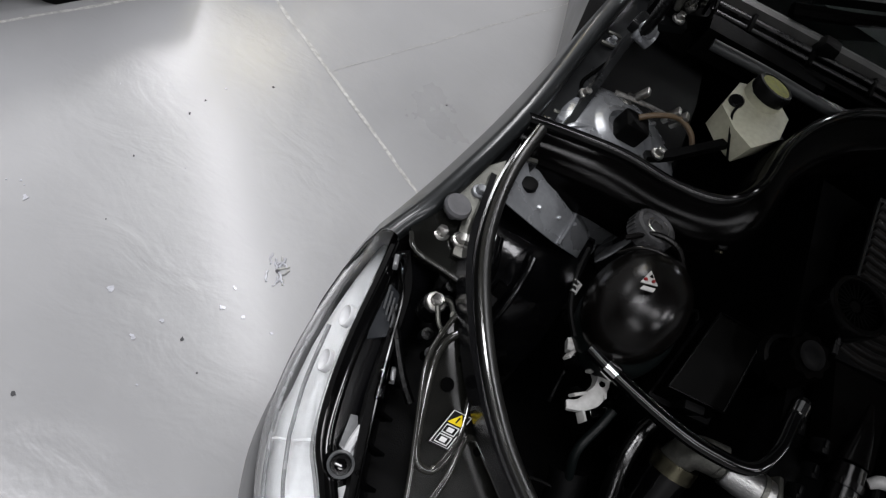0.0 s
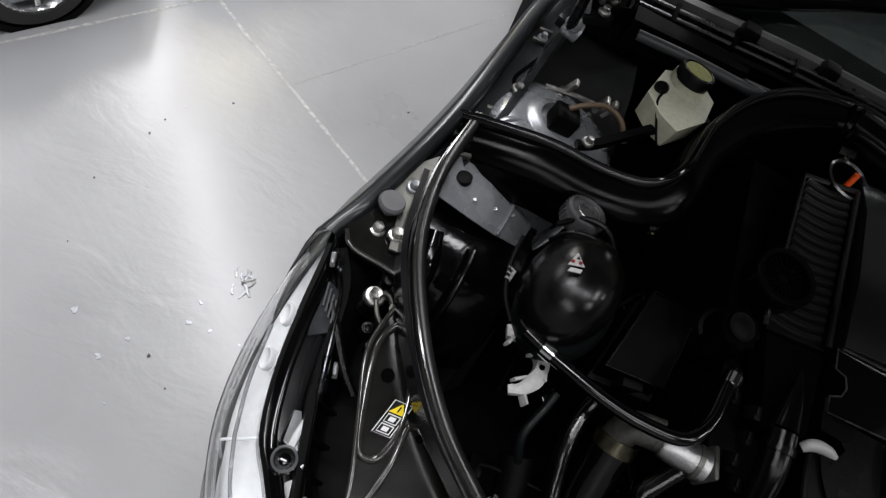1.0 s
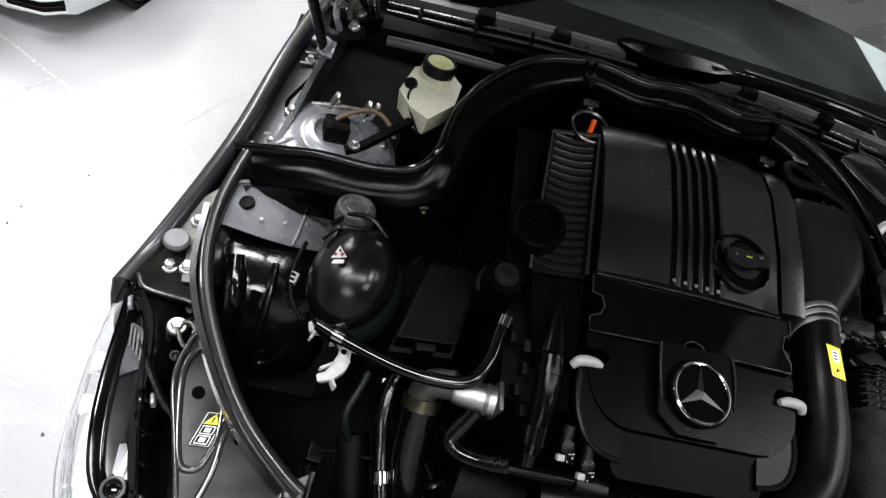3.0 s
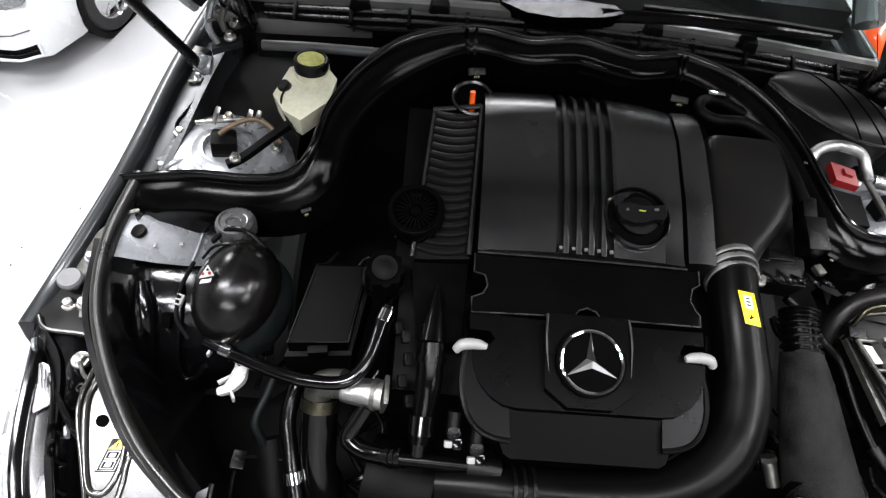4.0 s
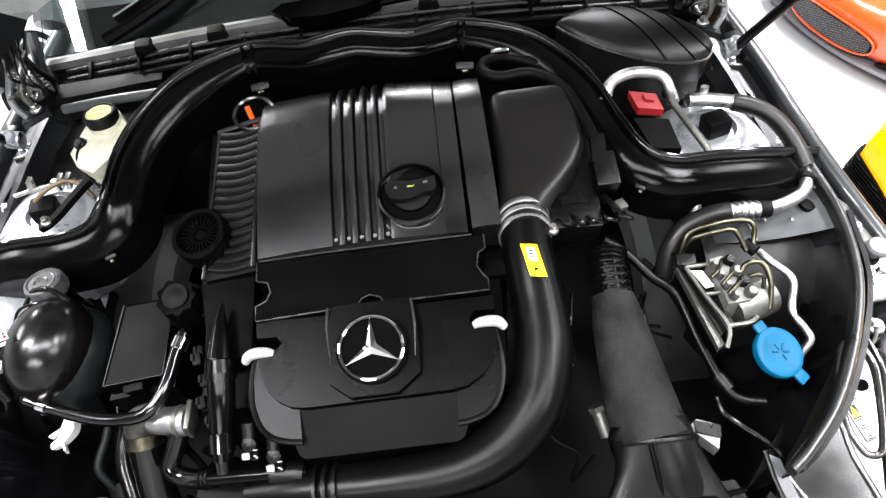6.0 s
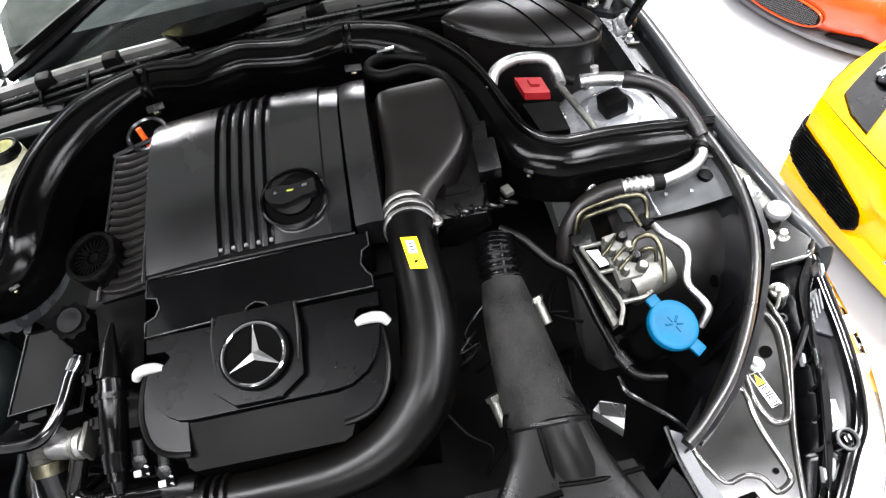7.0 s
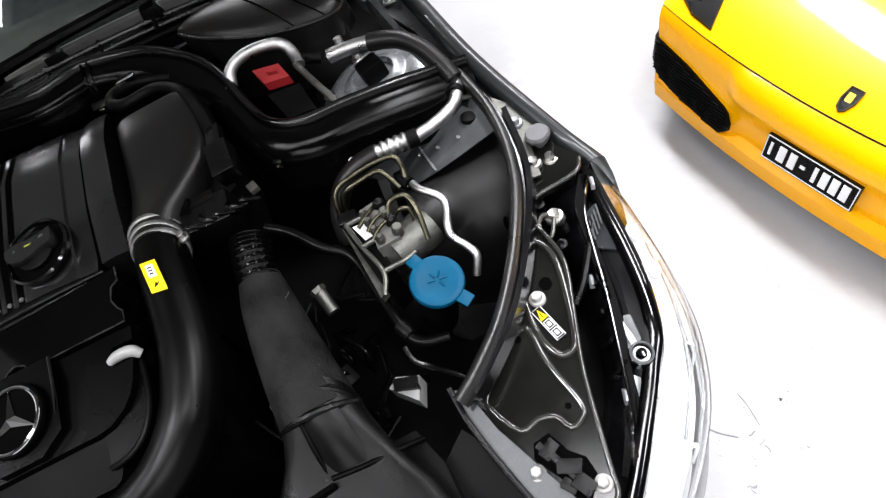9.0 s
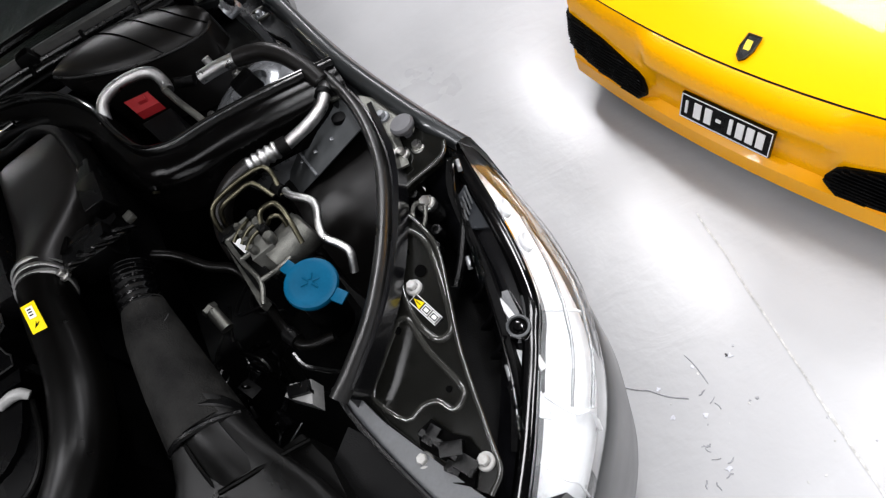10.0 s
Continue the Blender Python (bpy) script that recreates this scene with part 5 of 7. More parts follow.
for s in (-1, 1):
    O = [(0.168, 0.020, 0.905), (0.172, -0.015, 0.899), (0.170, -0.045, 0.893), (0.160, -0.072, 0.887), (0.144, -0.088, 0.883), (0.124, -0.095, 0.880), (0.104, -0.097, 0.878)]
    I = [(0.106, -0.058, 0.890), (0.130, -0.049, 0.894), (0.147, -0.032, 0.899), (0.155, -0.008, 0.905), (0.158, 0.018, 0.909)]
    P = [(q[0] - 0.010, q[1], q[2] + 0.002) for q in mirror(O + I, s)]
    wing = part("skirt_wing", slab(P, 0.03), FRONT, front, "olive-black curved side of the skirt", bevel=0.005, segs=3, smooth=50)
    part("wing_rim", tube([(q[0] - 0.010, q[1], q[2] + 0.001) for q in mirror(O, s)], 0.0042, 8), TONGUE, wing, "worn olive rim")
em = pose(-0.010, -0.001, 0.936, 13, 0, 0)
bm = bmesh.new()
sweep(bm, [em @ V(0.0425 * math.cos(2 * math.pi * i / 48), 0.0425 * math.sin(2 * math.pi * i / 48), 0) for i in range(49)], ring2(0.0030, 8), cap=False)
ring = part("emblem_ring", bm, CHROME, front, "chrome ring")
bm = bmesh.new()
for k in range(3):
    a = radians(90 + 120 * k)
    tip = V(0.041 * math.cos(a), 0.041 * math.sin(a), 0.0)
    vs = []
    for b, r in ((a + radians(60), 0.0085), (a - radians(60), 0.0085)):
        vs.append(V(r * math.cos(b), r * math.sin(b), 0))
    c = bm.verts.new(em @ V(0, 0, 0.006))
    t, l, rr = bm.verts.new(em @ tip), bm.verts.new(em @ vs[0]), bm.verts.new(em @ vs[1])
    bm.faces.new((c, t, l))
    bm.faces.new((c, rr, t))
part("emblem_star", bm, CHROME, front, "chrome three-pointed star", smooth=10)
part("emblem_disc", lathe([(0.048, -0.006), (0.048, 0.0), (0.045, 0.001), (0.040, -0.002), (0, -0.002)], em, 40), HOLE, front)
for s, x, y, z in ((-1, -0.172, 0.020, 0.913), (1, 0.151, 0.019, 0.926)):
    hk = thing("hook", "light grey rounded bracket hook beside the engine cover", "hook", "cover hooks")
    P = [(x - s * 0.022, y + 0.000, z), (x - s * 0.012, y + 0.002, z + 0.002), (x + s * 0.002, y + 0.002, z + 0.003), (x + s * 0.013, y + 0.000, z + 0.001), (x + s * 0.020, y - 0.004, z - 0.007)]
    part("arm", tube(P, [0.005, 0.0072, 0.0080, 0.0078, 0.006], 14), HOOK, hk)

# ---- charge air pipe ----
pipe = thing("charge_pipe", "thick black plastic charge air pipe bending round the engine", "pipe")
PP = [(0.222, 0.165, 0.940), (0.222, 0.11, 0.926), (0.225, 0.05, 0.906), (0.222, -0.01, 0.888), (0.200, -0.075, 0.868), (0.150, -0.122, 0.850), (0.080, -0.145, 0.838), (-0.02, -0.148, 0.830), (-0.12, -0.143, 0.822), (-0.20, -0.137, 0.802)]
part("pipe", tube(PP, [0.036, 0.0365, 0.038, 0.040, 0.040, 0.037, 0.034, 0.031, 0.029, 0.027], 22), PIPE, pipe, "satin black bent pipe")
for i in range(3):
    part("rib", tube([(-0.075 - 0.013 * i, -0.147, 0.829), (-0.080 - 0.013 * i, -0.147, 0.829)], 0.034, 20), PLASTIC, pipe)
for d in (-0.002, 0.010, 0.022):
    part("clamp_band", lathe([(0.037, -0.005), (0.0396, -0.0042), (0.0404, -0.002), (0.0404, 0.002), (0.0396, 0.0042), (0.037, 0.005)], pose(0.222, 0.155 + d, 0.937 + d * 0.23, 77, 0, 0), 34), ALU, pipe, "bright hose clamp")
bolt(pipe, 0.262, 0.150, 0.945, 0.006)
lb = tagged(part("warning_label", slab([(0.208, 0.116, 0.9662), (0.231, 0.112, 0.9662), (0.238, 0.066, 0.9515), (0.215, 0.070, 0.9525)], 0.0006), YELLOW), "yellow warning label with black print on the pipe", "label")


def on_label(a, b):
    """A place on the label: a across, b along, from its rear corner."""
    return V(0.208, 0.116, 0.9668).lerp(V(0.231, 0.112, 0.9668), a).lerp(V(0.215, 0.070, 0.9531).lerp(V(0.238, 0.066, 0.9521), a), b)


part("white_field", slab([on_label(0.25, 0.12), on_label(0.75, 0.12), on_label(0.75, 0.52), on_label(0.25, 0.52)], 0.0005), PAPER, lb)
for b in (0.2, 0.3, 0.4):
    part("print_bar", slab([on_label(0.36, b) + V(0, 0, 0.0006), on_label(0.62, b) + V(0, 0, 0.0006), on_label(0.62, b + 0.04) + V(0, 0, 0.0006), on_label(0.36, b + 0.04) + V(0, 0, 0.0006)], 0.0004), MATT, lb)
part("flash_symbol", slab([on_label(0.3, 0.86), on_label(0.55, 0.66), on_label(0.52, 0.76), on_label(0.75, 0.70), on_label(0.55, 0.80)], 0.0004), MATT, lb)

# ---- air filter box ----
ab = thing("air_box", "black plastic air filter housing", "air filter box")
part("base", slab([(0.202, 0.385, 0.975), (0.33, 0.372, 0.972), (0.350, 0.30, 0.955), (0.345, 0.215, 0.93), (0.285, 0.195, 0.918), (0.200, 0.205, 0.918)], 0.10), MATT, ab, "black lower housing", bevel=0.012, segs=3)
rows = []
for y, cx, hw, h, hh, e in ((0.392, 0.268, 0.004, 0.975, 0.004, 1.0), (0.390, 0.268, 0.064, 0.975, 0.034, 0.35), (0.380, 0.268, 0.068, 0.974, 0.037, 0.35), (0.335, 0.270, 0.071, 0.962, 0.038, 0.38), (0.285, 0.268, 0.070, 0.950, 0.038, 0.45),
                            (0.250, 0.258, 0.062, 0.943, 0.038, 0.55), (0.220, 0.244, 0.052, 0.940, 0.039, 0.7), (0.195, 0.231, 0.044, 0.939, 0.040, 0.9), (0.178, 0.223, 0.040, 0.938, 0.040, 1.0), (0.158, 0.222, 0.038, 0.937, 0.038, 1.0)):
    ring = []
    for i in range(33):
        a = 2 * math.pi * i / 32
        ca, sa = math.cos(a), math.sin(a)
        ring.append(V(cx + hw * math.copysign(abs(ca) ** e, ca), y - 0.10 * hh * sa, h + hh * math.copysign(abs(sa) ** e, sa)))
    rows.append(ring)
part("lid", grid_surface(rows, thick=0.003), LID, ab, "satin black lid tapering into the neck", smooth=50)
part("connector", box(0.352, 0.225, 0.968, 0.034, 0.055, 0.035, 15, 0, 0), PLASTIC, ab, bevel=0.003)
part("flap", box(0.29, 0.195, 0.945, 0.06, 0.02, 0.02), PLASTIC, ab, bevel=0.003)

# ---- intake hose ----
ih = thing("intake_hose", "black intake hose with a corrugated neck and woven sleeve", "hose")
part("bellows", bellows([(0.340, 0.128, 0.906), (0.336, 0.10, 0.899), (0.334, 0.056, 0.888)], 0.0240, 0.0300, 8, 24), GLOSSY, ih, "corrugated rubber neck")
part("sleeve", tube([(0.334, 0.065, 0.888), (0.335, 0.02, 0.875), (0.340, -0.05, 0.850), (0.348, -0.125, 0.822)], [0.029, 0.037, 0.045, 0.052], 24), FABRIC, ih, "woven black sleeve")
CREASE = [(0.020, 20, -0.012, 55), (-0.012, 60, -0.040, 100), (-0.040, 100, -0.048, 62), (-0.060, 118, -0.094, 82), (-0.074, 60, -0.100, 104), (-0.030, 128, -0.064, 112)]
for y0, a0, y1, a1 in CREASE:
    P = []
    for i in range(7):
        y, a = y0 + (y1 - y0) * i / 6, radians(a0 + (a1 - a0) * i / 6)
        c = V(*(float(np.interp(-y, [-0.065, -0.02, 0.05, 0.125], q)) for q in ((0.334, 0.335, 0.340, 0.348), (0.065, 0.02, -0.05, -0.125), (0.888, 0.875, 0.850, 0.822))))
        r = float(np.interp(-y, [-0.065, -0.02, 0.05, 0.125], (0.029, 0.037, 0.045, 0.052))) + 0.0006
        P.append(c + V(r * math.cos(a), 0.34 * r * math.sin(a) + 0.0012 * math.sin(5 * i), 0.94 * r * math.sin(a)))
    part("crease", tube(P, [0.0003, 0.0008, 0.0005, 0.0009, 0.0005, 0.0007, 0.0003], 6, 2), WORN, ih, "scuffed crease of the sleeve")
part("collar", lathe([(0.054, -0.008), (0.056, -0.006), (0.056, 0.006), (0.054, 0.008)], pose(0.348, -0.128, 0.820, 70, 0, -4), 28), PLASTIC, ih)
rows = []
for cx, cy, ch, hw, hh, e in ((0.348, -0.120, 0.824, 0.053, 0.053, 1.0), (0.352, -0.150, 0.812, 0.056, 0.050, 0.9), (0.352, -0.180, 0.801, 0.066, 0.043, 0.75), (0.348, -0.215, 0.789, 0.088, 0.035, 0.65), (0.340, -0.255, 0.778, 0.118, 0.029, 0.55), (0.330, -0.310, 0.766, 0.150, 0.026, 0.5)):
    ring = []
    for i in range(29):
        a = 2 * math.pi * i / 28
        ca, sa = math.cos(a), math.sin(a)
        ring.append(V(cx + hw * math.copysign(abs(ca) ** e, ca), cy + hh * 0.35 * sa, ch + hh * math.copysign(abs(sa) ** e, sa)))
    rows.append(ring)
part("funnel", grid_surface(rows, thick=0.003), TONGUE, ih, "moulded black air funnel", smooth=60)
part("scoop", slab([(0.225, -0.19, 0.785), (0.45, -0.185, 0.788), (0.470, -0.235, 0.780), (0.475, -0.33, 0.764), (0.10, -0.33, 0.764), (0.16, -0.245, 0.775)], 0.07), TONGUE, ih, "moulded black air scoop", bevel=0.012)
part("funnel_lip", tube([(0.300, -0.135, 0.835), (0.325, -0.142, 0.858), (0.352, -0.146, 0.866), (0.380, -0.143, 0.856), (0.403, -0.137, 0.832)], 0.005, 8), PLASTIC, ih)
# tongue-shaped skin laid where the funnel has a soft highlight
rows = []
for y, h, xa, xb in ((-0.138, 0.866, 0.336, 0.384), (-0.152, 0.861, 0.337, 0.387), (-0.170, 0.851, 0.339, 0.391), (-0.190, 0.838, 0.341, 0.396), (-0.208, 0.824, 0.343, 0.402)):
    rows.append([V(xa + (xb - xa) * k / 6, y, h - 0.010 * (2 * k / 6 - 1) ** 2 + 0.001) for k in range(7)])
part("tongue", grid_surface(rows, thick=0.004), TONGUE, ih, "olive-grey tongue for the soft highlight on the funnel", smooth=60)
part("tongue_edge", tube([(0.336, -0.138, 0.858), (0.339, -0.170, 0.843), (0.343, -0.208, 0.816)], 0.0035, 8), SKIRT, ih)
part("cross_ridge", tube([(0.346, -0.210, 0.822), (0.39, -0.212, 0.820), (0.432, -0.206, 0.806), (0.458, -0.200, 0.790)], 0.0035, 8), SKIRT, ih)
part("scoop_slot", box(0.330, -0.222, 0.822, 0.036, 0.006, 0.010, 0, 0, 8), HOLE, ih)

# ---- expansion tank ----
TANK = surface("shiny_black_moulding", (0.0024, 0.0021, 0.0019), 0.25, spec=0.3, scale=18, var=0.3, bump=0.08, bscale=60, rvar=0.06)
tank = thing("coolant_tank", "round glossy black coolant expansion tank with screw cap", "tank")
bm = bmesh.new()
bmesh.ops.create_uvsphere(bm, u_segments=32, v_segments=20, radius=1, matrix=pose(-0.512, 0.100, 0.868, 20, 0, -15) @ Matrix.Diagonal((0.062, 0.080, 0.064, 1)))
part("body", bm, TANK, tank, "glossy black round tank")
bm = bmesh.new()
bmesh.ops.create_uvsphere(bm, u_segments=28, v_segments=18, radius=1, matrix=pose(-0.500, 0.099, 0.832, 20, 0, -15) @ Matrix.Diagonal((0.064, 0.083, 0.060, 1)))
part("lower_shell", bm, GREEN, tank, "dull grey-green lower shell")
part("shoulder_seam", tube([(-0.567, 0.138, 0.893), (-0.548, 0.146, 0.915), (-0.518, 0.148, 0.922), (-0.488, 0.142, 0.914), (-0.465, 0.130, 0.893)], 0.0022, 8, 4), TANK, tank, "moulded seam below the neck")
part("seam", tube([(-0.560, 0.170, 0.892), (-0.535, 0.178, 0.915), (-0.505, 0.172, 0.922), (-0.478, 0.158, 0.905)], 0.004, 8), TANK, tank)
part("side_pipe", tube([(-0.590, 0.150, 0.86), (-0.596, 0.10, 0.862), (-0.590, 0.055, 0.858), (-0.570, 0.030, 0.846)], 0.0035, 8), MATT, tank)
part("neck", lathe([(0.040, -0.06), (0.032, -0.03), (0.027, 0.0), (0, 0)], pose(-0.527, 0.186, 0.888, -8, 0, 0), 24), GLOSSY, tank)
cap = part("cap", lathe([(0.0285, -0.020), (0.0295, 0.0), (0.028, 0.005), (0.024, 0.007), (0.022, 0.004), (0, 0.004)], pose(-0.531, 0.198, 0.905, -8, 0, 0), 30), WORN, tank, "worn ribbed grey-black screw cap")
for i in range(26):
    a = 2 * math.pi * i / 26
    part("cap_rib", box(-0.531 + 0.0293 * math.cos(a), 0.198 + 0.0293 * math.sin(a), 0.896, 0.0026, 0.0026, 0.017, -8, 0, math.degrees(a)), WORN, cap)
for k in range(3):
    part("print_ring", tube([V(-0.531, 0.198, 0.9105) + V(r * math.cos(a), r * math.sin(a), -0.14 * r * math.sin(a)) for r in (0.008 + 0.005 * k,) for a in [radians(120 * k + 12 * j) for j in range(16)]], 0.0009, 5, raw=True), ZINC, cap, "worn raised print")
st = thing("warning_sticker", "small pale warning sticker with red marks on the tank", "sticker")
part("triangle", slab([(-0.550, 0.080, 0.9335), (-0.542, 0.100, 0.9375), (-0.530, 0.084, 0.9375)], 0.0012), WHITE, st, "pale triangle")
for x, y, h in ((-0.5455, 0.0855, 0.9365), (-0.5365, 0.0865, 0.9385)):
    part("red_mark", lathe([(0.0020, -0.002), (0.0020, 0.0006), (0, 0.0006)], pose(x, y, h, 8, 6, 0), 12), RED, st)
part("symbol", slab([(-0.5425, 0.0905, 0.9380), (-0.5405, 0.0945, 0.9390), (-0.5380, 0.0905, 0.9390)], 0.001), MATT, st)
part("strip", slab([(-0.548, 0.072, 0.9325), (-0.546, 0.077, 0.9345), (-0.532, 0.079, 0.9375), (-0.533, 0.074, 0.9360)], 0.0012), WHITE, st)

tc = thing("hose_clip", "small white plastic hose clip beside the tank", "clip")
part("body", box(-0.590, 0.082, 0.860, 0.004, 0.018, 0.007, 10, 0, -12), HOOK, tc, bevel=0.001)
for y in (0.075, 0.083, 0.091):
    part("jaw", box(-0.594, y, 0.862, 0.008, 0.0026, 0.006, 10, 0, -12), HOOK, tc, bevel=0.0008)
# ---- brake fluid reservoir ----
br = thing("brake_reservoir", "milky plastic brake fluid reservoir with black cap", "reservoir")
R = [(-0.508, 0.415, 0.970), (-0.485, 0.378, 0.972), (-0.455, 0.360, 0.972), (-0.415, 0.405, 0.978), (-0.408, 0.450, 0.985), (-0.440, 0.495, 0.985), (-0.490, 0.475, 0.978)]
part("body", slab(R, 0.040, inset=-0.10), MILK, br, "milky translucent body", bevel=0.012, segs=4, smooth=60)
part("spout", lathe([(0.030, -0.02), (0.029, 0.006), (0, 0.006)], pose(-0.452, 0.468, 0.985), 24), MILK, br)
cp = part("cap", lathe([(0.028, -0.002), (0.029, 0.012), (0.027, 0.017), (0.024, 0.018), (0.022, 0.016), (0, 0.016)], pose(-0.452, 0.466, 0.990, -6, 0, 0), 28), PLASTIC, br, "black cap with a yellowish printed ring")
part("print", lathe([(0.022, 0.0), (0.022, 0.0008), (0.010, 0.0010), (0.009, 0.0008), (0, 0.0008)], pose(-0.452, 0.466, 1.0065, -6, 0, 0), 28), LIME, cp)
part("strap", tube([(-0.486, 0.424, 0.982), (-0.492, 0.405, 0.974), (-0.488, 0.388, 0.968), (-0.478, 0.374, 0.955), (-0.462, 0.362, 0.935)], 0.0020, 6), MATT, br, "thin black strap")
part("plug", lathe([(0.011, -0.01), (0.011, 0.010), (0.008, 0.013), (0, 0.013)], pose(-0.489, 0.432, 0.970, 20, -20, 0), 14), PLASTIC, br)

# ---- fuse box ----
fb = thing("relay_box", "flat black plastic relay box lid", "relay box")
part("lid", slab([(-0.402, 0.150, 0.884), (-0.328, 0.158, 0.878), (-0.345, 0.048, 0.838), (-0.432, 0.038, 0.842)], 0.03), SKIRT, fb, "textured black lid", bevel=0.004)
part("base", slab([(-0.405, 0.154, 0.850), (-0.320, 0.162, 0.845), (-0.340, 0.042, 0.806), (-0.438, 0.030, 0.810)], 0.09), MATT, fb, bevel=0.004)

part("lid_rim", tube([(-0.402, 0.150, 0.885), (-0.328, 0.158, 0.879), (-0.345, 0.048, 0.839), (-0.432, 0.038, 0.843), (-0.402, 0.150, 0.885)], 0.0022, 6, raw=True), FRONT, fb)
part("latch", box(-0.388, 0.036, 0.826, 0.030, 0.012, 0.030, 15, 0, 8), MATT, fb, bevel=0.003)
# ---- white bracket ----
wb = thing("plastic_bracket", "off-white plastic bracket beside the coolant tank", "bracket")
SPINE = smooth_path([(-0.556, 0.046, 0.800), (-0.535, 0.050, 0.806), (-0.512, 0.042, 0.808), (-0.499, 0.022, 0.806), (-0.500, 0.000, 0.799), (-0.512, -0.016, 0.791), (-0.528, -0.022, 0.784)], 4)
arm = part("arm", sweep(bmesh.new(), SPINE, [(-0.008, -0.012), (0.008, -0.012), (0.009, 0.002), (0.004, 0.005), (-0.004, 0.005), (-0.009, 0.002)], [0.9, 1.0, 1.1, 1.1, 1.0, 0.9, 0.8, 0.8, 0.9, 1.0, 1.1, 1.1, 1.0, 1.0, 1.0, 1.1, 1.2, 1.2, 1.1, 1.0, 0.9, 0.8, 0.7, 0.7, 0.6], keep_up=True), WHITE, wb)
for x, y, z, a, l in ((-0.548, 0.036, 0.800, 70, 0.020), (-0.512, 0.026, 0.807, 20, 0.022), (-0.492, 0.006, 0.800, 100, 0.014), (-0.520, -0.006, 0.792, 35, 0.020), (-0.505, -0.028, 0.786, 120, 0.014)):
    part("fin", box(x, y, z, l, 0.004, 0.014, 8, 0, a), WHITE, arm, bevel=0.0012)
part("hole", lathe([(0.004, -0.001), (0.004, 0.0015), (0, 0.0015)], pose(-0.500, 0.014, 0.8085), 12), HOLE, arm)

# ---- hoses at the side of the engine ----
ch = thing("coolant_hose", "shiny thin black coolant hose", "hose")
part("hose", tube([(-0.545, 0.030, 0.842), (-0.50, 0.010, 0.846), (-0.43, -0.018, 0.858), (-0.38, -0.030, 0.868), (-0.335, -0.030, 0.880), (-0.310, 0.0, 0.890), (-0.298, 0.045, 0.900), (-0.288, 0.075, 0.905)], 0.0095, 14), GLOSSY, ch)
part("clip", tube([(-0.520, 0.018, 0.844), (-0.505, 0.012, 0.846)], 0.0115, 14), CHROME, ch, "bright spring clip")
part("clip", tube([(-0.295, 0.052, 0.902), (-0.290, 0.068, 0.904)], 0.012, 14), CHROME, ch, "bright spring clip")
th = thing("thermostat_housing", "cast aluminium thermostat housing", "housing")
part("body", tube([(-0.345, -0.028, 0.845), (-0.340, -0.0285, 0.8455), (-0.300, -0.034, 0.850), (-0.285, -0.036, 0.852)], [0.014, 0.018, 0.021, 0.021], 24), ALU, th)
part("ring", tube([(-0.300, -0.034, 0.850), (-0.294, -0.035, 0.851)], 0.0228, 22), DULL, th)
part("flange", box(-0.284, -0.034, 0.852, 0.008, 0.044, 0.040, 0, 8, 0), DULL, th, bevel=0.004)
part("elbow", tube([(-0.34, -0.02, 0.845), (-0.375, -0.018, 0.825), (-0.380, -0.04, 0.78)], 0.021, 16), DULL, th)
rh = thing("radiator_hose", "thick black radiator hose with brass coloured clamp", "hose")
part("hose", tube([(-0.376, -0.030, 0.800), (-0.376, -0.06, 0.765), (-0.372, -0.105, 0.72), (-0.350, -0.17, 0.66), (-0.30, -0.26, 0.60)], 0.027, 20), GLOSSY, rh)
part("clamp", tube([(-0.376, -0.024, 0.804), (-0.376, -0.038, 0.791)], 0.029, 22), BRASS, rh, "yellowish hose clamp")
sv = thing("solenoid_tube", "upright black plastic tube at the engine front", "tube")
part("tube", tube([(-0.226, 0.020, 0.912), (-0.226, -0.03, 0.890), (-0.232, -0.098, 0.848)], [0.018, 0.019, 0.014], 16), SATIN, sv)
part("collar", tube([(-0.230, -0.066, 0.868), (-0.231, -0.088, 0.855)], [0.0185, 0.0175], 16, raw=True), GLOSSY, sv, "glossy collar")
part("ring", tube([(-0.2255, 0.004, 0.905), (-0.226, -0.004, 0.9015)], 0.0215, 18, raw=True), SATIN, sv)
part("foot", tube([(-0.232, -0.092, 0.852), (-0.233, -0.112, 0.838)], [0.012, 0.009], 12, raw=True), GLOSSY, sv)
part("fin", tube([(-0.222, 0.095, 0.940), (-0.224, 0.060, 0.930), (-0.226, 0.022, 0.914)], [0.003, 0.011, 0.0185], 14), SATIN, sv)
part("bracket", slab([(-0.262, 0.14, 0.928), (-0.180, 0.14, 0.935), (-0.185, 0.03, 0.905), (-0.245, 0.02, 0.900)], 0.03), SATIN, sv, bevel=0.004)

# ---- right side: reservoir cap, brake hydraulics, pipes ----
wc = thing("washer_cap", "bright blue plastic washer fluid cap", "cap")
wm = pose(0.552, -0.036, 0.842, 14, 14, 0) @ Matrix.Scale(0.86, 4)
part("disc", lathe([(0.034, -0.014), (0.041, -0.012), (0.043, -0.004), (0.041, 0.001), (0.036, 0.003), (0.030, 0.0015), (0, 0.0025)], wm, 36), BLUE, wc)
for a, l in ((-52, 0.056), (118, 0.052)):
    m = wm @ pose(0, 0, 0, 0, 0, a)
    bm = bmesh.new()
    bmesh.ops.create_cube(bm, size=1, matrix=m @ pose(l - 0.008, 0, -0.004) @ Matrix.Diagonal((0.026, 0.022, 0.006, 1)))
    part("tab", bm, BLUE, wc, bevel=0.0025)
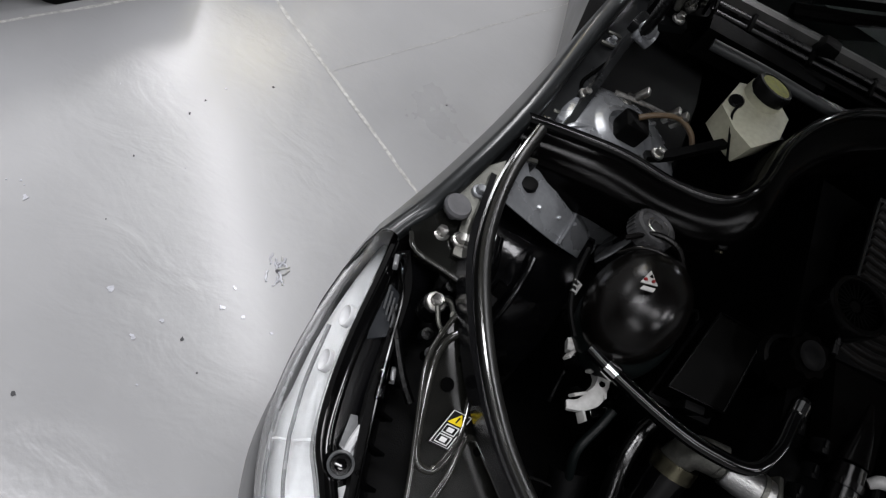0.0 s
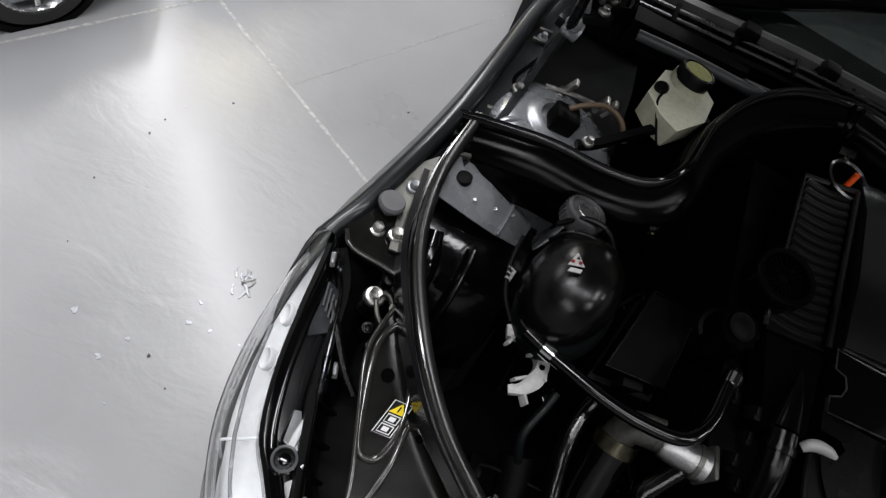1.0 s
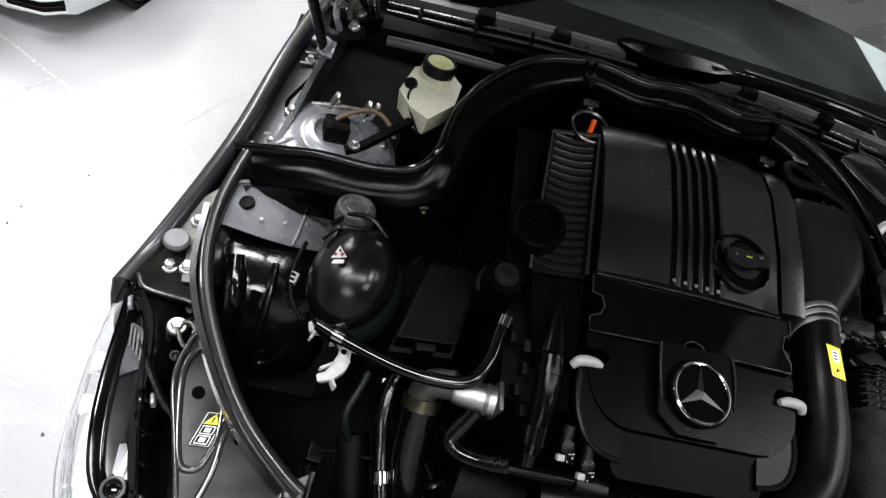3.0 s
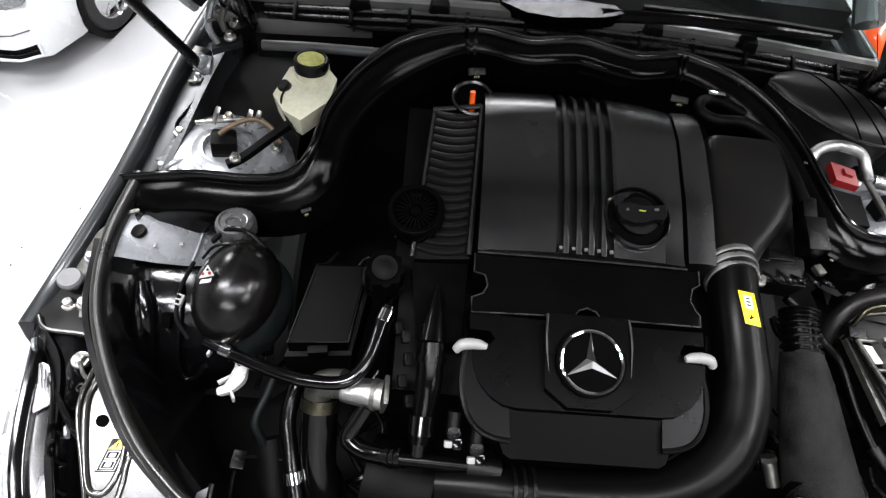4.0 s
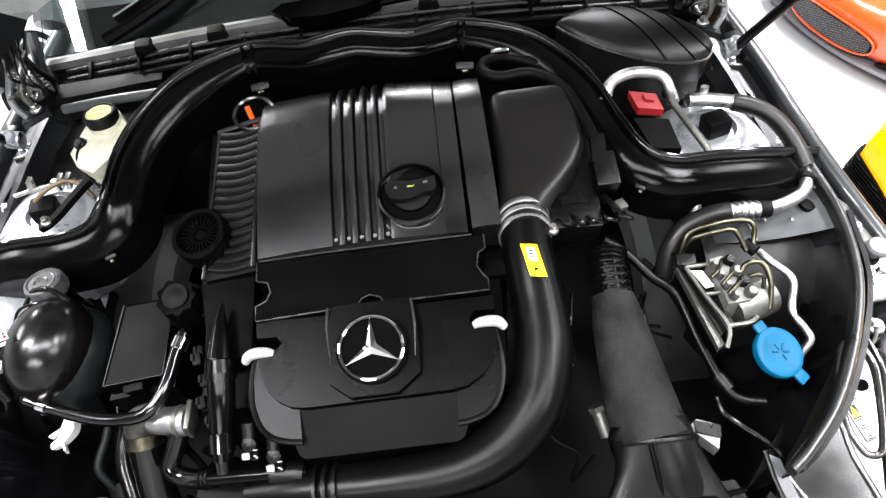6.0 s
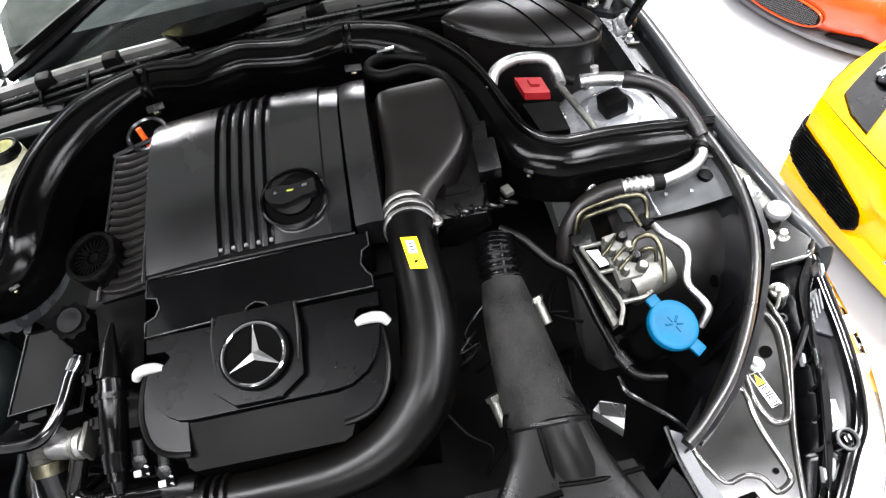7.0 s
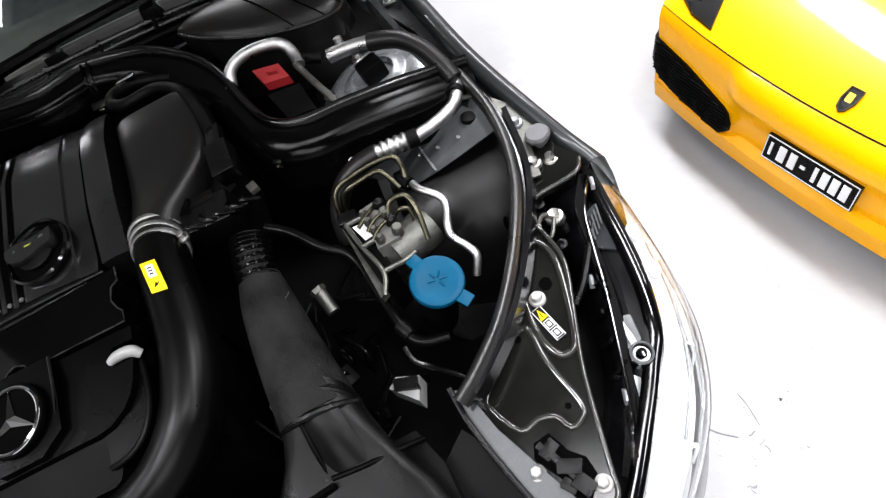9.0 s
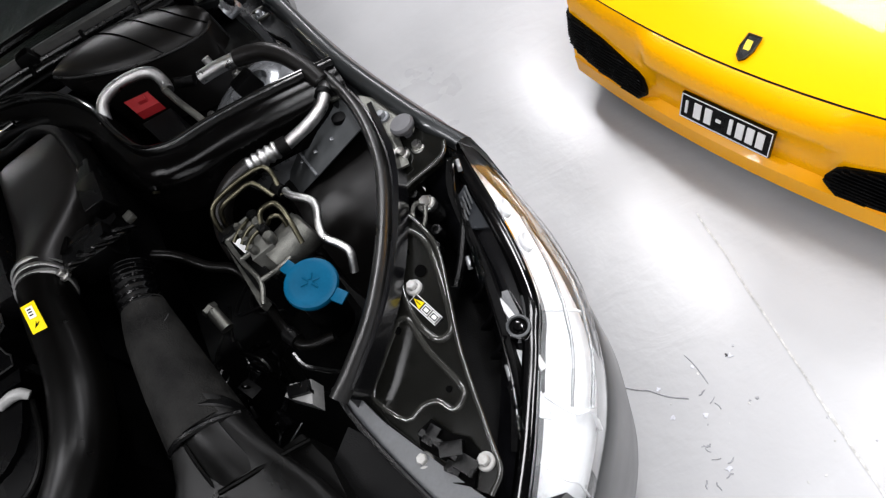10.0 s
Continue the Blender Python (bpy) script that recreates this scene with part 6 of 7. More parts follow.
for k in range(5):
    a = radians(-60 + 60 * k)
    part("raised_mark", tube([wm @ V(0.004 * math.cos(a), 0.004 * math.sin(a), 0.0026), wm @ V(0.015 * math.cos(a), 0.015 * math.sin(a), 0.0022)], 0.0016, 6), BLUE, wc)
part("neck", lathe([(0.033, -0.16), (0.033, -0.012), (0, -0.012)], wm, 24), MATT, wc, "black filler neck")
au = thing("brake_unit", "grey cast brake hydraulic unit with bent pipes", "brake unit")
part("block", slab([(0.495, 0.112, 0.872), (0.515, 0.115, 0.872), (0.532, 0.038, 0.868), (0.498, 0.035, 0.868)], 0.05), CAST, au, "pale cast block", bevel=0.003)
part("motor", tube([(0.513, 0.044, 0.832), (0.542, 0.053, 0.832), (0.574, 0.064, 0.832)], 0.031, 26, raw=True), DULL, au, "round pump motor")
part("motor_cap", tube([(0.573, 0.064, 0.832), (0.577, 0.065, 0.832)], [0.031, 0.022], 26, raw=True), DULL, au)
part("control_box", slab([(0.455, 0.120, 0.852), (0.486, 0.122, 0.852), (0.506, 0.010, 0.846), (0.482, 0.0, 0.846)], 0.08), PLASTIC, au, "black control box", bevel=0.005)
part("box_label", slab([(0.470, 0.107, 0.8535), (0.487, 0.105, 0.8535), (0.496, 0.076, 0.8525), (0.482, 0.074, 0.8525)], 0.001), PAPER, au, "small pale label")
for P in ([(0.463, 0.113, 0.856), (0.475, 0.064, 0.856), (0.492, 0.008, 0.854), (0.482, -0.022, 0.845)], [(0.463, 0.113, 0.856), (0.505, 0.112, 0.858)], [(0.476, 0.062, 0.856), (0.502, 0.062, 0.858)], [(0.492, 0.008, 0.854), (0.524, 0.010, 0.852), (0.54, 0.020, 0.846)]):
    part("frame_wire", tube(P, 0.0036, 8, raw=len(P) == 2), DULL, au, "bright bracket bar")
part("unit_bracket", slab([(0.452, 0.128, 0.846), (0.462, 0.130, 0.846), (0.484, -0.012, 0.838), (0.474, -0.018, 0.838)], 0.012), DULL, au, "bare steel bracket edge", bevel=0.001)
for k in range(4):
    part("solenoid_cap", lathe([(0.0085, -0.006), (0.0085, 0.006), (0.006, 0.009), (0, 0.009)], pose(0.521 + 0.004 * k, 0.104 - 0.019 * k, 0.872, 6, 10, 0), 12), DULL if k % 2 else PLASTIC, au, "small valve cap")
for k in range(3):
    part("wire", tube([(0.470 + 0.006 * k, 0.118, 0.855), (0.462 + 0.004 * k, 0.142, 0.850), (0.444 + 0.006 * k, 0.150, 0.835), (0.430, 0.140 - 0.01 * k, 0.800)], 0.0028, 6), RUBBER, au)
part("plug", box(0.468, 0.128, 0.846, 0.030, 0.020, 0.026, 10, 0, -8), PLASTIC, au, "black plug", bevel=0.003)
for x, y, h in [(0.496, 0.099, 0.872), (0.499, 0.081, 0.872), (0.503, 0.063, 0.872), (0.507, 0.044, 0.872)]:
    part("pipe_nut", lathe([(0.0065, 0), (0.0065, 0.008), (0.005, 0.010), (0.0035, 0.014), (0, 0.014)], pose(x, y, h - 0.002, 8, 6, 0), 8), DULL, au, "pipe nut")
LOOPS = [[(0.458, 0.131, 0.84), (0.464, 0.143, 0.875), (0.477, 0.154, 0.89), (0.506, 0.158, 0.895), (0.536, 0.161, 0.895), (0.563, 0.159, 0.893), (0.572, 0.151, 0.888), (0.572, 0.14, 0.875), (0.567, 0.121, 0.86)],
         [(0.46, 0.136, 0.82), (0.474, 0.148, 0.87), (0.49, 0.148, 0.885), (0.514, 0.149, 0.888), (0.537, 0.15, 0.888), (0.547, 0.142, 0.882), (0.557, 0.123, 0.865)],
         [(0.527, 0.077, 0.872), (0.539, 0.088, 0.885), (0.559, 0.087, 0.885), (0.566, 0.074, 0.88), (0.567, 0.054, 0.868), (0.563, 0.031, 0.845)],
         [(0.537, 0.072, 0.872), (0.547, 0.071, 0.88), (0.558, 0.068, 0.876), (0.558, 0.058, 0.862), (0.547, 0.058, 0.855)],
         [(0.484, 0.076, 0.878), (0.497, 0.086, 0.88), (0.517, 0.114, 0.868)],
         [(0.495, 0.062, 0.878), (0.508, 0.072, 0.882), (0.527, 0.088, 0.874)],
         [(0.499, 0.046, 0.878), (0.513, 0.056, 0.882), (0.532, 0.071, 0.874)]]
for P in LOOPS:
    part("brake_pipe", tube(P, 0.0040 if len(P) > 5 else 0.0030, 10), BRASS, au, "thin bent metal pipe")
bh = thing("vent_hose", "bent grey metal vent pipe", "hose")
part("hose", tube([(0.576, 0.119, 0.864), (0.582, 0.099, 0.868), (0.602, 0.075, 0.863), (0.605, 0.059, 0.858), (0.596, 0.036, 0.850), (0.594, 0.019, 0.842), (0.607, 0.000, 0.830), (0.612, -0.014, 0.822), (0.600, -0.026, 0.800)], 0.0058, 12), ALU, bh)
part("end", tube([(0.562, 0.140, 0.862), (0.572, 0.122, 0.862)], 0.010, 12), MATT, bh)
bp = thing("coolant_pipe", "thin glossy black coolant pipe", "pipe")
part("pipe", tube([(0.350, 0.170, 0.872), (0.381, 0.149, 0.860), (0.414, 0.113, 0.840), (0.449, 0.086, 0.820), (0.465, 0.014, 0.800), (0.481, -0.054, 0.790), (0.499, -0.076, 0.786), (0.532, -0.082, 0.780)], 0.0075, 12), PIPE, bp)
part("joint", tube([(0.476, -0.040, 0.792), (0.486, -0.062, 0.790)], 0.011, 12), PLASTIC, bp)
wc2 = thing("cable", "thin black cable below the washer cap", "cable")
part("cable", tube([(0.469, -0.066, 0.780), (0.474, -0.086, 0.770), (0.491, -0.100, 0.760), (0.525, -0.130, 0.752), (0.55, -0.16, 0.74)], 0.004, 8), RUBBER, wc2)
cn = thing("connector", "light grey plug with a black insert", "connector")
part("body", slab([(0.424, -0.097, 0.752), (0.438, -0.087, 0.755), (0.470, -0.100, 0.755), (0.458, -0.132, 0.750)], 0.03), HOOK, cn, bevel=0.003)
part("insert", slab([(0.434, -0.090, 0.760), (0.468, -0.101, 0.760), (0.464, -0.118, 0.758), (0.432, -0.106, 0.758)], 0.01), PLASTIC, cn, bevel=0.003)

rb = thing("jump_terminal", "red plastic cover of the jump start terminal", "terminal cover")
part("cover", slab([(0.428, 0.382, 0.980), (0.470, 0.372, 0.976), (0.478, 0.346, 0.964), (0.438, 0.354, 0.967)], 0.014), RED, rb, bevel=0.003)
part("grip", slab([(0.447, 0.370, 0.981), (0.462, 0.367, 0.979), (0.464, 0.358, 0.975), (0.450, 0.361, 0.977)], 0.006), RED, rb, bevel=0.002)
part("base", slab([(0.432, 0.350, 0.950), (0.486, 0.338, 0.950), (0.494, 0.285, 0.935), (0.450, 0.292, 0.935)], 0.05), MATT, rb, bevel=0.003)
ap = thing("aluminium_pipe", "bare aluminium air conditioning pipe", "pipe")
part("pipe", tube([(0.388, 0.372, 0.975), (0.400, 0.392, 0.992), (0.430, 0.402, 0.998), (0.470, 0.404, 0.992), (0.490, 0.398, 0.982), (0.497, 0.380, 0.970), (0.498, 0.360, 0.964)], 0.0095, 12), ALU, ap)
part("thin_pipe", tube([(0.494, 0.362, 0.966), (0.508, 0.318, 0.957), (0.522, 0.280, 0.948), (0.528, 0.262, 0.942)], 0.0055, 10), DULL, ap, "thin dull metal pipe")
part("lower_end", tube([(0.516, 0.236, 0.905), (0.508, 0.215, 0.880), (0.503, 0.200, 0.860)], 0.008, 12), ALU, ap)
hs = thing("suction_hose", "black hose with bright aluminium fittings", "hose")
part("fitting", tube([(0.500, 0.398, 0.950), (0.512, 0.402, 0.940), (0.530, 0.396, 0.934)], 0.009, 12), MATT, hs)
part("sleeve", tube([(0.540, 0.394, 0.932), (0.575, 0.388, 0.932), (0.612, 0.376, 0.931)], 0.0115, 14), ALU, hs, "bright crimped sleeve")
part("valve", tube([(0.566, 0.398, 0.935), (0.566, 0.402, 0.950)], 0.007, 10), ALU, hs)
part("hose", tube([(0.608, 0.377, 0.931), (0.632, 0.366, 0.929), (0.656, 0.350, 0.924), (0.678, 0.322, 0.912), (0.694, 0.285, 0.893), (0.700, 0.262, 0.880)], 0.0145, 14), LID, hs)
hp = thing("pressure_pipe", "bare metal pipe with a ribbed sleeve", "pipe")
part("pipe", tube([(0.700, 0.272, 0.872), (0.696, 0.245, 0.874), (0.681, 0.217, 0.875), (0.652, 0.199, 0.876), (0.610, 0.187, 0.878)], 0.0098, 14), ALU, hp)
part("collar", tube([(0.612, 0.187, 0.878), (0.596, 0.187, 0.880)], 0.0135, 14), MATT, hp)
part("sleeve", bellows([(0.597, 0.187, 0.880), (0.570, 0.187, 0.883), (0.543, 0.187, 0.885)], 0.0115, 0.0145, 5, 14), ALU, hp, "ribbed bright sleeve")
part("hose", tube([(0.548, 0.187, 0.885), (0.515, 0.186, 0.881), (0.480, 0.178, 0.866), (0.455, 0.158, 0.838), (0.445, 0.135, 0.800)], 0.0150, 14), LID, hp)
part("band", tube([(0.690, 0.236, 0.875), (0.695, 0.246, 0.874)], 0.0125, 14), MATT, hp)
ck = thing("corrugated_sleeve", "thin corrugated black cable sleeve", "cable")
part("sleeve", bellows([(0.500, 0.235, 0.91), (0.492, 0.222, 0.88), (0.480, 0.214, 0.84)], 0.006, 0.0078, 12, 10), MATT, ck)
bc = thing("battery_cover", "black moulded cover over the battery compartment", "cover")
FE = smooth_path([(0.335, 0.522, 1.020), (0.365, 0.494, 1.013), (0.40, 0.474, 1.004), (0.445, 0.458, 0.991), (0.485, 0.452, 0.980), (0.54, 0.452, 0.967), (0.585, 0.462, 0.960), (0.604, 0.485, 0.960)], 4)
BE = smooth_path([(0.337, 0.526, 1.021), (0.36, 0.548, 1.020), (0.40, 0.566, 1.016), (0.45, 0.572, 1.008), (0.51, 0.565, 0.997), (0.56, 0.547, 0.984), (0.595, 0.518, 0.972), (0.606, 0.490, 0.962)], 4)
rows = [[f + V(0, 0.004, -0.05) for f in FE], [f + V(0, -0.001, -0.004) for f in FE]]
for j in range(9):
    t = j / 8
    rows.append([f.lerp(b, t) + V(0, 0, 0.016 * math.sin(math.pi * t) ** 0.6 * math.sin(math.pi * (i + 0.3) / len(FE)) ** 0.5) for i, (f, b) in enumerate(zip(FE, BE))])
rows.append([b + V(0, 0.006, -0.05) for b in BE])
part("lid", grid_surface(rows, thick=0.003), LID, bc, "satin black domed lid", smooth=50)
part("lid_lip", tube([f + V(0, -0.003, -0.001) for f in FE[::3]], 0.0026, 6, 4), LIP, bc)
for k in range(3):
    pth = []
    for j in range(9):
        t = j / 8
        u = min(len(FE) - 1, 9 + 4 * k + 9 * (1 - t))
        i0 = int(u)
        i1 = min(i0 + 1, len(FE) - 1)
        f, b = FE[i0].lerp(FE[i1], u - i0), BE[i0].lerp(BE[i1], u - i0)
        pth.append(f.lerp(b, t) + V(0, 0, 0.0006 + 0.016 * math.sin(math.pi * t) ** 0.6 * math.sin(math.pi * (u + 0.3) / len(FE)) ** 0.5))
    part("lid_groove", tube(pth, 0.0014, 6, raw=True), HOLE, bc)
part("side", slab([(0.372, 0.484, 0.998), (0.438, 0.462, 0.985), (0.50, 0.454, 0.966), (0.585, 0.464, 0.948), (0.575, 0.50, 0.94), (0.38, 0.53, 0.99)], 0.12), LID, bc, bevel=0.006)

# ---- left side: tower brace, cables, hoses ----
ar = thing("tower_brace", "flat black brace from the strut tower to the bulkhead", "brace")
part("arm", sweep(bmesh.new(), smooth_path([(-0.570, 0.312, 0.908), (-0.545, 0.325, 0.915), (-0.505, 0.355, 0.935), (-0.455, 0.395, 0.955), (-0.40, 0.435, 0.965)], 4), [(-0.007, -0.008), (0.007, -0.008), (0.006, 0.002), (-0.006, 0.002)], keep_up=True), MATT, ar)
bolt(ar, -0.556, 0.320, 0.914, 0.0065)
bk = thing("earth_cable", "brown cable over the strut tower", "cable")
part("cable", tube([(-0.595, 0.374, 0.908), (-0.575, 0.384, 0.920), (-0.543, 0.400, 0.924), (-0.515, 0.393, 0.918), (-0.495, 0.375, 0.90)], 0.0042, 10), BROWN, bk)
rd = thing("brake_line_bracket", "bright brake line bracket behind the strut tower", "bracket")
part("rod", tube([(-0.640, 0.398, 0.905), (-0.60, 0.402, 0.911), (-0.530, 0.412, 0.912)], 0.004, 8), ZINC, rd)
for x in (-0.606, -0.552, -0.538):
    part("clip", box(x, 0.406, 0.918, 0.008, 0.016, 0.030, 0, 20, 0), ZINC, rd, bevel=0.002)
gh = thing("green_hose", "dull green thin hose among the dark pipes", "hose")
part("hose", tube([(-0.455, 0.012, 0.770), (-0.462, -0.010, 0.758), (-0.475, -0.045, 0.740), (-0.466, -0.064, 0.716), (-0.445, -0.082, 0.680)], 0.0065, 10), GREEN, gh)
h2 = thing("heater_hose", "upright black hose with bright clip", "hose")
part("hose", tube([(-0.412, 0.012, 0.795), (-0.418, -0.006, 0.780), (-0.424, -0.048, 0.760), (-0.415, -0.092, 0.730), (-0.400, -0.150, 0.700), (-0.38, -0.23, 0.66)], 0.0125, 14), RUBBER, h2)
part("clip", tube([(-0.4095, -0.112, 0.722), (-0.4055, -0.126, 0.714)], 0.0148, 14), CHROME, h2)
h3 = thing("large_hose", "thick matt black lower hose", "hose")
part("hose", tube([(-0.455, -0.055, 0.690), (-0.449, -0.075, 0.680), (-0.438, -0.130, 0.650), (-0.42, -0.20, 0.61)], 0.026, 18), MATT, h3)
h4 = thing("bypass_hose", "bent black hose below the thermostat", "hose")
part("hose", tube([(-0.305, -0.045, 0.835), (-0.318, -0.062, 0.815), (-0.330, -0.080, 0.796), (-0.312, -0.095, 0.794), (-0.285, -0.104, 0.803), (-0.254, -0.112, 0.822)], 0.0135, 16), RUBBER, h4)
for i in range(3):
    part("band", tube([(-0.270 + 0.008 * i, -0.108 - 0.001 * i, 0.812 + 0.005 * i), (-0.266 + 0.008 * i, -0.109 - 0.001 * i, 0.8145 + 0.005 * i)], 0.0155, 14), RUBBER, h4)
h5 = thing("cross_pipe", "straight black pipe across the engine front", "pipe")
part("pipe", tube([(-0.256, -0.114, 0.826), (-0.20, -0.118, 0.834), (-0.150, -0.121, 0.838), (-0.118, -0.124, 0.838)], 0.010, 12), SATIN, h5)
part("end", tube([(-0.165, -0.120, 0.838), (-0.12, -0.125, 0.838)], 0.016, 14), PLASTIC, h5)
for x, y, z in ((-0.188, -0.083, 0.868), (-0.156, -0.100, 0.860)):
    ij = thing("sensor_plug", "small black sensor plug with a pale collar", "connector", "sensor plugs")
    part("body", tube([(x, y + 0.020, z + 0.016), (x - 0.001, y - 0.004, z)], 0.0095, 10, raw=True), PLASTIC, ij)
    part("collar", box(x - 0.006, y - 0.018, z - 0.006, 0.011, 0.009, 0.010, 30, 0, 0), HOOK, ij, bevel=0.002)
    part("plug", box(x + 0.006, y - 0.016, z - 0.006, 0.012, 0.016, 0.016, 30, 0, 0), GLOSSY, ij, bevel=0.003)
    part("nut", lathe([(0.010, -0.004), (0.010, 0.004), (0.006, 0.006), (0, 0.006)], pose(x, y - 0.006, z + 0.004, 35, 0, 0), 8), PLASTIC, ij)
fc = thing("oil_filter_cap", "round black ribbed filter cap behind the relay box", "cap")
om = pose(-0.300, 0.128, 0.922, 15, 0, 0)
lobes = [((0.0275 + 0.0022 * math.cos(9 * a)) * math.cos(a), (0.0275 + 0.0022 * math.cos(9 * a)) * math.sin(a)) for a in [2 * math.pi * i / 72 for i in range(72)]]
part("cap", slab([om @ V(x, y, 0.004) for x, y in lobes], 0.045), SATIN, fc, bevel=0.002)
part("cap_hub", lathe([(0.017, 0.003), (0.019, 0.008), (0.012, 0.007), (0.010, 0.008), (0, 0.008)], om, 24), MATT, fc)
part("cap_skirt", lathe([(0.033, -0.06), (0.033, -0.036), (0.028, -0.034)], om, 28), MATT, fc)
bw = thing("engine_block", "dark engine block with hidden brackets", "engine")
part("head", slab([(-0.285, 0.125, 0.870), (0.19, 0.125, 0.880), (0.19, 0.46, 0.930), (-0.285, 0.46, 0.930)], 0.35), MATT, bw, bevel=0.01)
part("timing_cover", slab([(-0.275, -0.02, 0.840), (0.17, -0.04, 0.850), (0.18, 0.13, 0.870), (-0.275, 0.13, 0.870)], 0.35), MATT, bw, bevel=0.01)
part("alternator", tube([(-0.30, -0.10, 0.70), (-0.20, -0.12, 0.70)], 0.06, 20), MATT, bw)
part("pulley", tube([(0.05, -0.16, 0.68), (0.05, -0.19, 0.68)], 0.07, 24), MATT, bw)
random.seed(7)
cl = thing("wiring_loom", "dark wiring loom with taped cables and plugs", "cables")
for i in range(26):
    side = -1 if i < 14 else 1
    x, y, z = (random.uniform(-0.50, -0.24), random.uniform(-0.16, 0.30), random.uniform(0.62, 0.74)) if side < 0 else (random.uniform(0.26, 0.52), random.uniform(-0.14, 0.22), random.uniform(0.62, 0.74))
    P = [(x, y, z)]
    for k in range(4):
        P.append((P[-1][0] + random.uniform(-0.05, 0.05), P[-1][1] + random.uniform(-0.06, 0.06), P[-1][2] + random.uniform(-0.03, 0.03)))
    part("cable", tube(P, random.choice((0.003, 0.004, 0.006)), 8, 4), random.choice((MATT, RUBBER, RUBBER, GLOSSY)), cl)
    if i % 3 == 0:
        part("plug", box(P[2][0], P[2][1], P[2][2], 0.022, 0.030, 0.016, random.uniform(-30, 30), random.uniform(-30, 30), random.uniform(0, 180)), random.choice((PLASTIC, MATT, GLOSSY)), cl, bevel=0.003)
for x, y, z in ((-0.262, 0.030, 0.905), (-0.256, 0.006, 0.885), (-0.272, 0.055, 0.88), (-0.262, -0.02, 0.87), (-0.25, -0.045, 0.86)):
    sp = thing("cable_plug", "small plug on the engine front", "connector", "cable plugs")
    part("body", box(x, y, z, 0.012, 0.018, 0.018, 20, 5, 10), MATT, sp, bevel=0.003)
    part("clip", box(x - 0.003, y - 0.002, z + 0.011, 0.004, 0.010, 0.004, 20, 0, 0), MATT, sp, bevel=0.001)
hb = thing("vacuum_hose", "black hose looping under the bulkhead seal", "hose")
part("hose", tube([(0.30, 0.47, 0.985), (0.24, 0.478, 1.002), (0.205, 0.462, 1.010), (0.200, 0.440, 1.008), (0.225, 0.425, 1.006), (0.275, 0.425, 1.006), (0.315, 0.39, 1.005), (0.335, 0.34, 0.995), (0.348, 0.28, 0.985)], 0.0095, 14), MATT, hb)
part("plug", box(0.350, 0.262, 0.980, 0.022, 0.05, 0.018, 12, 0, -6), PLASTIC, hb, bevel=0.003)
part("bright_clip", box(0.232, 0.478, 1.016, 0.03, 0.012, 0.008), CHROME, hb, bevel=0.002)
lk = thing("maf_sensor", "black air mass sensor with cables between box and hose", "sensor")
part("body", box(0.300, 0.178, 0.925, 0.075, 0.05, 0.05, 12, 0, -4), PLASTIC, lk, bevel=0.004)
part("plate", box(0.262, 0.196, 0.954, 0.04, 0.024, 0.006, 12, 0, -10), SATIN, lk, bevel=0.001)
for i in range(5):
    P = [(0.27 + 0.022 * i, 0.165 + 0.01 * (i % 2), 0.945), (0.28 + 0.02 * i, 0.150, 0.955), (0.30 + 0.02 * i, 0.155, 0.940), (0.33 + 0.01 * i, 0.175, 0.925)]
    part("cable", tube(P, 0.0032, 8), RUBBER, lk)
part("bright_nut", box(0.372, 0.186, 0.935, 0.014, 0.018, 0.010, 0, 0, 20), DULL, lk, bevel=0.002)
for x, y, z, a in ((0.382, 0.052, 0.80, 30), (0.290, -0.090, 0.80, 10)):
    sc = thing("hose_fitting", "small bright metal hose fitting", "fitting", "hose fittings")
    part("body", tube([(x, y + 0.014, z + 0.006), (x + 0.008, y - 0.018, z - 0.01)], 0.010, 14), DULL, sc)
    part("nut", tube([(x - 0.002, y + 0.020, z + 0.010), (x, y + 0.014, z + 0.006)], 0.0125, 6), DULL, sc)


for x, y, h, a in ((-0.178, 0.485, 1.003, 10), (0.172, 0.470, 1.003, -10), (-0.430, 0.232, 0.908, 30), (0.412, 0.222, 0.928, -40)):
    ac = thing("seal_clip", "small bright metal clip on the bulkhead seal", "clip", "seal clips")
    k = 1.0 if abs(x) < 0.3 else 0.55
    part("plate", box(x, y, h, 0.030 * k, 0.012 * k, 0.003, 40, 0, a), PLASTIC, ac, bevel=0.001)
    part("tongue", box(x, y - 0.006 * k, h - 0.007, 0.010 * k, 0.004, 0.010, 40, 0, a), BRASS, ac, bevel=0.001)

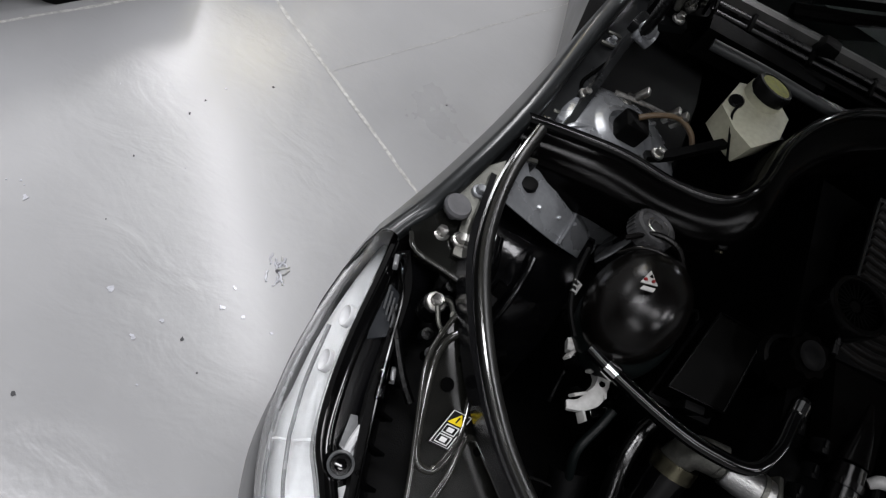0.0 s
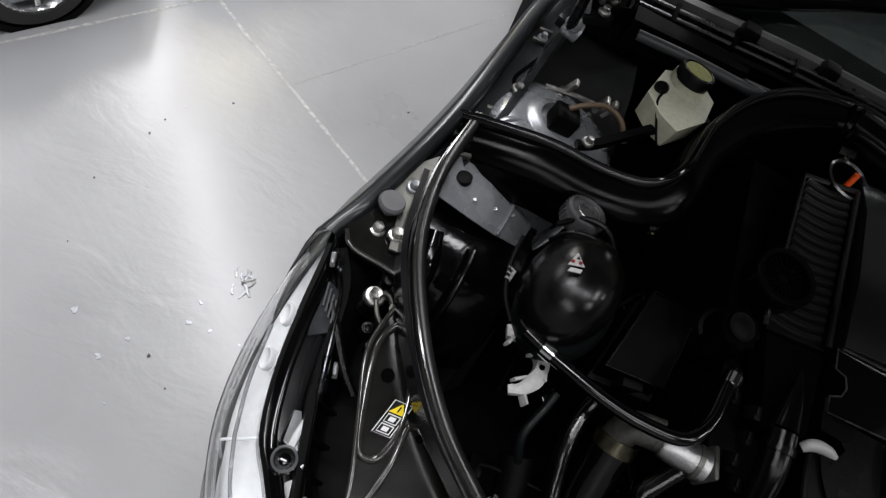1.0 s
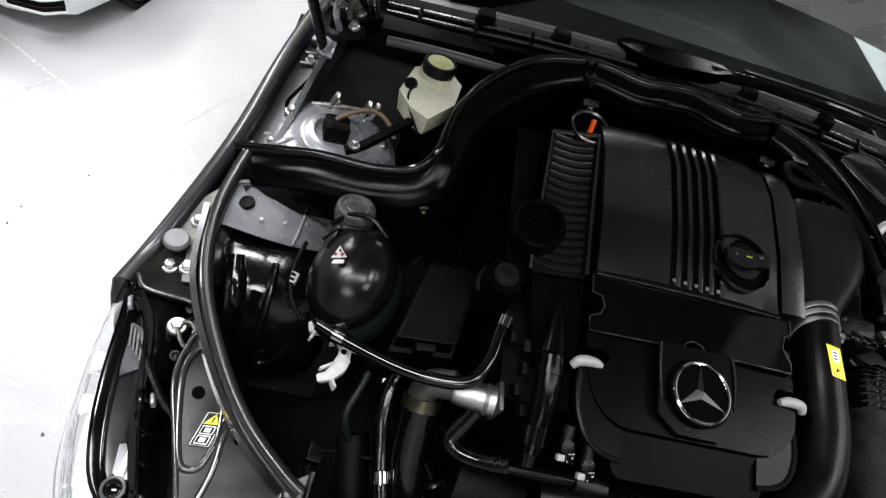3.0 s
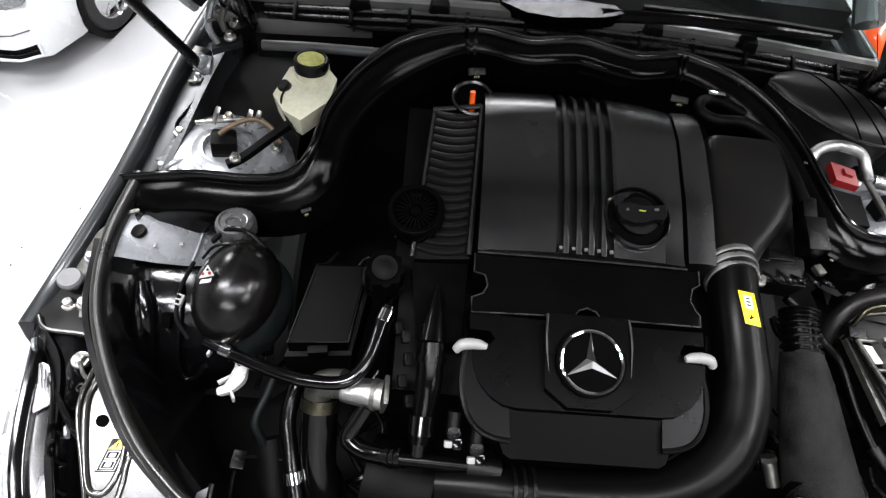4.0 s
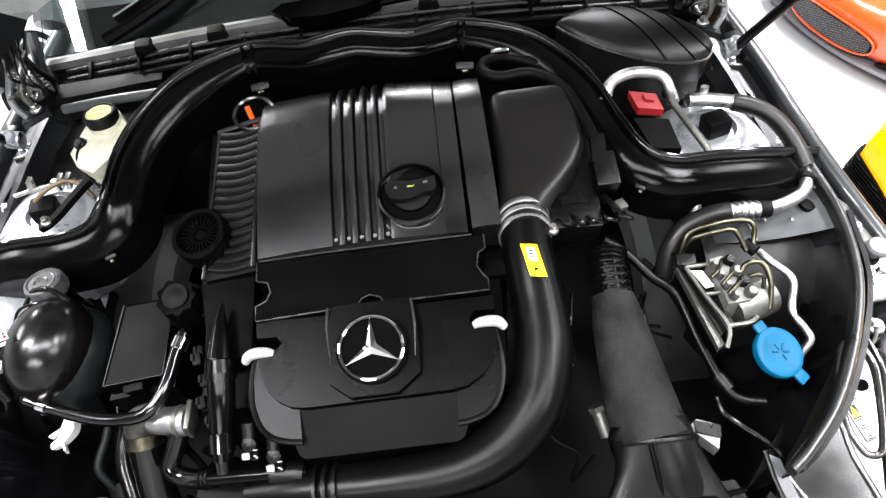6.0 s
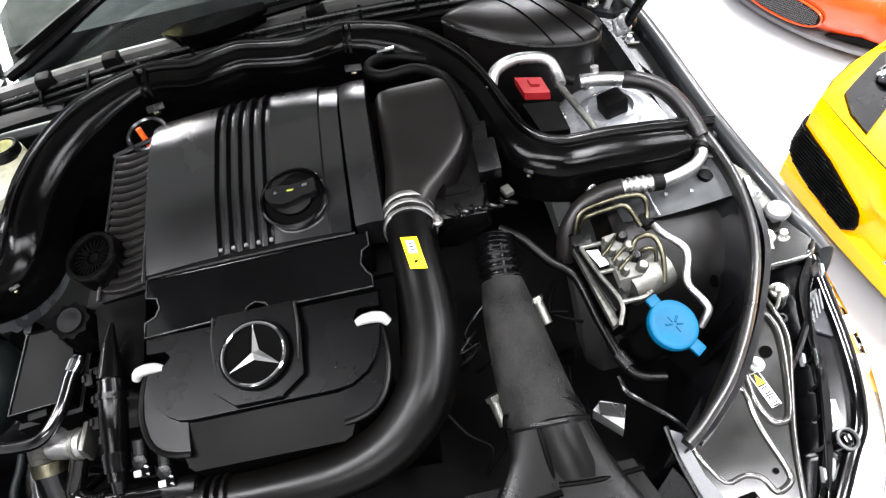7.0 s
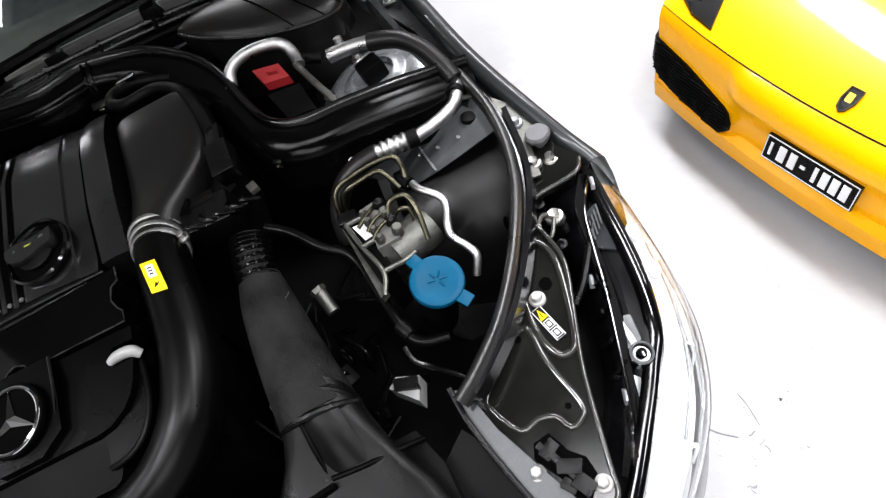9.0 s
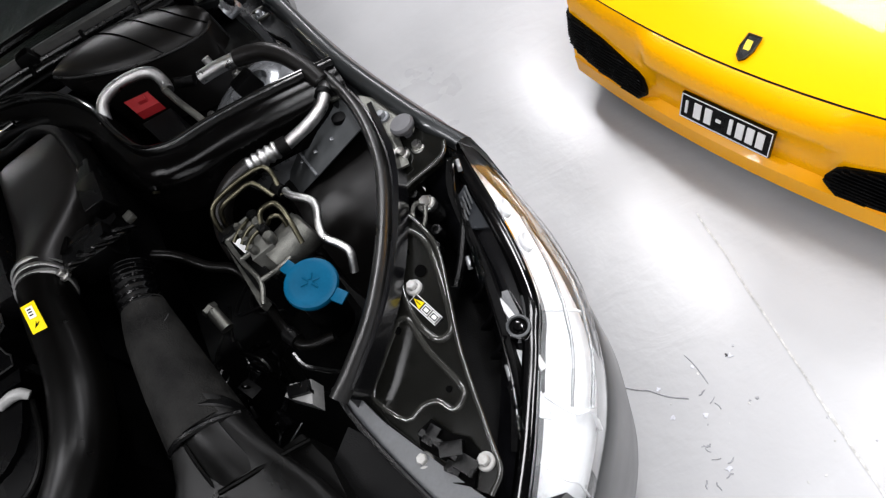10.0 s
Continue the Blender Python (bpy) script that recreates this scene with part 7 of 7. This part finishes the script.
# ---- other cars ----
def wheel(parent, m, r, w, spokes=10):
    """Tyre, rim and spokes at the pose m, axle along x."""
    q = m @ pose(0, 0, 0, 0, 90, 0)
    ty = part("tyre", lathe([(r * 0.70, -w / 2), (r * 0.92, -w / 2), (r, -w * 0.36), (r, w * 0.36), (r * 0.92, w / 2), (r * 0.70, w / 2), (r * 0.66, w * 0.3), (r * 0.66, -w * 0.3), (r * 0.70, -w / 2)], q, 40), TYRE, parent, "black tyre")
    rim = part("rim", lathe([(r * 0.70, -w * 0.46), (r * 0.71, w * 0.46), (r * 0.66, w * 0.48), (r * 0.63, w * 0.40), (r * 0.60, -w * 0.1)], q, 40), RIM, parent, "silver alloy rim")
    part("hub", lathe([(r * 0.16, 0), (r * 0.15, w * 0.36), (r * 0.08, w * 0.40), (0, w * 0.40)], q, 20), RIM, rim)
    part("brake_disc", lathe([(0, -w * 0.05), (r * 0.5, -w * 0.05), (r * 0.5, 0.0), (0, 0.0)], q, 28), STEEL, rim)
    for i in range(spokes):
        bm = bmesh.new()
        bmesh.ops.create_cube(bm, size=1, matrix=q @ pose(0, 0, 0, 0, 0, 360 / spokes * i) @ pose(r * 0.38, 0, w * 0.30) @ Matrix.Diagonal((r * 0.52, r * 0.085, w * 0.16, 1)))
        part("spoke", bm, RIM, rim, bevel=r * 0.012, segs=1)


for x, y in WHEELS:
    wheel(car, pose(x, y, 0.315, 0, 0, 0 if x > 0 else 180), 0.315, 0.20)


def saloon(name, label, paint, m, k, spokes=10):
    """A plain modern car at the scale k, its nose at the origin and its length along y."""
    c = thing(name, label, "car")
    c.matrix_world = m @ Matrix.Diagonal((k, k, k, 1))
    st = [(0.0, 0.52, 0.24, 0.50, 0.60), (0.06, 0.72, 0.20, 0.54, 0.66), (0.22, 0.84, 0.17, 0.58, 0.72), (0.5, 0.885, 0.16, 0.62, 0.77), (0.9, 0.90, 0.17, 0.68, 0.83), (1.35, 0.90, 0.17, 0.74, 0.91), (2.6, 0.90, 0.17, 0.78, 0.95), (3.7, 0.89, 0.18, 0.80, 0.99), (4.2, 0.82, 0.22, 0.80, 0.98), (4.35, 0.72, 0.30, 0.72, 0.90)]
    rows = []
    for y, w, lo, mid, top in st:
        half = [(0, top + 0.02), (0.45 * w, top + 0.012), (0.80 * w, top - 0.03), (0.96 * w, mid + 0.02), (w, mid - 0.06), (w * 1.0, lo + 0.14), (w * 0.97, lo)]
        rows.append([V(-x, y, z) for x, z in half[::-1]] + [V(x, y, z) for x, z in half[1:]])
    part("body", grid_surface(rows, thick=0.01), paint, c, smooth=60)
    cab = []
    for y, w, lo, top in ((1.25, 0.74, 0.90, 0.92), (1.75, 0.66, 0.92, 1.28), (2.1, 0.60, 0.95, 1.38), (2.9, 0.60, 0.97, 1.39), (3.4, 0.62, 0.98, 1.25), (3.9, 0.66, 0.98, 1.0)):
        half = [(0, top + 0.02), (w * 0.8, top), (w * 0.97, top - 0.05 * (top - lo) / 0.4), (w * 1.14, lo)]
        cab.append([V(-x, y, z) for x, z in half[::-1]] + [V(x, y, z) for x, z in half[1:]])
    part("cabin_glass", grid_surface(cab, thick=0.006), GLOSSY, c, "dark glazed cabin")
    part("roof", slab([(-0.50, 1.95, 1.40), (0.50, 1.95, 1.40), (0.52, 3.1, 1.41), (-0.52, 3.1, 1.41)], 0.03), paint, c, bevel=0.01)
    part("front_panel", slab([(-0.52, 0.0, 0.60), (0.52, 0.0, 0.60), (0.5, 0.05, 0.62), (-0.5, 0.05, 0.62)], 0.36), paint, c, bevel=0.01)
    g = part("grille", slab([(-0.40, -0.012, 0.34), (0.40, -0.012, 0.34), (0.40, 0.03, 0.34), (-0.40, 0.03, 0.34)], 0.10), MATT, c, "black lower grille", bevel=0.01)
    for i in range(4):
        part("bar", box(0, -0.016, 0.32 - 0.022 * i, 0.78, 0.008, 0.006), PLASTIC, g)
    part("lip", slab([(-0.80, 0.20, 0.215), (-0.70, 0.07, 0.215), (-0.5, -0.006, 0.215), (0.5, -0.006, 0.215), (0.70, 0.07, 0.215), (0.80, 0.20, 0.215), (0.70, 0.22, 0.215), (-0.70, 0.22, 0.215)], 0.03), paint, c, "front lip", bevel=0.006)

    def nose(x, z, off=0.0):
        return V(x, float(np.interp(abs(x), [0, 0.52, 0.72, 0.84, 0.885], [0, 0, 0.06, 0.22, 0.5])) - 0.006 - off, z)

    def opening(nm, x0, x1, z0, z1, label, bars):
        """A dark opening in the bumper that follows its curve, with body-coloured rim and bars."""
        X = [x0 + (x1 - x0) * i / 10 for i in range(11)]
        o = part(nm, grid_surface([[nose(x, z0 + (z1 - z0) * t) for x in X] for t in (0, 0.5, 1)], thick=0.004), MATT, c, label)
        part("rim", tube([nose(x, z0, 0.002) for x in X] + [nose(x, z1, 0.002) for x in X[::-1]] + [nose(x0, z0, 0.002)], 0.010, 8, raw=True), paint, o)
        for b in range(bars):
            z = z0 + (z1 - z0) * (b + 1) / (bars + 1)
            part("bar", tube([nose(x, z, 0.004) for x in X], 0.006, 6, raw=True), STEEL if b % 2 else PLASTIC, o)

    opening("centre_intake", -0.44, 0.44, 0.235, 0.345, "dark centre intake", 2)
    for s in (-1, 1):
        opening("side_intake", s * 0.50, s * 0.80, 0.215, 0.310, "dark side intake with bar", 1)
        part("parking_sensor", lathe([(0.018, -0.004), (0.018, 0.004), (0, 0.006)], Matrix.Translation(nose(s * 0.62, 0.42)) @ pose(0, 0, 0, 90, 0, 0), 16), paint, c)
        part("bumper_line", tube([nose(s * (0.20 + 0.066 * i), 0.375 + 0.004 * i, 0.001) for i in range(10)], 0.004, 6, raw=True), STRIP, c, "bumper crease")
    for s in (-1, 1):
        part("upper_grille", slab(mirror([(0.05, -0.012, 0.58), (0.24, -0.012, 0.58), (0.24, 0.02, 0.58), (0.05, 0.02, 0.58)], s), 0.09), MATT, c, "black grille", bevel=0.01)
        h = part("headlamp", slab(mirror([(0.42, -0.006, 0.60), (0.62, 0.030, 0.61), (0.80, 0.17, 0.66), (0.80, 0.36, 0.71), (0.62, 0.16, 0.70), (0.44, 0.06, 0.68)], s), 0.07, inset=0.06), SEPARATOR, c, "clear headlamp with bright inside", bevel=0.008)
        for x, y, z, r in ((0.52, 0.045, 0.672, 0.040), (0.64, 0.115, 0.690, 0.045), (0.735, 0.215, 0.705, 0.030)):
            part("lamp_dome", lathe([(r, -0.03), (r, 0.0), (r * 0.8, 0.008), (r * 0.4, 0.004), (0, 0.010)], pose(s * x, y, z, 22, s * 10, 0), 20), CHROME, h)
        for y in (0.88, 3.55):
            part("wheel_arch", lathe([(0.37, -0.10), (0.375, 0.012), (0.33, 0.012), (0.33, -0.10)], pose(s * 0.892, y, 0.33, 0, 90 * s, 0), 40), MATT, c, "dark wheel arch")
            wheel(c, pose(s * 0.80, y, 0.325, 0, 0, 0 if s > 0 else 180), 0.325, 0.22, spokes)
    return c


saloon("silver_car", "silver saloon car parked nose first on the grey floor", SILVER_PAINT, pose(-2.02, 1.36, 0, 0, 0, 152), 0.48, 5)
saloon("white_car", "white sports saloon parked facing another car", WHITE_PAINT, pose(-2.01, 1.44, 0, 0, 0, -14), 0.52)


def coupe():
    """The orange-red low sports car: an oval mesh intake over a grey splitter, its nose at the origin."""
    c = thing("orange_sports_car", "orange-red low sports car with oval mesh intake and grey splitter", "car")
    k = 0.47
    c.matrix_world = pose(1.625, 1.555, 0, 0, 0, -70) @ Matrix.Diagonal((k, k, k, 1))
    U = [-0.88 + 0.055 * i for i in range(33)]

    def back(u):
        return 0.16 * (u / 0.8) ** 2 + 0.5 * max(0, abs(u) - 0.70) ** 1.5

    def row(dy, z, dz=0.0):
        return [V(u, back(u) + dy, z + dz * (u / 0.88) ** 2) for u in U]

    part("splitter", grid_surface([row(0.25, 0.10), row(-0.03, 0.10), row(-0.045, 0.112), row(-0.035, 0.125), row(0.10, 0.135)], thick=0.006), GREY_RUBBER, c, "grey front splitter")
    part("nose", grid_surface([row(0.10, 0.13), row(0.03, 0.16), row(-0.01, 0.22), row(-0.02, 0.32), row(-0.01, 0.42), row(0.03, 0.50, 0.04), row(0.12, 0.56, 0.06), row(0.35, 0.64, 0.09), row(0.75, 0.72, 0.10), row(1.1, 0.80, 0.06)], thick=0.01), ORANGE_PAINT, c, "orange-red nose and bonnet", smooth=60)
    oval = [(0.42 * math.copysign(abs(math.cos(a)) ** 0.75, math.cos(a)), 0.275 + 0.105 * math.copysign(abs(math.sin(a)) ** 0.8, math.sin(a))) for a in [2 * math.pi * i / 36 for i in range(36)]]
    bm = bmesh.new()
    f = [bm.verts.new((x, back(x) - 0.045, z)) for x, z in oval]
    b = [bm.verts.new((x, back(x) + 0.04, z)) for x, z in oval]
    bm.faces.new(f)
    for i in range(36):
        bm.faces.new((f[i], f[(i + 1) % 36], b[(i + 1) % 36], b[i]))
    it = part("intake", bm, MATT, c, "oval dark mesh intake")
    for sgn in (-1, 1):
        for i in range(-26, 27):
            P = []
            for j in range(12):
                zz = 0.19 + 0.17 * j / 11
                x = i * 0.021 + sgn * (zz - 0.275) * 1.2
                if abs(x) < 0.40 * (1 - min(1, (abs(zz - 0.275) / 0.105)) ** 3) ** 0.6:
                    P.append((x, back(x) - 0.047, zz))
            if len(P) > 2:
                part("mesh_wire", tube(P, 0.0017, 4, raw=True), GREY_RUBBER, it)
    part("chrome_rim", tube([(x, back(x) - 0.040, z) for x, z in oval + oval[:1]], 0.009, 8, raw=True), ORANGE_PAINT, it)
    for s in (-1, 1):
        sl = mirror([(0.46, back(0.46) - 0.028, 0.165), (0.80, back(0.8) - 0.028, 0.165), (0.80, back(0.8) - 0.02, 0.20), (0.70, back(0.7) - 0.028, 0.235), (0.54, back(0.54) - 0.028, 0.20)], s)
        bm = bmesh.new()
        f = [bm.verts.new(q) for q in sl]
        b = [bm.verts.new(V(*q) + V(0, 0.06, 0)) for q in sl]
        bm.faces.new(f)
        for i in range(5):
            bm.faces.new((f[i], f[(i + 1) % 5], b[(i + 1) % 5], b[i]))
        part("corner_scoop", bm, MATT, c, "black corner scoop")
        hl = mirror([(0.52, 0.40, 0.70), (0.66, 0.38, 0.705), (0.78, 0.52, 0.735), (0.78, 0.72, 0.76), (0.62, 0.66, 0.755)], s)
        part("headlamp", slab(hl, 0.03), GLOSSY, c, "dark glazed headlamp", bevel=0.006)
        part("wheel_arch", lathe([(0.36, -0.10), (0.365, 0.012), (0.32, 0.012), (0.32, -0.10)], pose(s * 0.885, 0.92, 0.33, 0, 90 * s, 0), 40), MATT, c)
        wheel(c, pose(s * 0.80, 0.92, 0.32, 0, 0, 0 if s > 0 else 180), 0.32, 0.22, 7)
        wheel(c, pose(s * 0.80, 3.3, 0.33, 0, 0, 0 if s > 0 else 180), 0.33, 0.26, 7)
        rows = [[V(s * x, y, z) for y, z in ((0.50, zz), (0.8, zz + 0.03), (1.2, zz + 0.02), (2.2, zz + 0.04), (3.2, zz + 0.10), (3.9, zz + 0.10))] for x, zz in ((0.84, 0.72), (0.885, 0.60), (0.89, 0.42), (0.87, 0.18))]
        part("side", grid_surface(rows, thick=0.008), ORANGE_PAINT, c, "orange-red flank")
    cab = []
    for y, w, lo, top in ((1.05, 0.70, 0.78, 0.80), (1.6, 0.58, 0.84, 1.08), (2.0, 0.54, 0.88, 1.14), (2.7, 0.56, 0.9, 1.08), (3.6, 0.6, 0.86, 0.88)):
        half = [(0, top + 0.01), (w * 0.8, top), (w, top - 0.04), (w * 1.2, lo)]
        cab.append([V(-x, y, z) for x, z in half[::-1]] + [V(x, y, z) for x, z in half[1:]])
    part("cabin_glass", grid_surface(cab, thick=0.006), GLOSSY, c, "dark glazed cabin")
    part("rear_deck", slab([(-0.8, 2.2, 0.82), (0.8, 2.2, 0.82), (0.85, 3.9, 0.84), (-0.85, 3.9, 0.84)], 0.5), ORANGE_PAINT, c, bevel=0.03)


coupe()


def sports_car():
    """The yellow wedge-shaped sports car, its nose at the origin and its length along y."""
    c = thing("yellow_sports_car", "bright yellow low sports car with black front intakes", "car")
    k = 0.64
    c.matrix_world = pose(1.355, 0.237, 0, 0, 0, -78) @ Matrix.Diagonal((k, k, k, 1))
    U = [-0.96, -0.94, -0.90, -0.84, -0.74, -0.60, -0.46, -0.36, -0.24, -0.12, 0, 0.12, 0.24, 0.36, 0.46, 0.60, 0.74, 0.84, 0.90, 0.94, 0.96]

    def back(u):
        return 0.03 * (u / 0.6) ** 2 + 0.26 * max(0, abs(u) - 0.85) ** 1.3 / 0.06

    # lower lip, recessed centre, bulging upper band
    def row(dy, z, dz=0.0):
        return [V(u, back(u) + dy, z + dz * (abs(u) / 0.9) ** 2) for u in U]

    def flank(u):
        t = min(1.0, max(0.0, (abs(u) - 0.35) / 0.08))
        return t * t * (3 - 2 * t)

    def row2(dy, z, dz, side):
        return [V(u, back(u) + dy + (side - dy) * flank(u), z + dz * (abs(u) / 0.9) ** 2) for u in U2]

    U2 = sorted(set(U + [-0.42, -0.39, -0.33, 0.33, 0.39, 0.42, -0.53, 0.53, -0.67, 0.67]))
    part("lip", grid_surface([row(0.10, 0.112), row(0.0, 0.112, 0.01), row(-0.012, 0.125, 0.012), row(-0.010, 0.20, 0.02), row(0.03, 0.222, 0.02)], thick=0.008), YELLOW_PAINT, c, "yellow lower lip")
    part("splitter", grid_surface([row(0.012, 0.108, 0.01), row(0.05, 0.098, 0.01), row(0.3, 0.098)], thick=0.006), MATT, c, "dark underside edge")
    part("bumper", grid_surface([row2(0.028, 0.215, 0.02, -0.006), row2(0.035, 0.28, 0.02, 0.006), row2(0.026, 0.375, 0.03, 0.030), row2(0.012, 0.402, 0.035, 0.034), row2(0.010, 0.430, 0.04, 0.036), row2(0.018, 0.470, 0.05, 0.040), row2(0.036, 0.508, 0.055, 0.052), row2(0.064, 0.530, 0.05, 0.064)], thick=0.01), YELLOW_PAINT, c, "yellow front bumper")
    rows = []
    for y, z, e, w in ((0.071, 0.533, 0.05, 1.0), (0.18, 0.573, 0.047, 1.0), (0.30, 0.608, 0.045, 1.0), (0.6, 0.69, 0.04, 0.99), (0.95, 0.77, 0.03, 0.97), (1.25, 0.82, 0.01, 0.9)):
        rows.append([V(u * w, back(u) * (1 - min(1, y / 1.2)) + y, z + e * (abs(u) / 0.9) ** 2 - 0.25 * max(0, abs(u) - 0.86)) for u in U])
    part("bonnet", grid_surface(rows, thick=0.01), YELLOW_PAINT, c, "yellow bonnet")
    part("shut_line", grid_surface([row(0.0655, 0.5310, 0.05), row(0.0700, 0.5332, 0.05)], thick=0.004), MATT, c)
    for s in (-1, 1):
        def front(x, z, off=0.0):
            return V(s * x, back(x) + float(np.interp(z - 0.028 * (x / 0.9) ** 2, [0.215, 0.28, 0.375, 0.405, 0.43], [-0.006, 0.006, 0.030, 0.036, 0.040])) - 0.012 - off, z)

        def low(x):
            return float(np.interp(x, [0.37, 0.415, 0.70, 0.80, 0.885], [0.262, 0.222, 0.250, 0.272, 0.330]))

        def high(x):
            return float(np.interp(x, [0.37, 0.40, 0.64, 0.885], [0.290, 0.338, 0.405, 0.440]))

        XS = [0.37 + 0.515 * i / 22 for i in range(23)]
        it = part("intake", grid_surface([[front(x, low(x) + (high(x) - low(x)) * j / 8) for x in XS] for j in range(9)], thick=0.012), MATT, c, "black side intake")
        for i in range(15):
            z = 0.236 + 0.0135 * i
            q = [x for x in XS if low(x) + 0.004 < z < high(x) - 0.004]
            if len(q) > 2:
                part("slat", tube([front(x, z, 0.004) for x in q], 0.0036, 6, raw=True), PLASTIC, it)
        def over(x, y):
            z = float(np.interp(y, [0.071, 0.18, 0.30, 0.6, 0.95], [0.533, 0.573, 0.608, 0.69, 0.77])) + 0.05 * (x / 0.9) ** 2
            return (x, y + 0.02, z + 0.010)

        hl = [over(x, y) for x, y in ((0.585, 0.105), (0.70, 0.12), (0.79, 0.16), (0.86, 0.36), (0.85, 0.62), (0.72, 0.56), (0.645, 0.24))]
        h = part("headlamp", slab(mirror(hl, s), 0.02), FRONT, c, "dark headlamp with bright projector", bevel=0.004)
        for x, y, z, k2 in ((0.735, 0.34, 0.668, 0.95), (0.785, 0.50, 0.706, 0.85)):
            part("projector", lathe([(0.062, 0.0), (0.062, 0.012), (0.052, 0.016), (0.044, 0.008), (0.03, 0.014), (0, 0.018)], pose(s * x, y, z, 14, 0, 0) @ Matrix.Scale(k2, 4), 28), CHROME, h, "round bright projector")
        part("wheel_arch", lathe([(0.36, -0.10), (0.365, 0.012), (0.32, 0.012), (0.32, -0.10)], pose(s * 0.945, 0.98, 0.34, 0, 90 * s, 0), 40), MATT, c)
        wheel(c, pose(s * 0.86, 0.98, 0.325, 0, 0, 0 if s > 0 else 180), 0.325, 0.22, 5)
        wheel(c, pose(s * 0.86, 3.5, 0.335, 0, 0, 0 if s > 0 else 180), 0.335, 0.26, 5)
        rows = [[V(s * x, y, z) for y, z in ((0.45, zz), (0.62, zz + 0.02), (1.0, zz + 0.03), (1.35, zz + 0.02), (2.2, zz + 0.05), (3.2, zz + 0.14), (4.0, zz + 0.18), (4.2, zz + 0.12))] for x, zz in ((0.88, 0.70), (0.955, 0.60), (0.96, 0.45), (0.945, 0.20))]
        part("side", grid_surface(rows, thick=0.008), YELLOW_PAINT, c, "yellow flank")
    P = [(-0.188, -0.020, 0.275), (0.188, -0.020, 0.275), (0.188, 0.016, 0.372), (-0.188, 0.016, 0.372)]
    pl = bmesh.new()
    f = [pl.verts.new(p) for p in P]
    b = [pl.verts.new(V(*p) + V(0, 0.012, -0.004)) for p in P]
    pl.faces.new(f), pl.faces.new(b[::-1])
    for i in range(4):
        pl.faces.new((f[i], f[(i + 1) % 4], b[(i + 1) % 4], b[i]))
    pl = part("number_plate", pl, PLASTIC, c, "black plate with pale bars and border", bevel=0.003)
    for x, w, h in ((-0.112, 0.030, 0.052), (-0.066, 0.028, 0.052), (-0.022, 0.020, 0.010), (0.028, 0.014, 0.052), (0.066, 0.028, 0.052), (0.106, 0.028, 0.052), (0.146, 0.028, 0.052), (-0.160, 0.010, 0.044)):
        part("bar", box(x, -0.0040, 0.324, w, 0.004, h * 1.15, -20, 0, 0), PAPER, pl)
    for z in (0.280, 0.367):
        part("border", box(0, -0.0215 + 0.371 * (z - 0.275), z, 0.37, 0.003, 0.003, -20, 0, 0), PAPER, pl)
    for x in (-0.184, 0.184):
        part("border", box(x, -0.0035, 0.324, 0.003, 0.003, 0.093, -20, 0, 0), PAPER, pl)
    q = [over(x, y) for x, y in ((-0.024, 0.172), (-0.026, 0.130), (-0.016, 0.100), (0.0, 0.088), (0.016, 0.100), (0.026, 0.130), (0.024, 0.172))]
    em = part("emblem", slab([(x, y - 0.02, z + 0.001) for x, y, z in q], 0.006), PLASTIC, c, "small dark shield with gold rim", bevel=0.001)
    part("rim", tube([(x, y - 0.02, z + 0.002) for x, y, z in q + q[:1]], 0.0028, 6, raw=True), BRASS, em)
    part("mark", slab([(x * 0.45, 0.128 + (y - 0.148) * 0.45, z + 0.003) for x, y, z in q], 0.003), YELLOW, em)
    cab = []
    for y, w, lo, top in ((1.15, 0.70, 0.80, 0.82), (1.8, 0.58, 0.86, 1.12), (2.2, 0.54, 0.9, 1.16), (3.0, 0.56, 0.95, 1.08), (3.9, 0.6, 0.90, 0.92)):
        half = [(0, top + 0.01), (w * 0.8, top), (w, top - 0.04), (w * 1.2, lo)]
        cab.append([V(-x, y, z) for x, z in half[::-1]] + [V(x, y, z) for x, z in half[1:]])
    part("cabin_glass", grid_surface(cab, thick=0.006), GLOSSY, c, "dark glazed cabin")
    part("rear_deck", slab([(-0.8, 2.4, 0.86), (0.8, 2.4, 0.86), (0.9, 4.1, 0.88), (-0.9, 4.1, 0.88)], 0.5), YELLOW_PAINT, c, bevel=0.03)


sports_car()
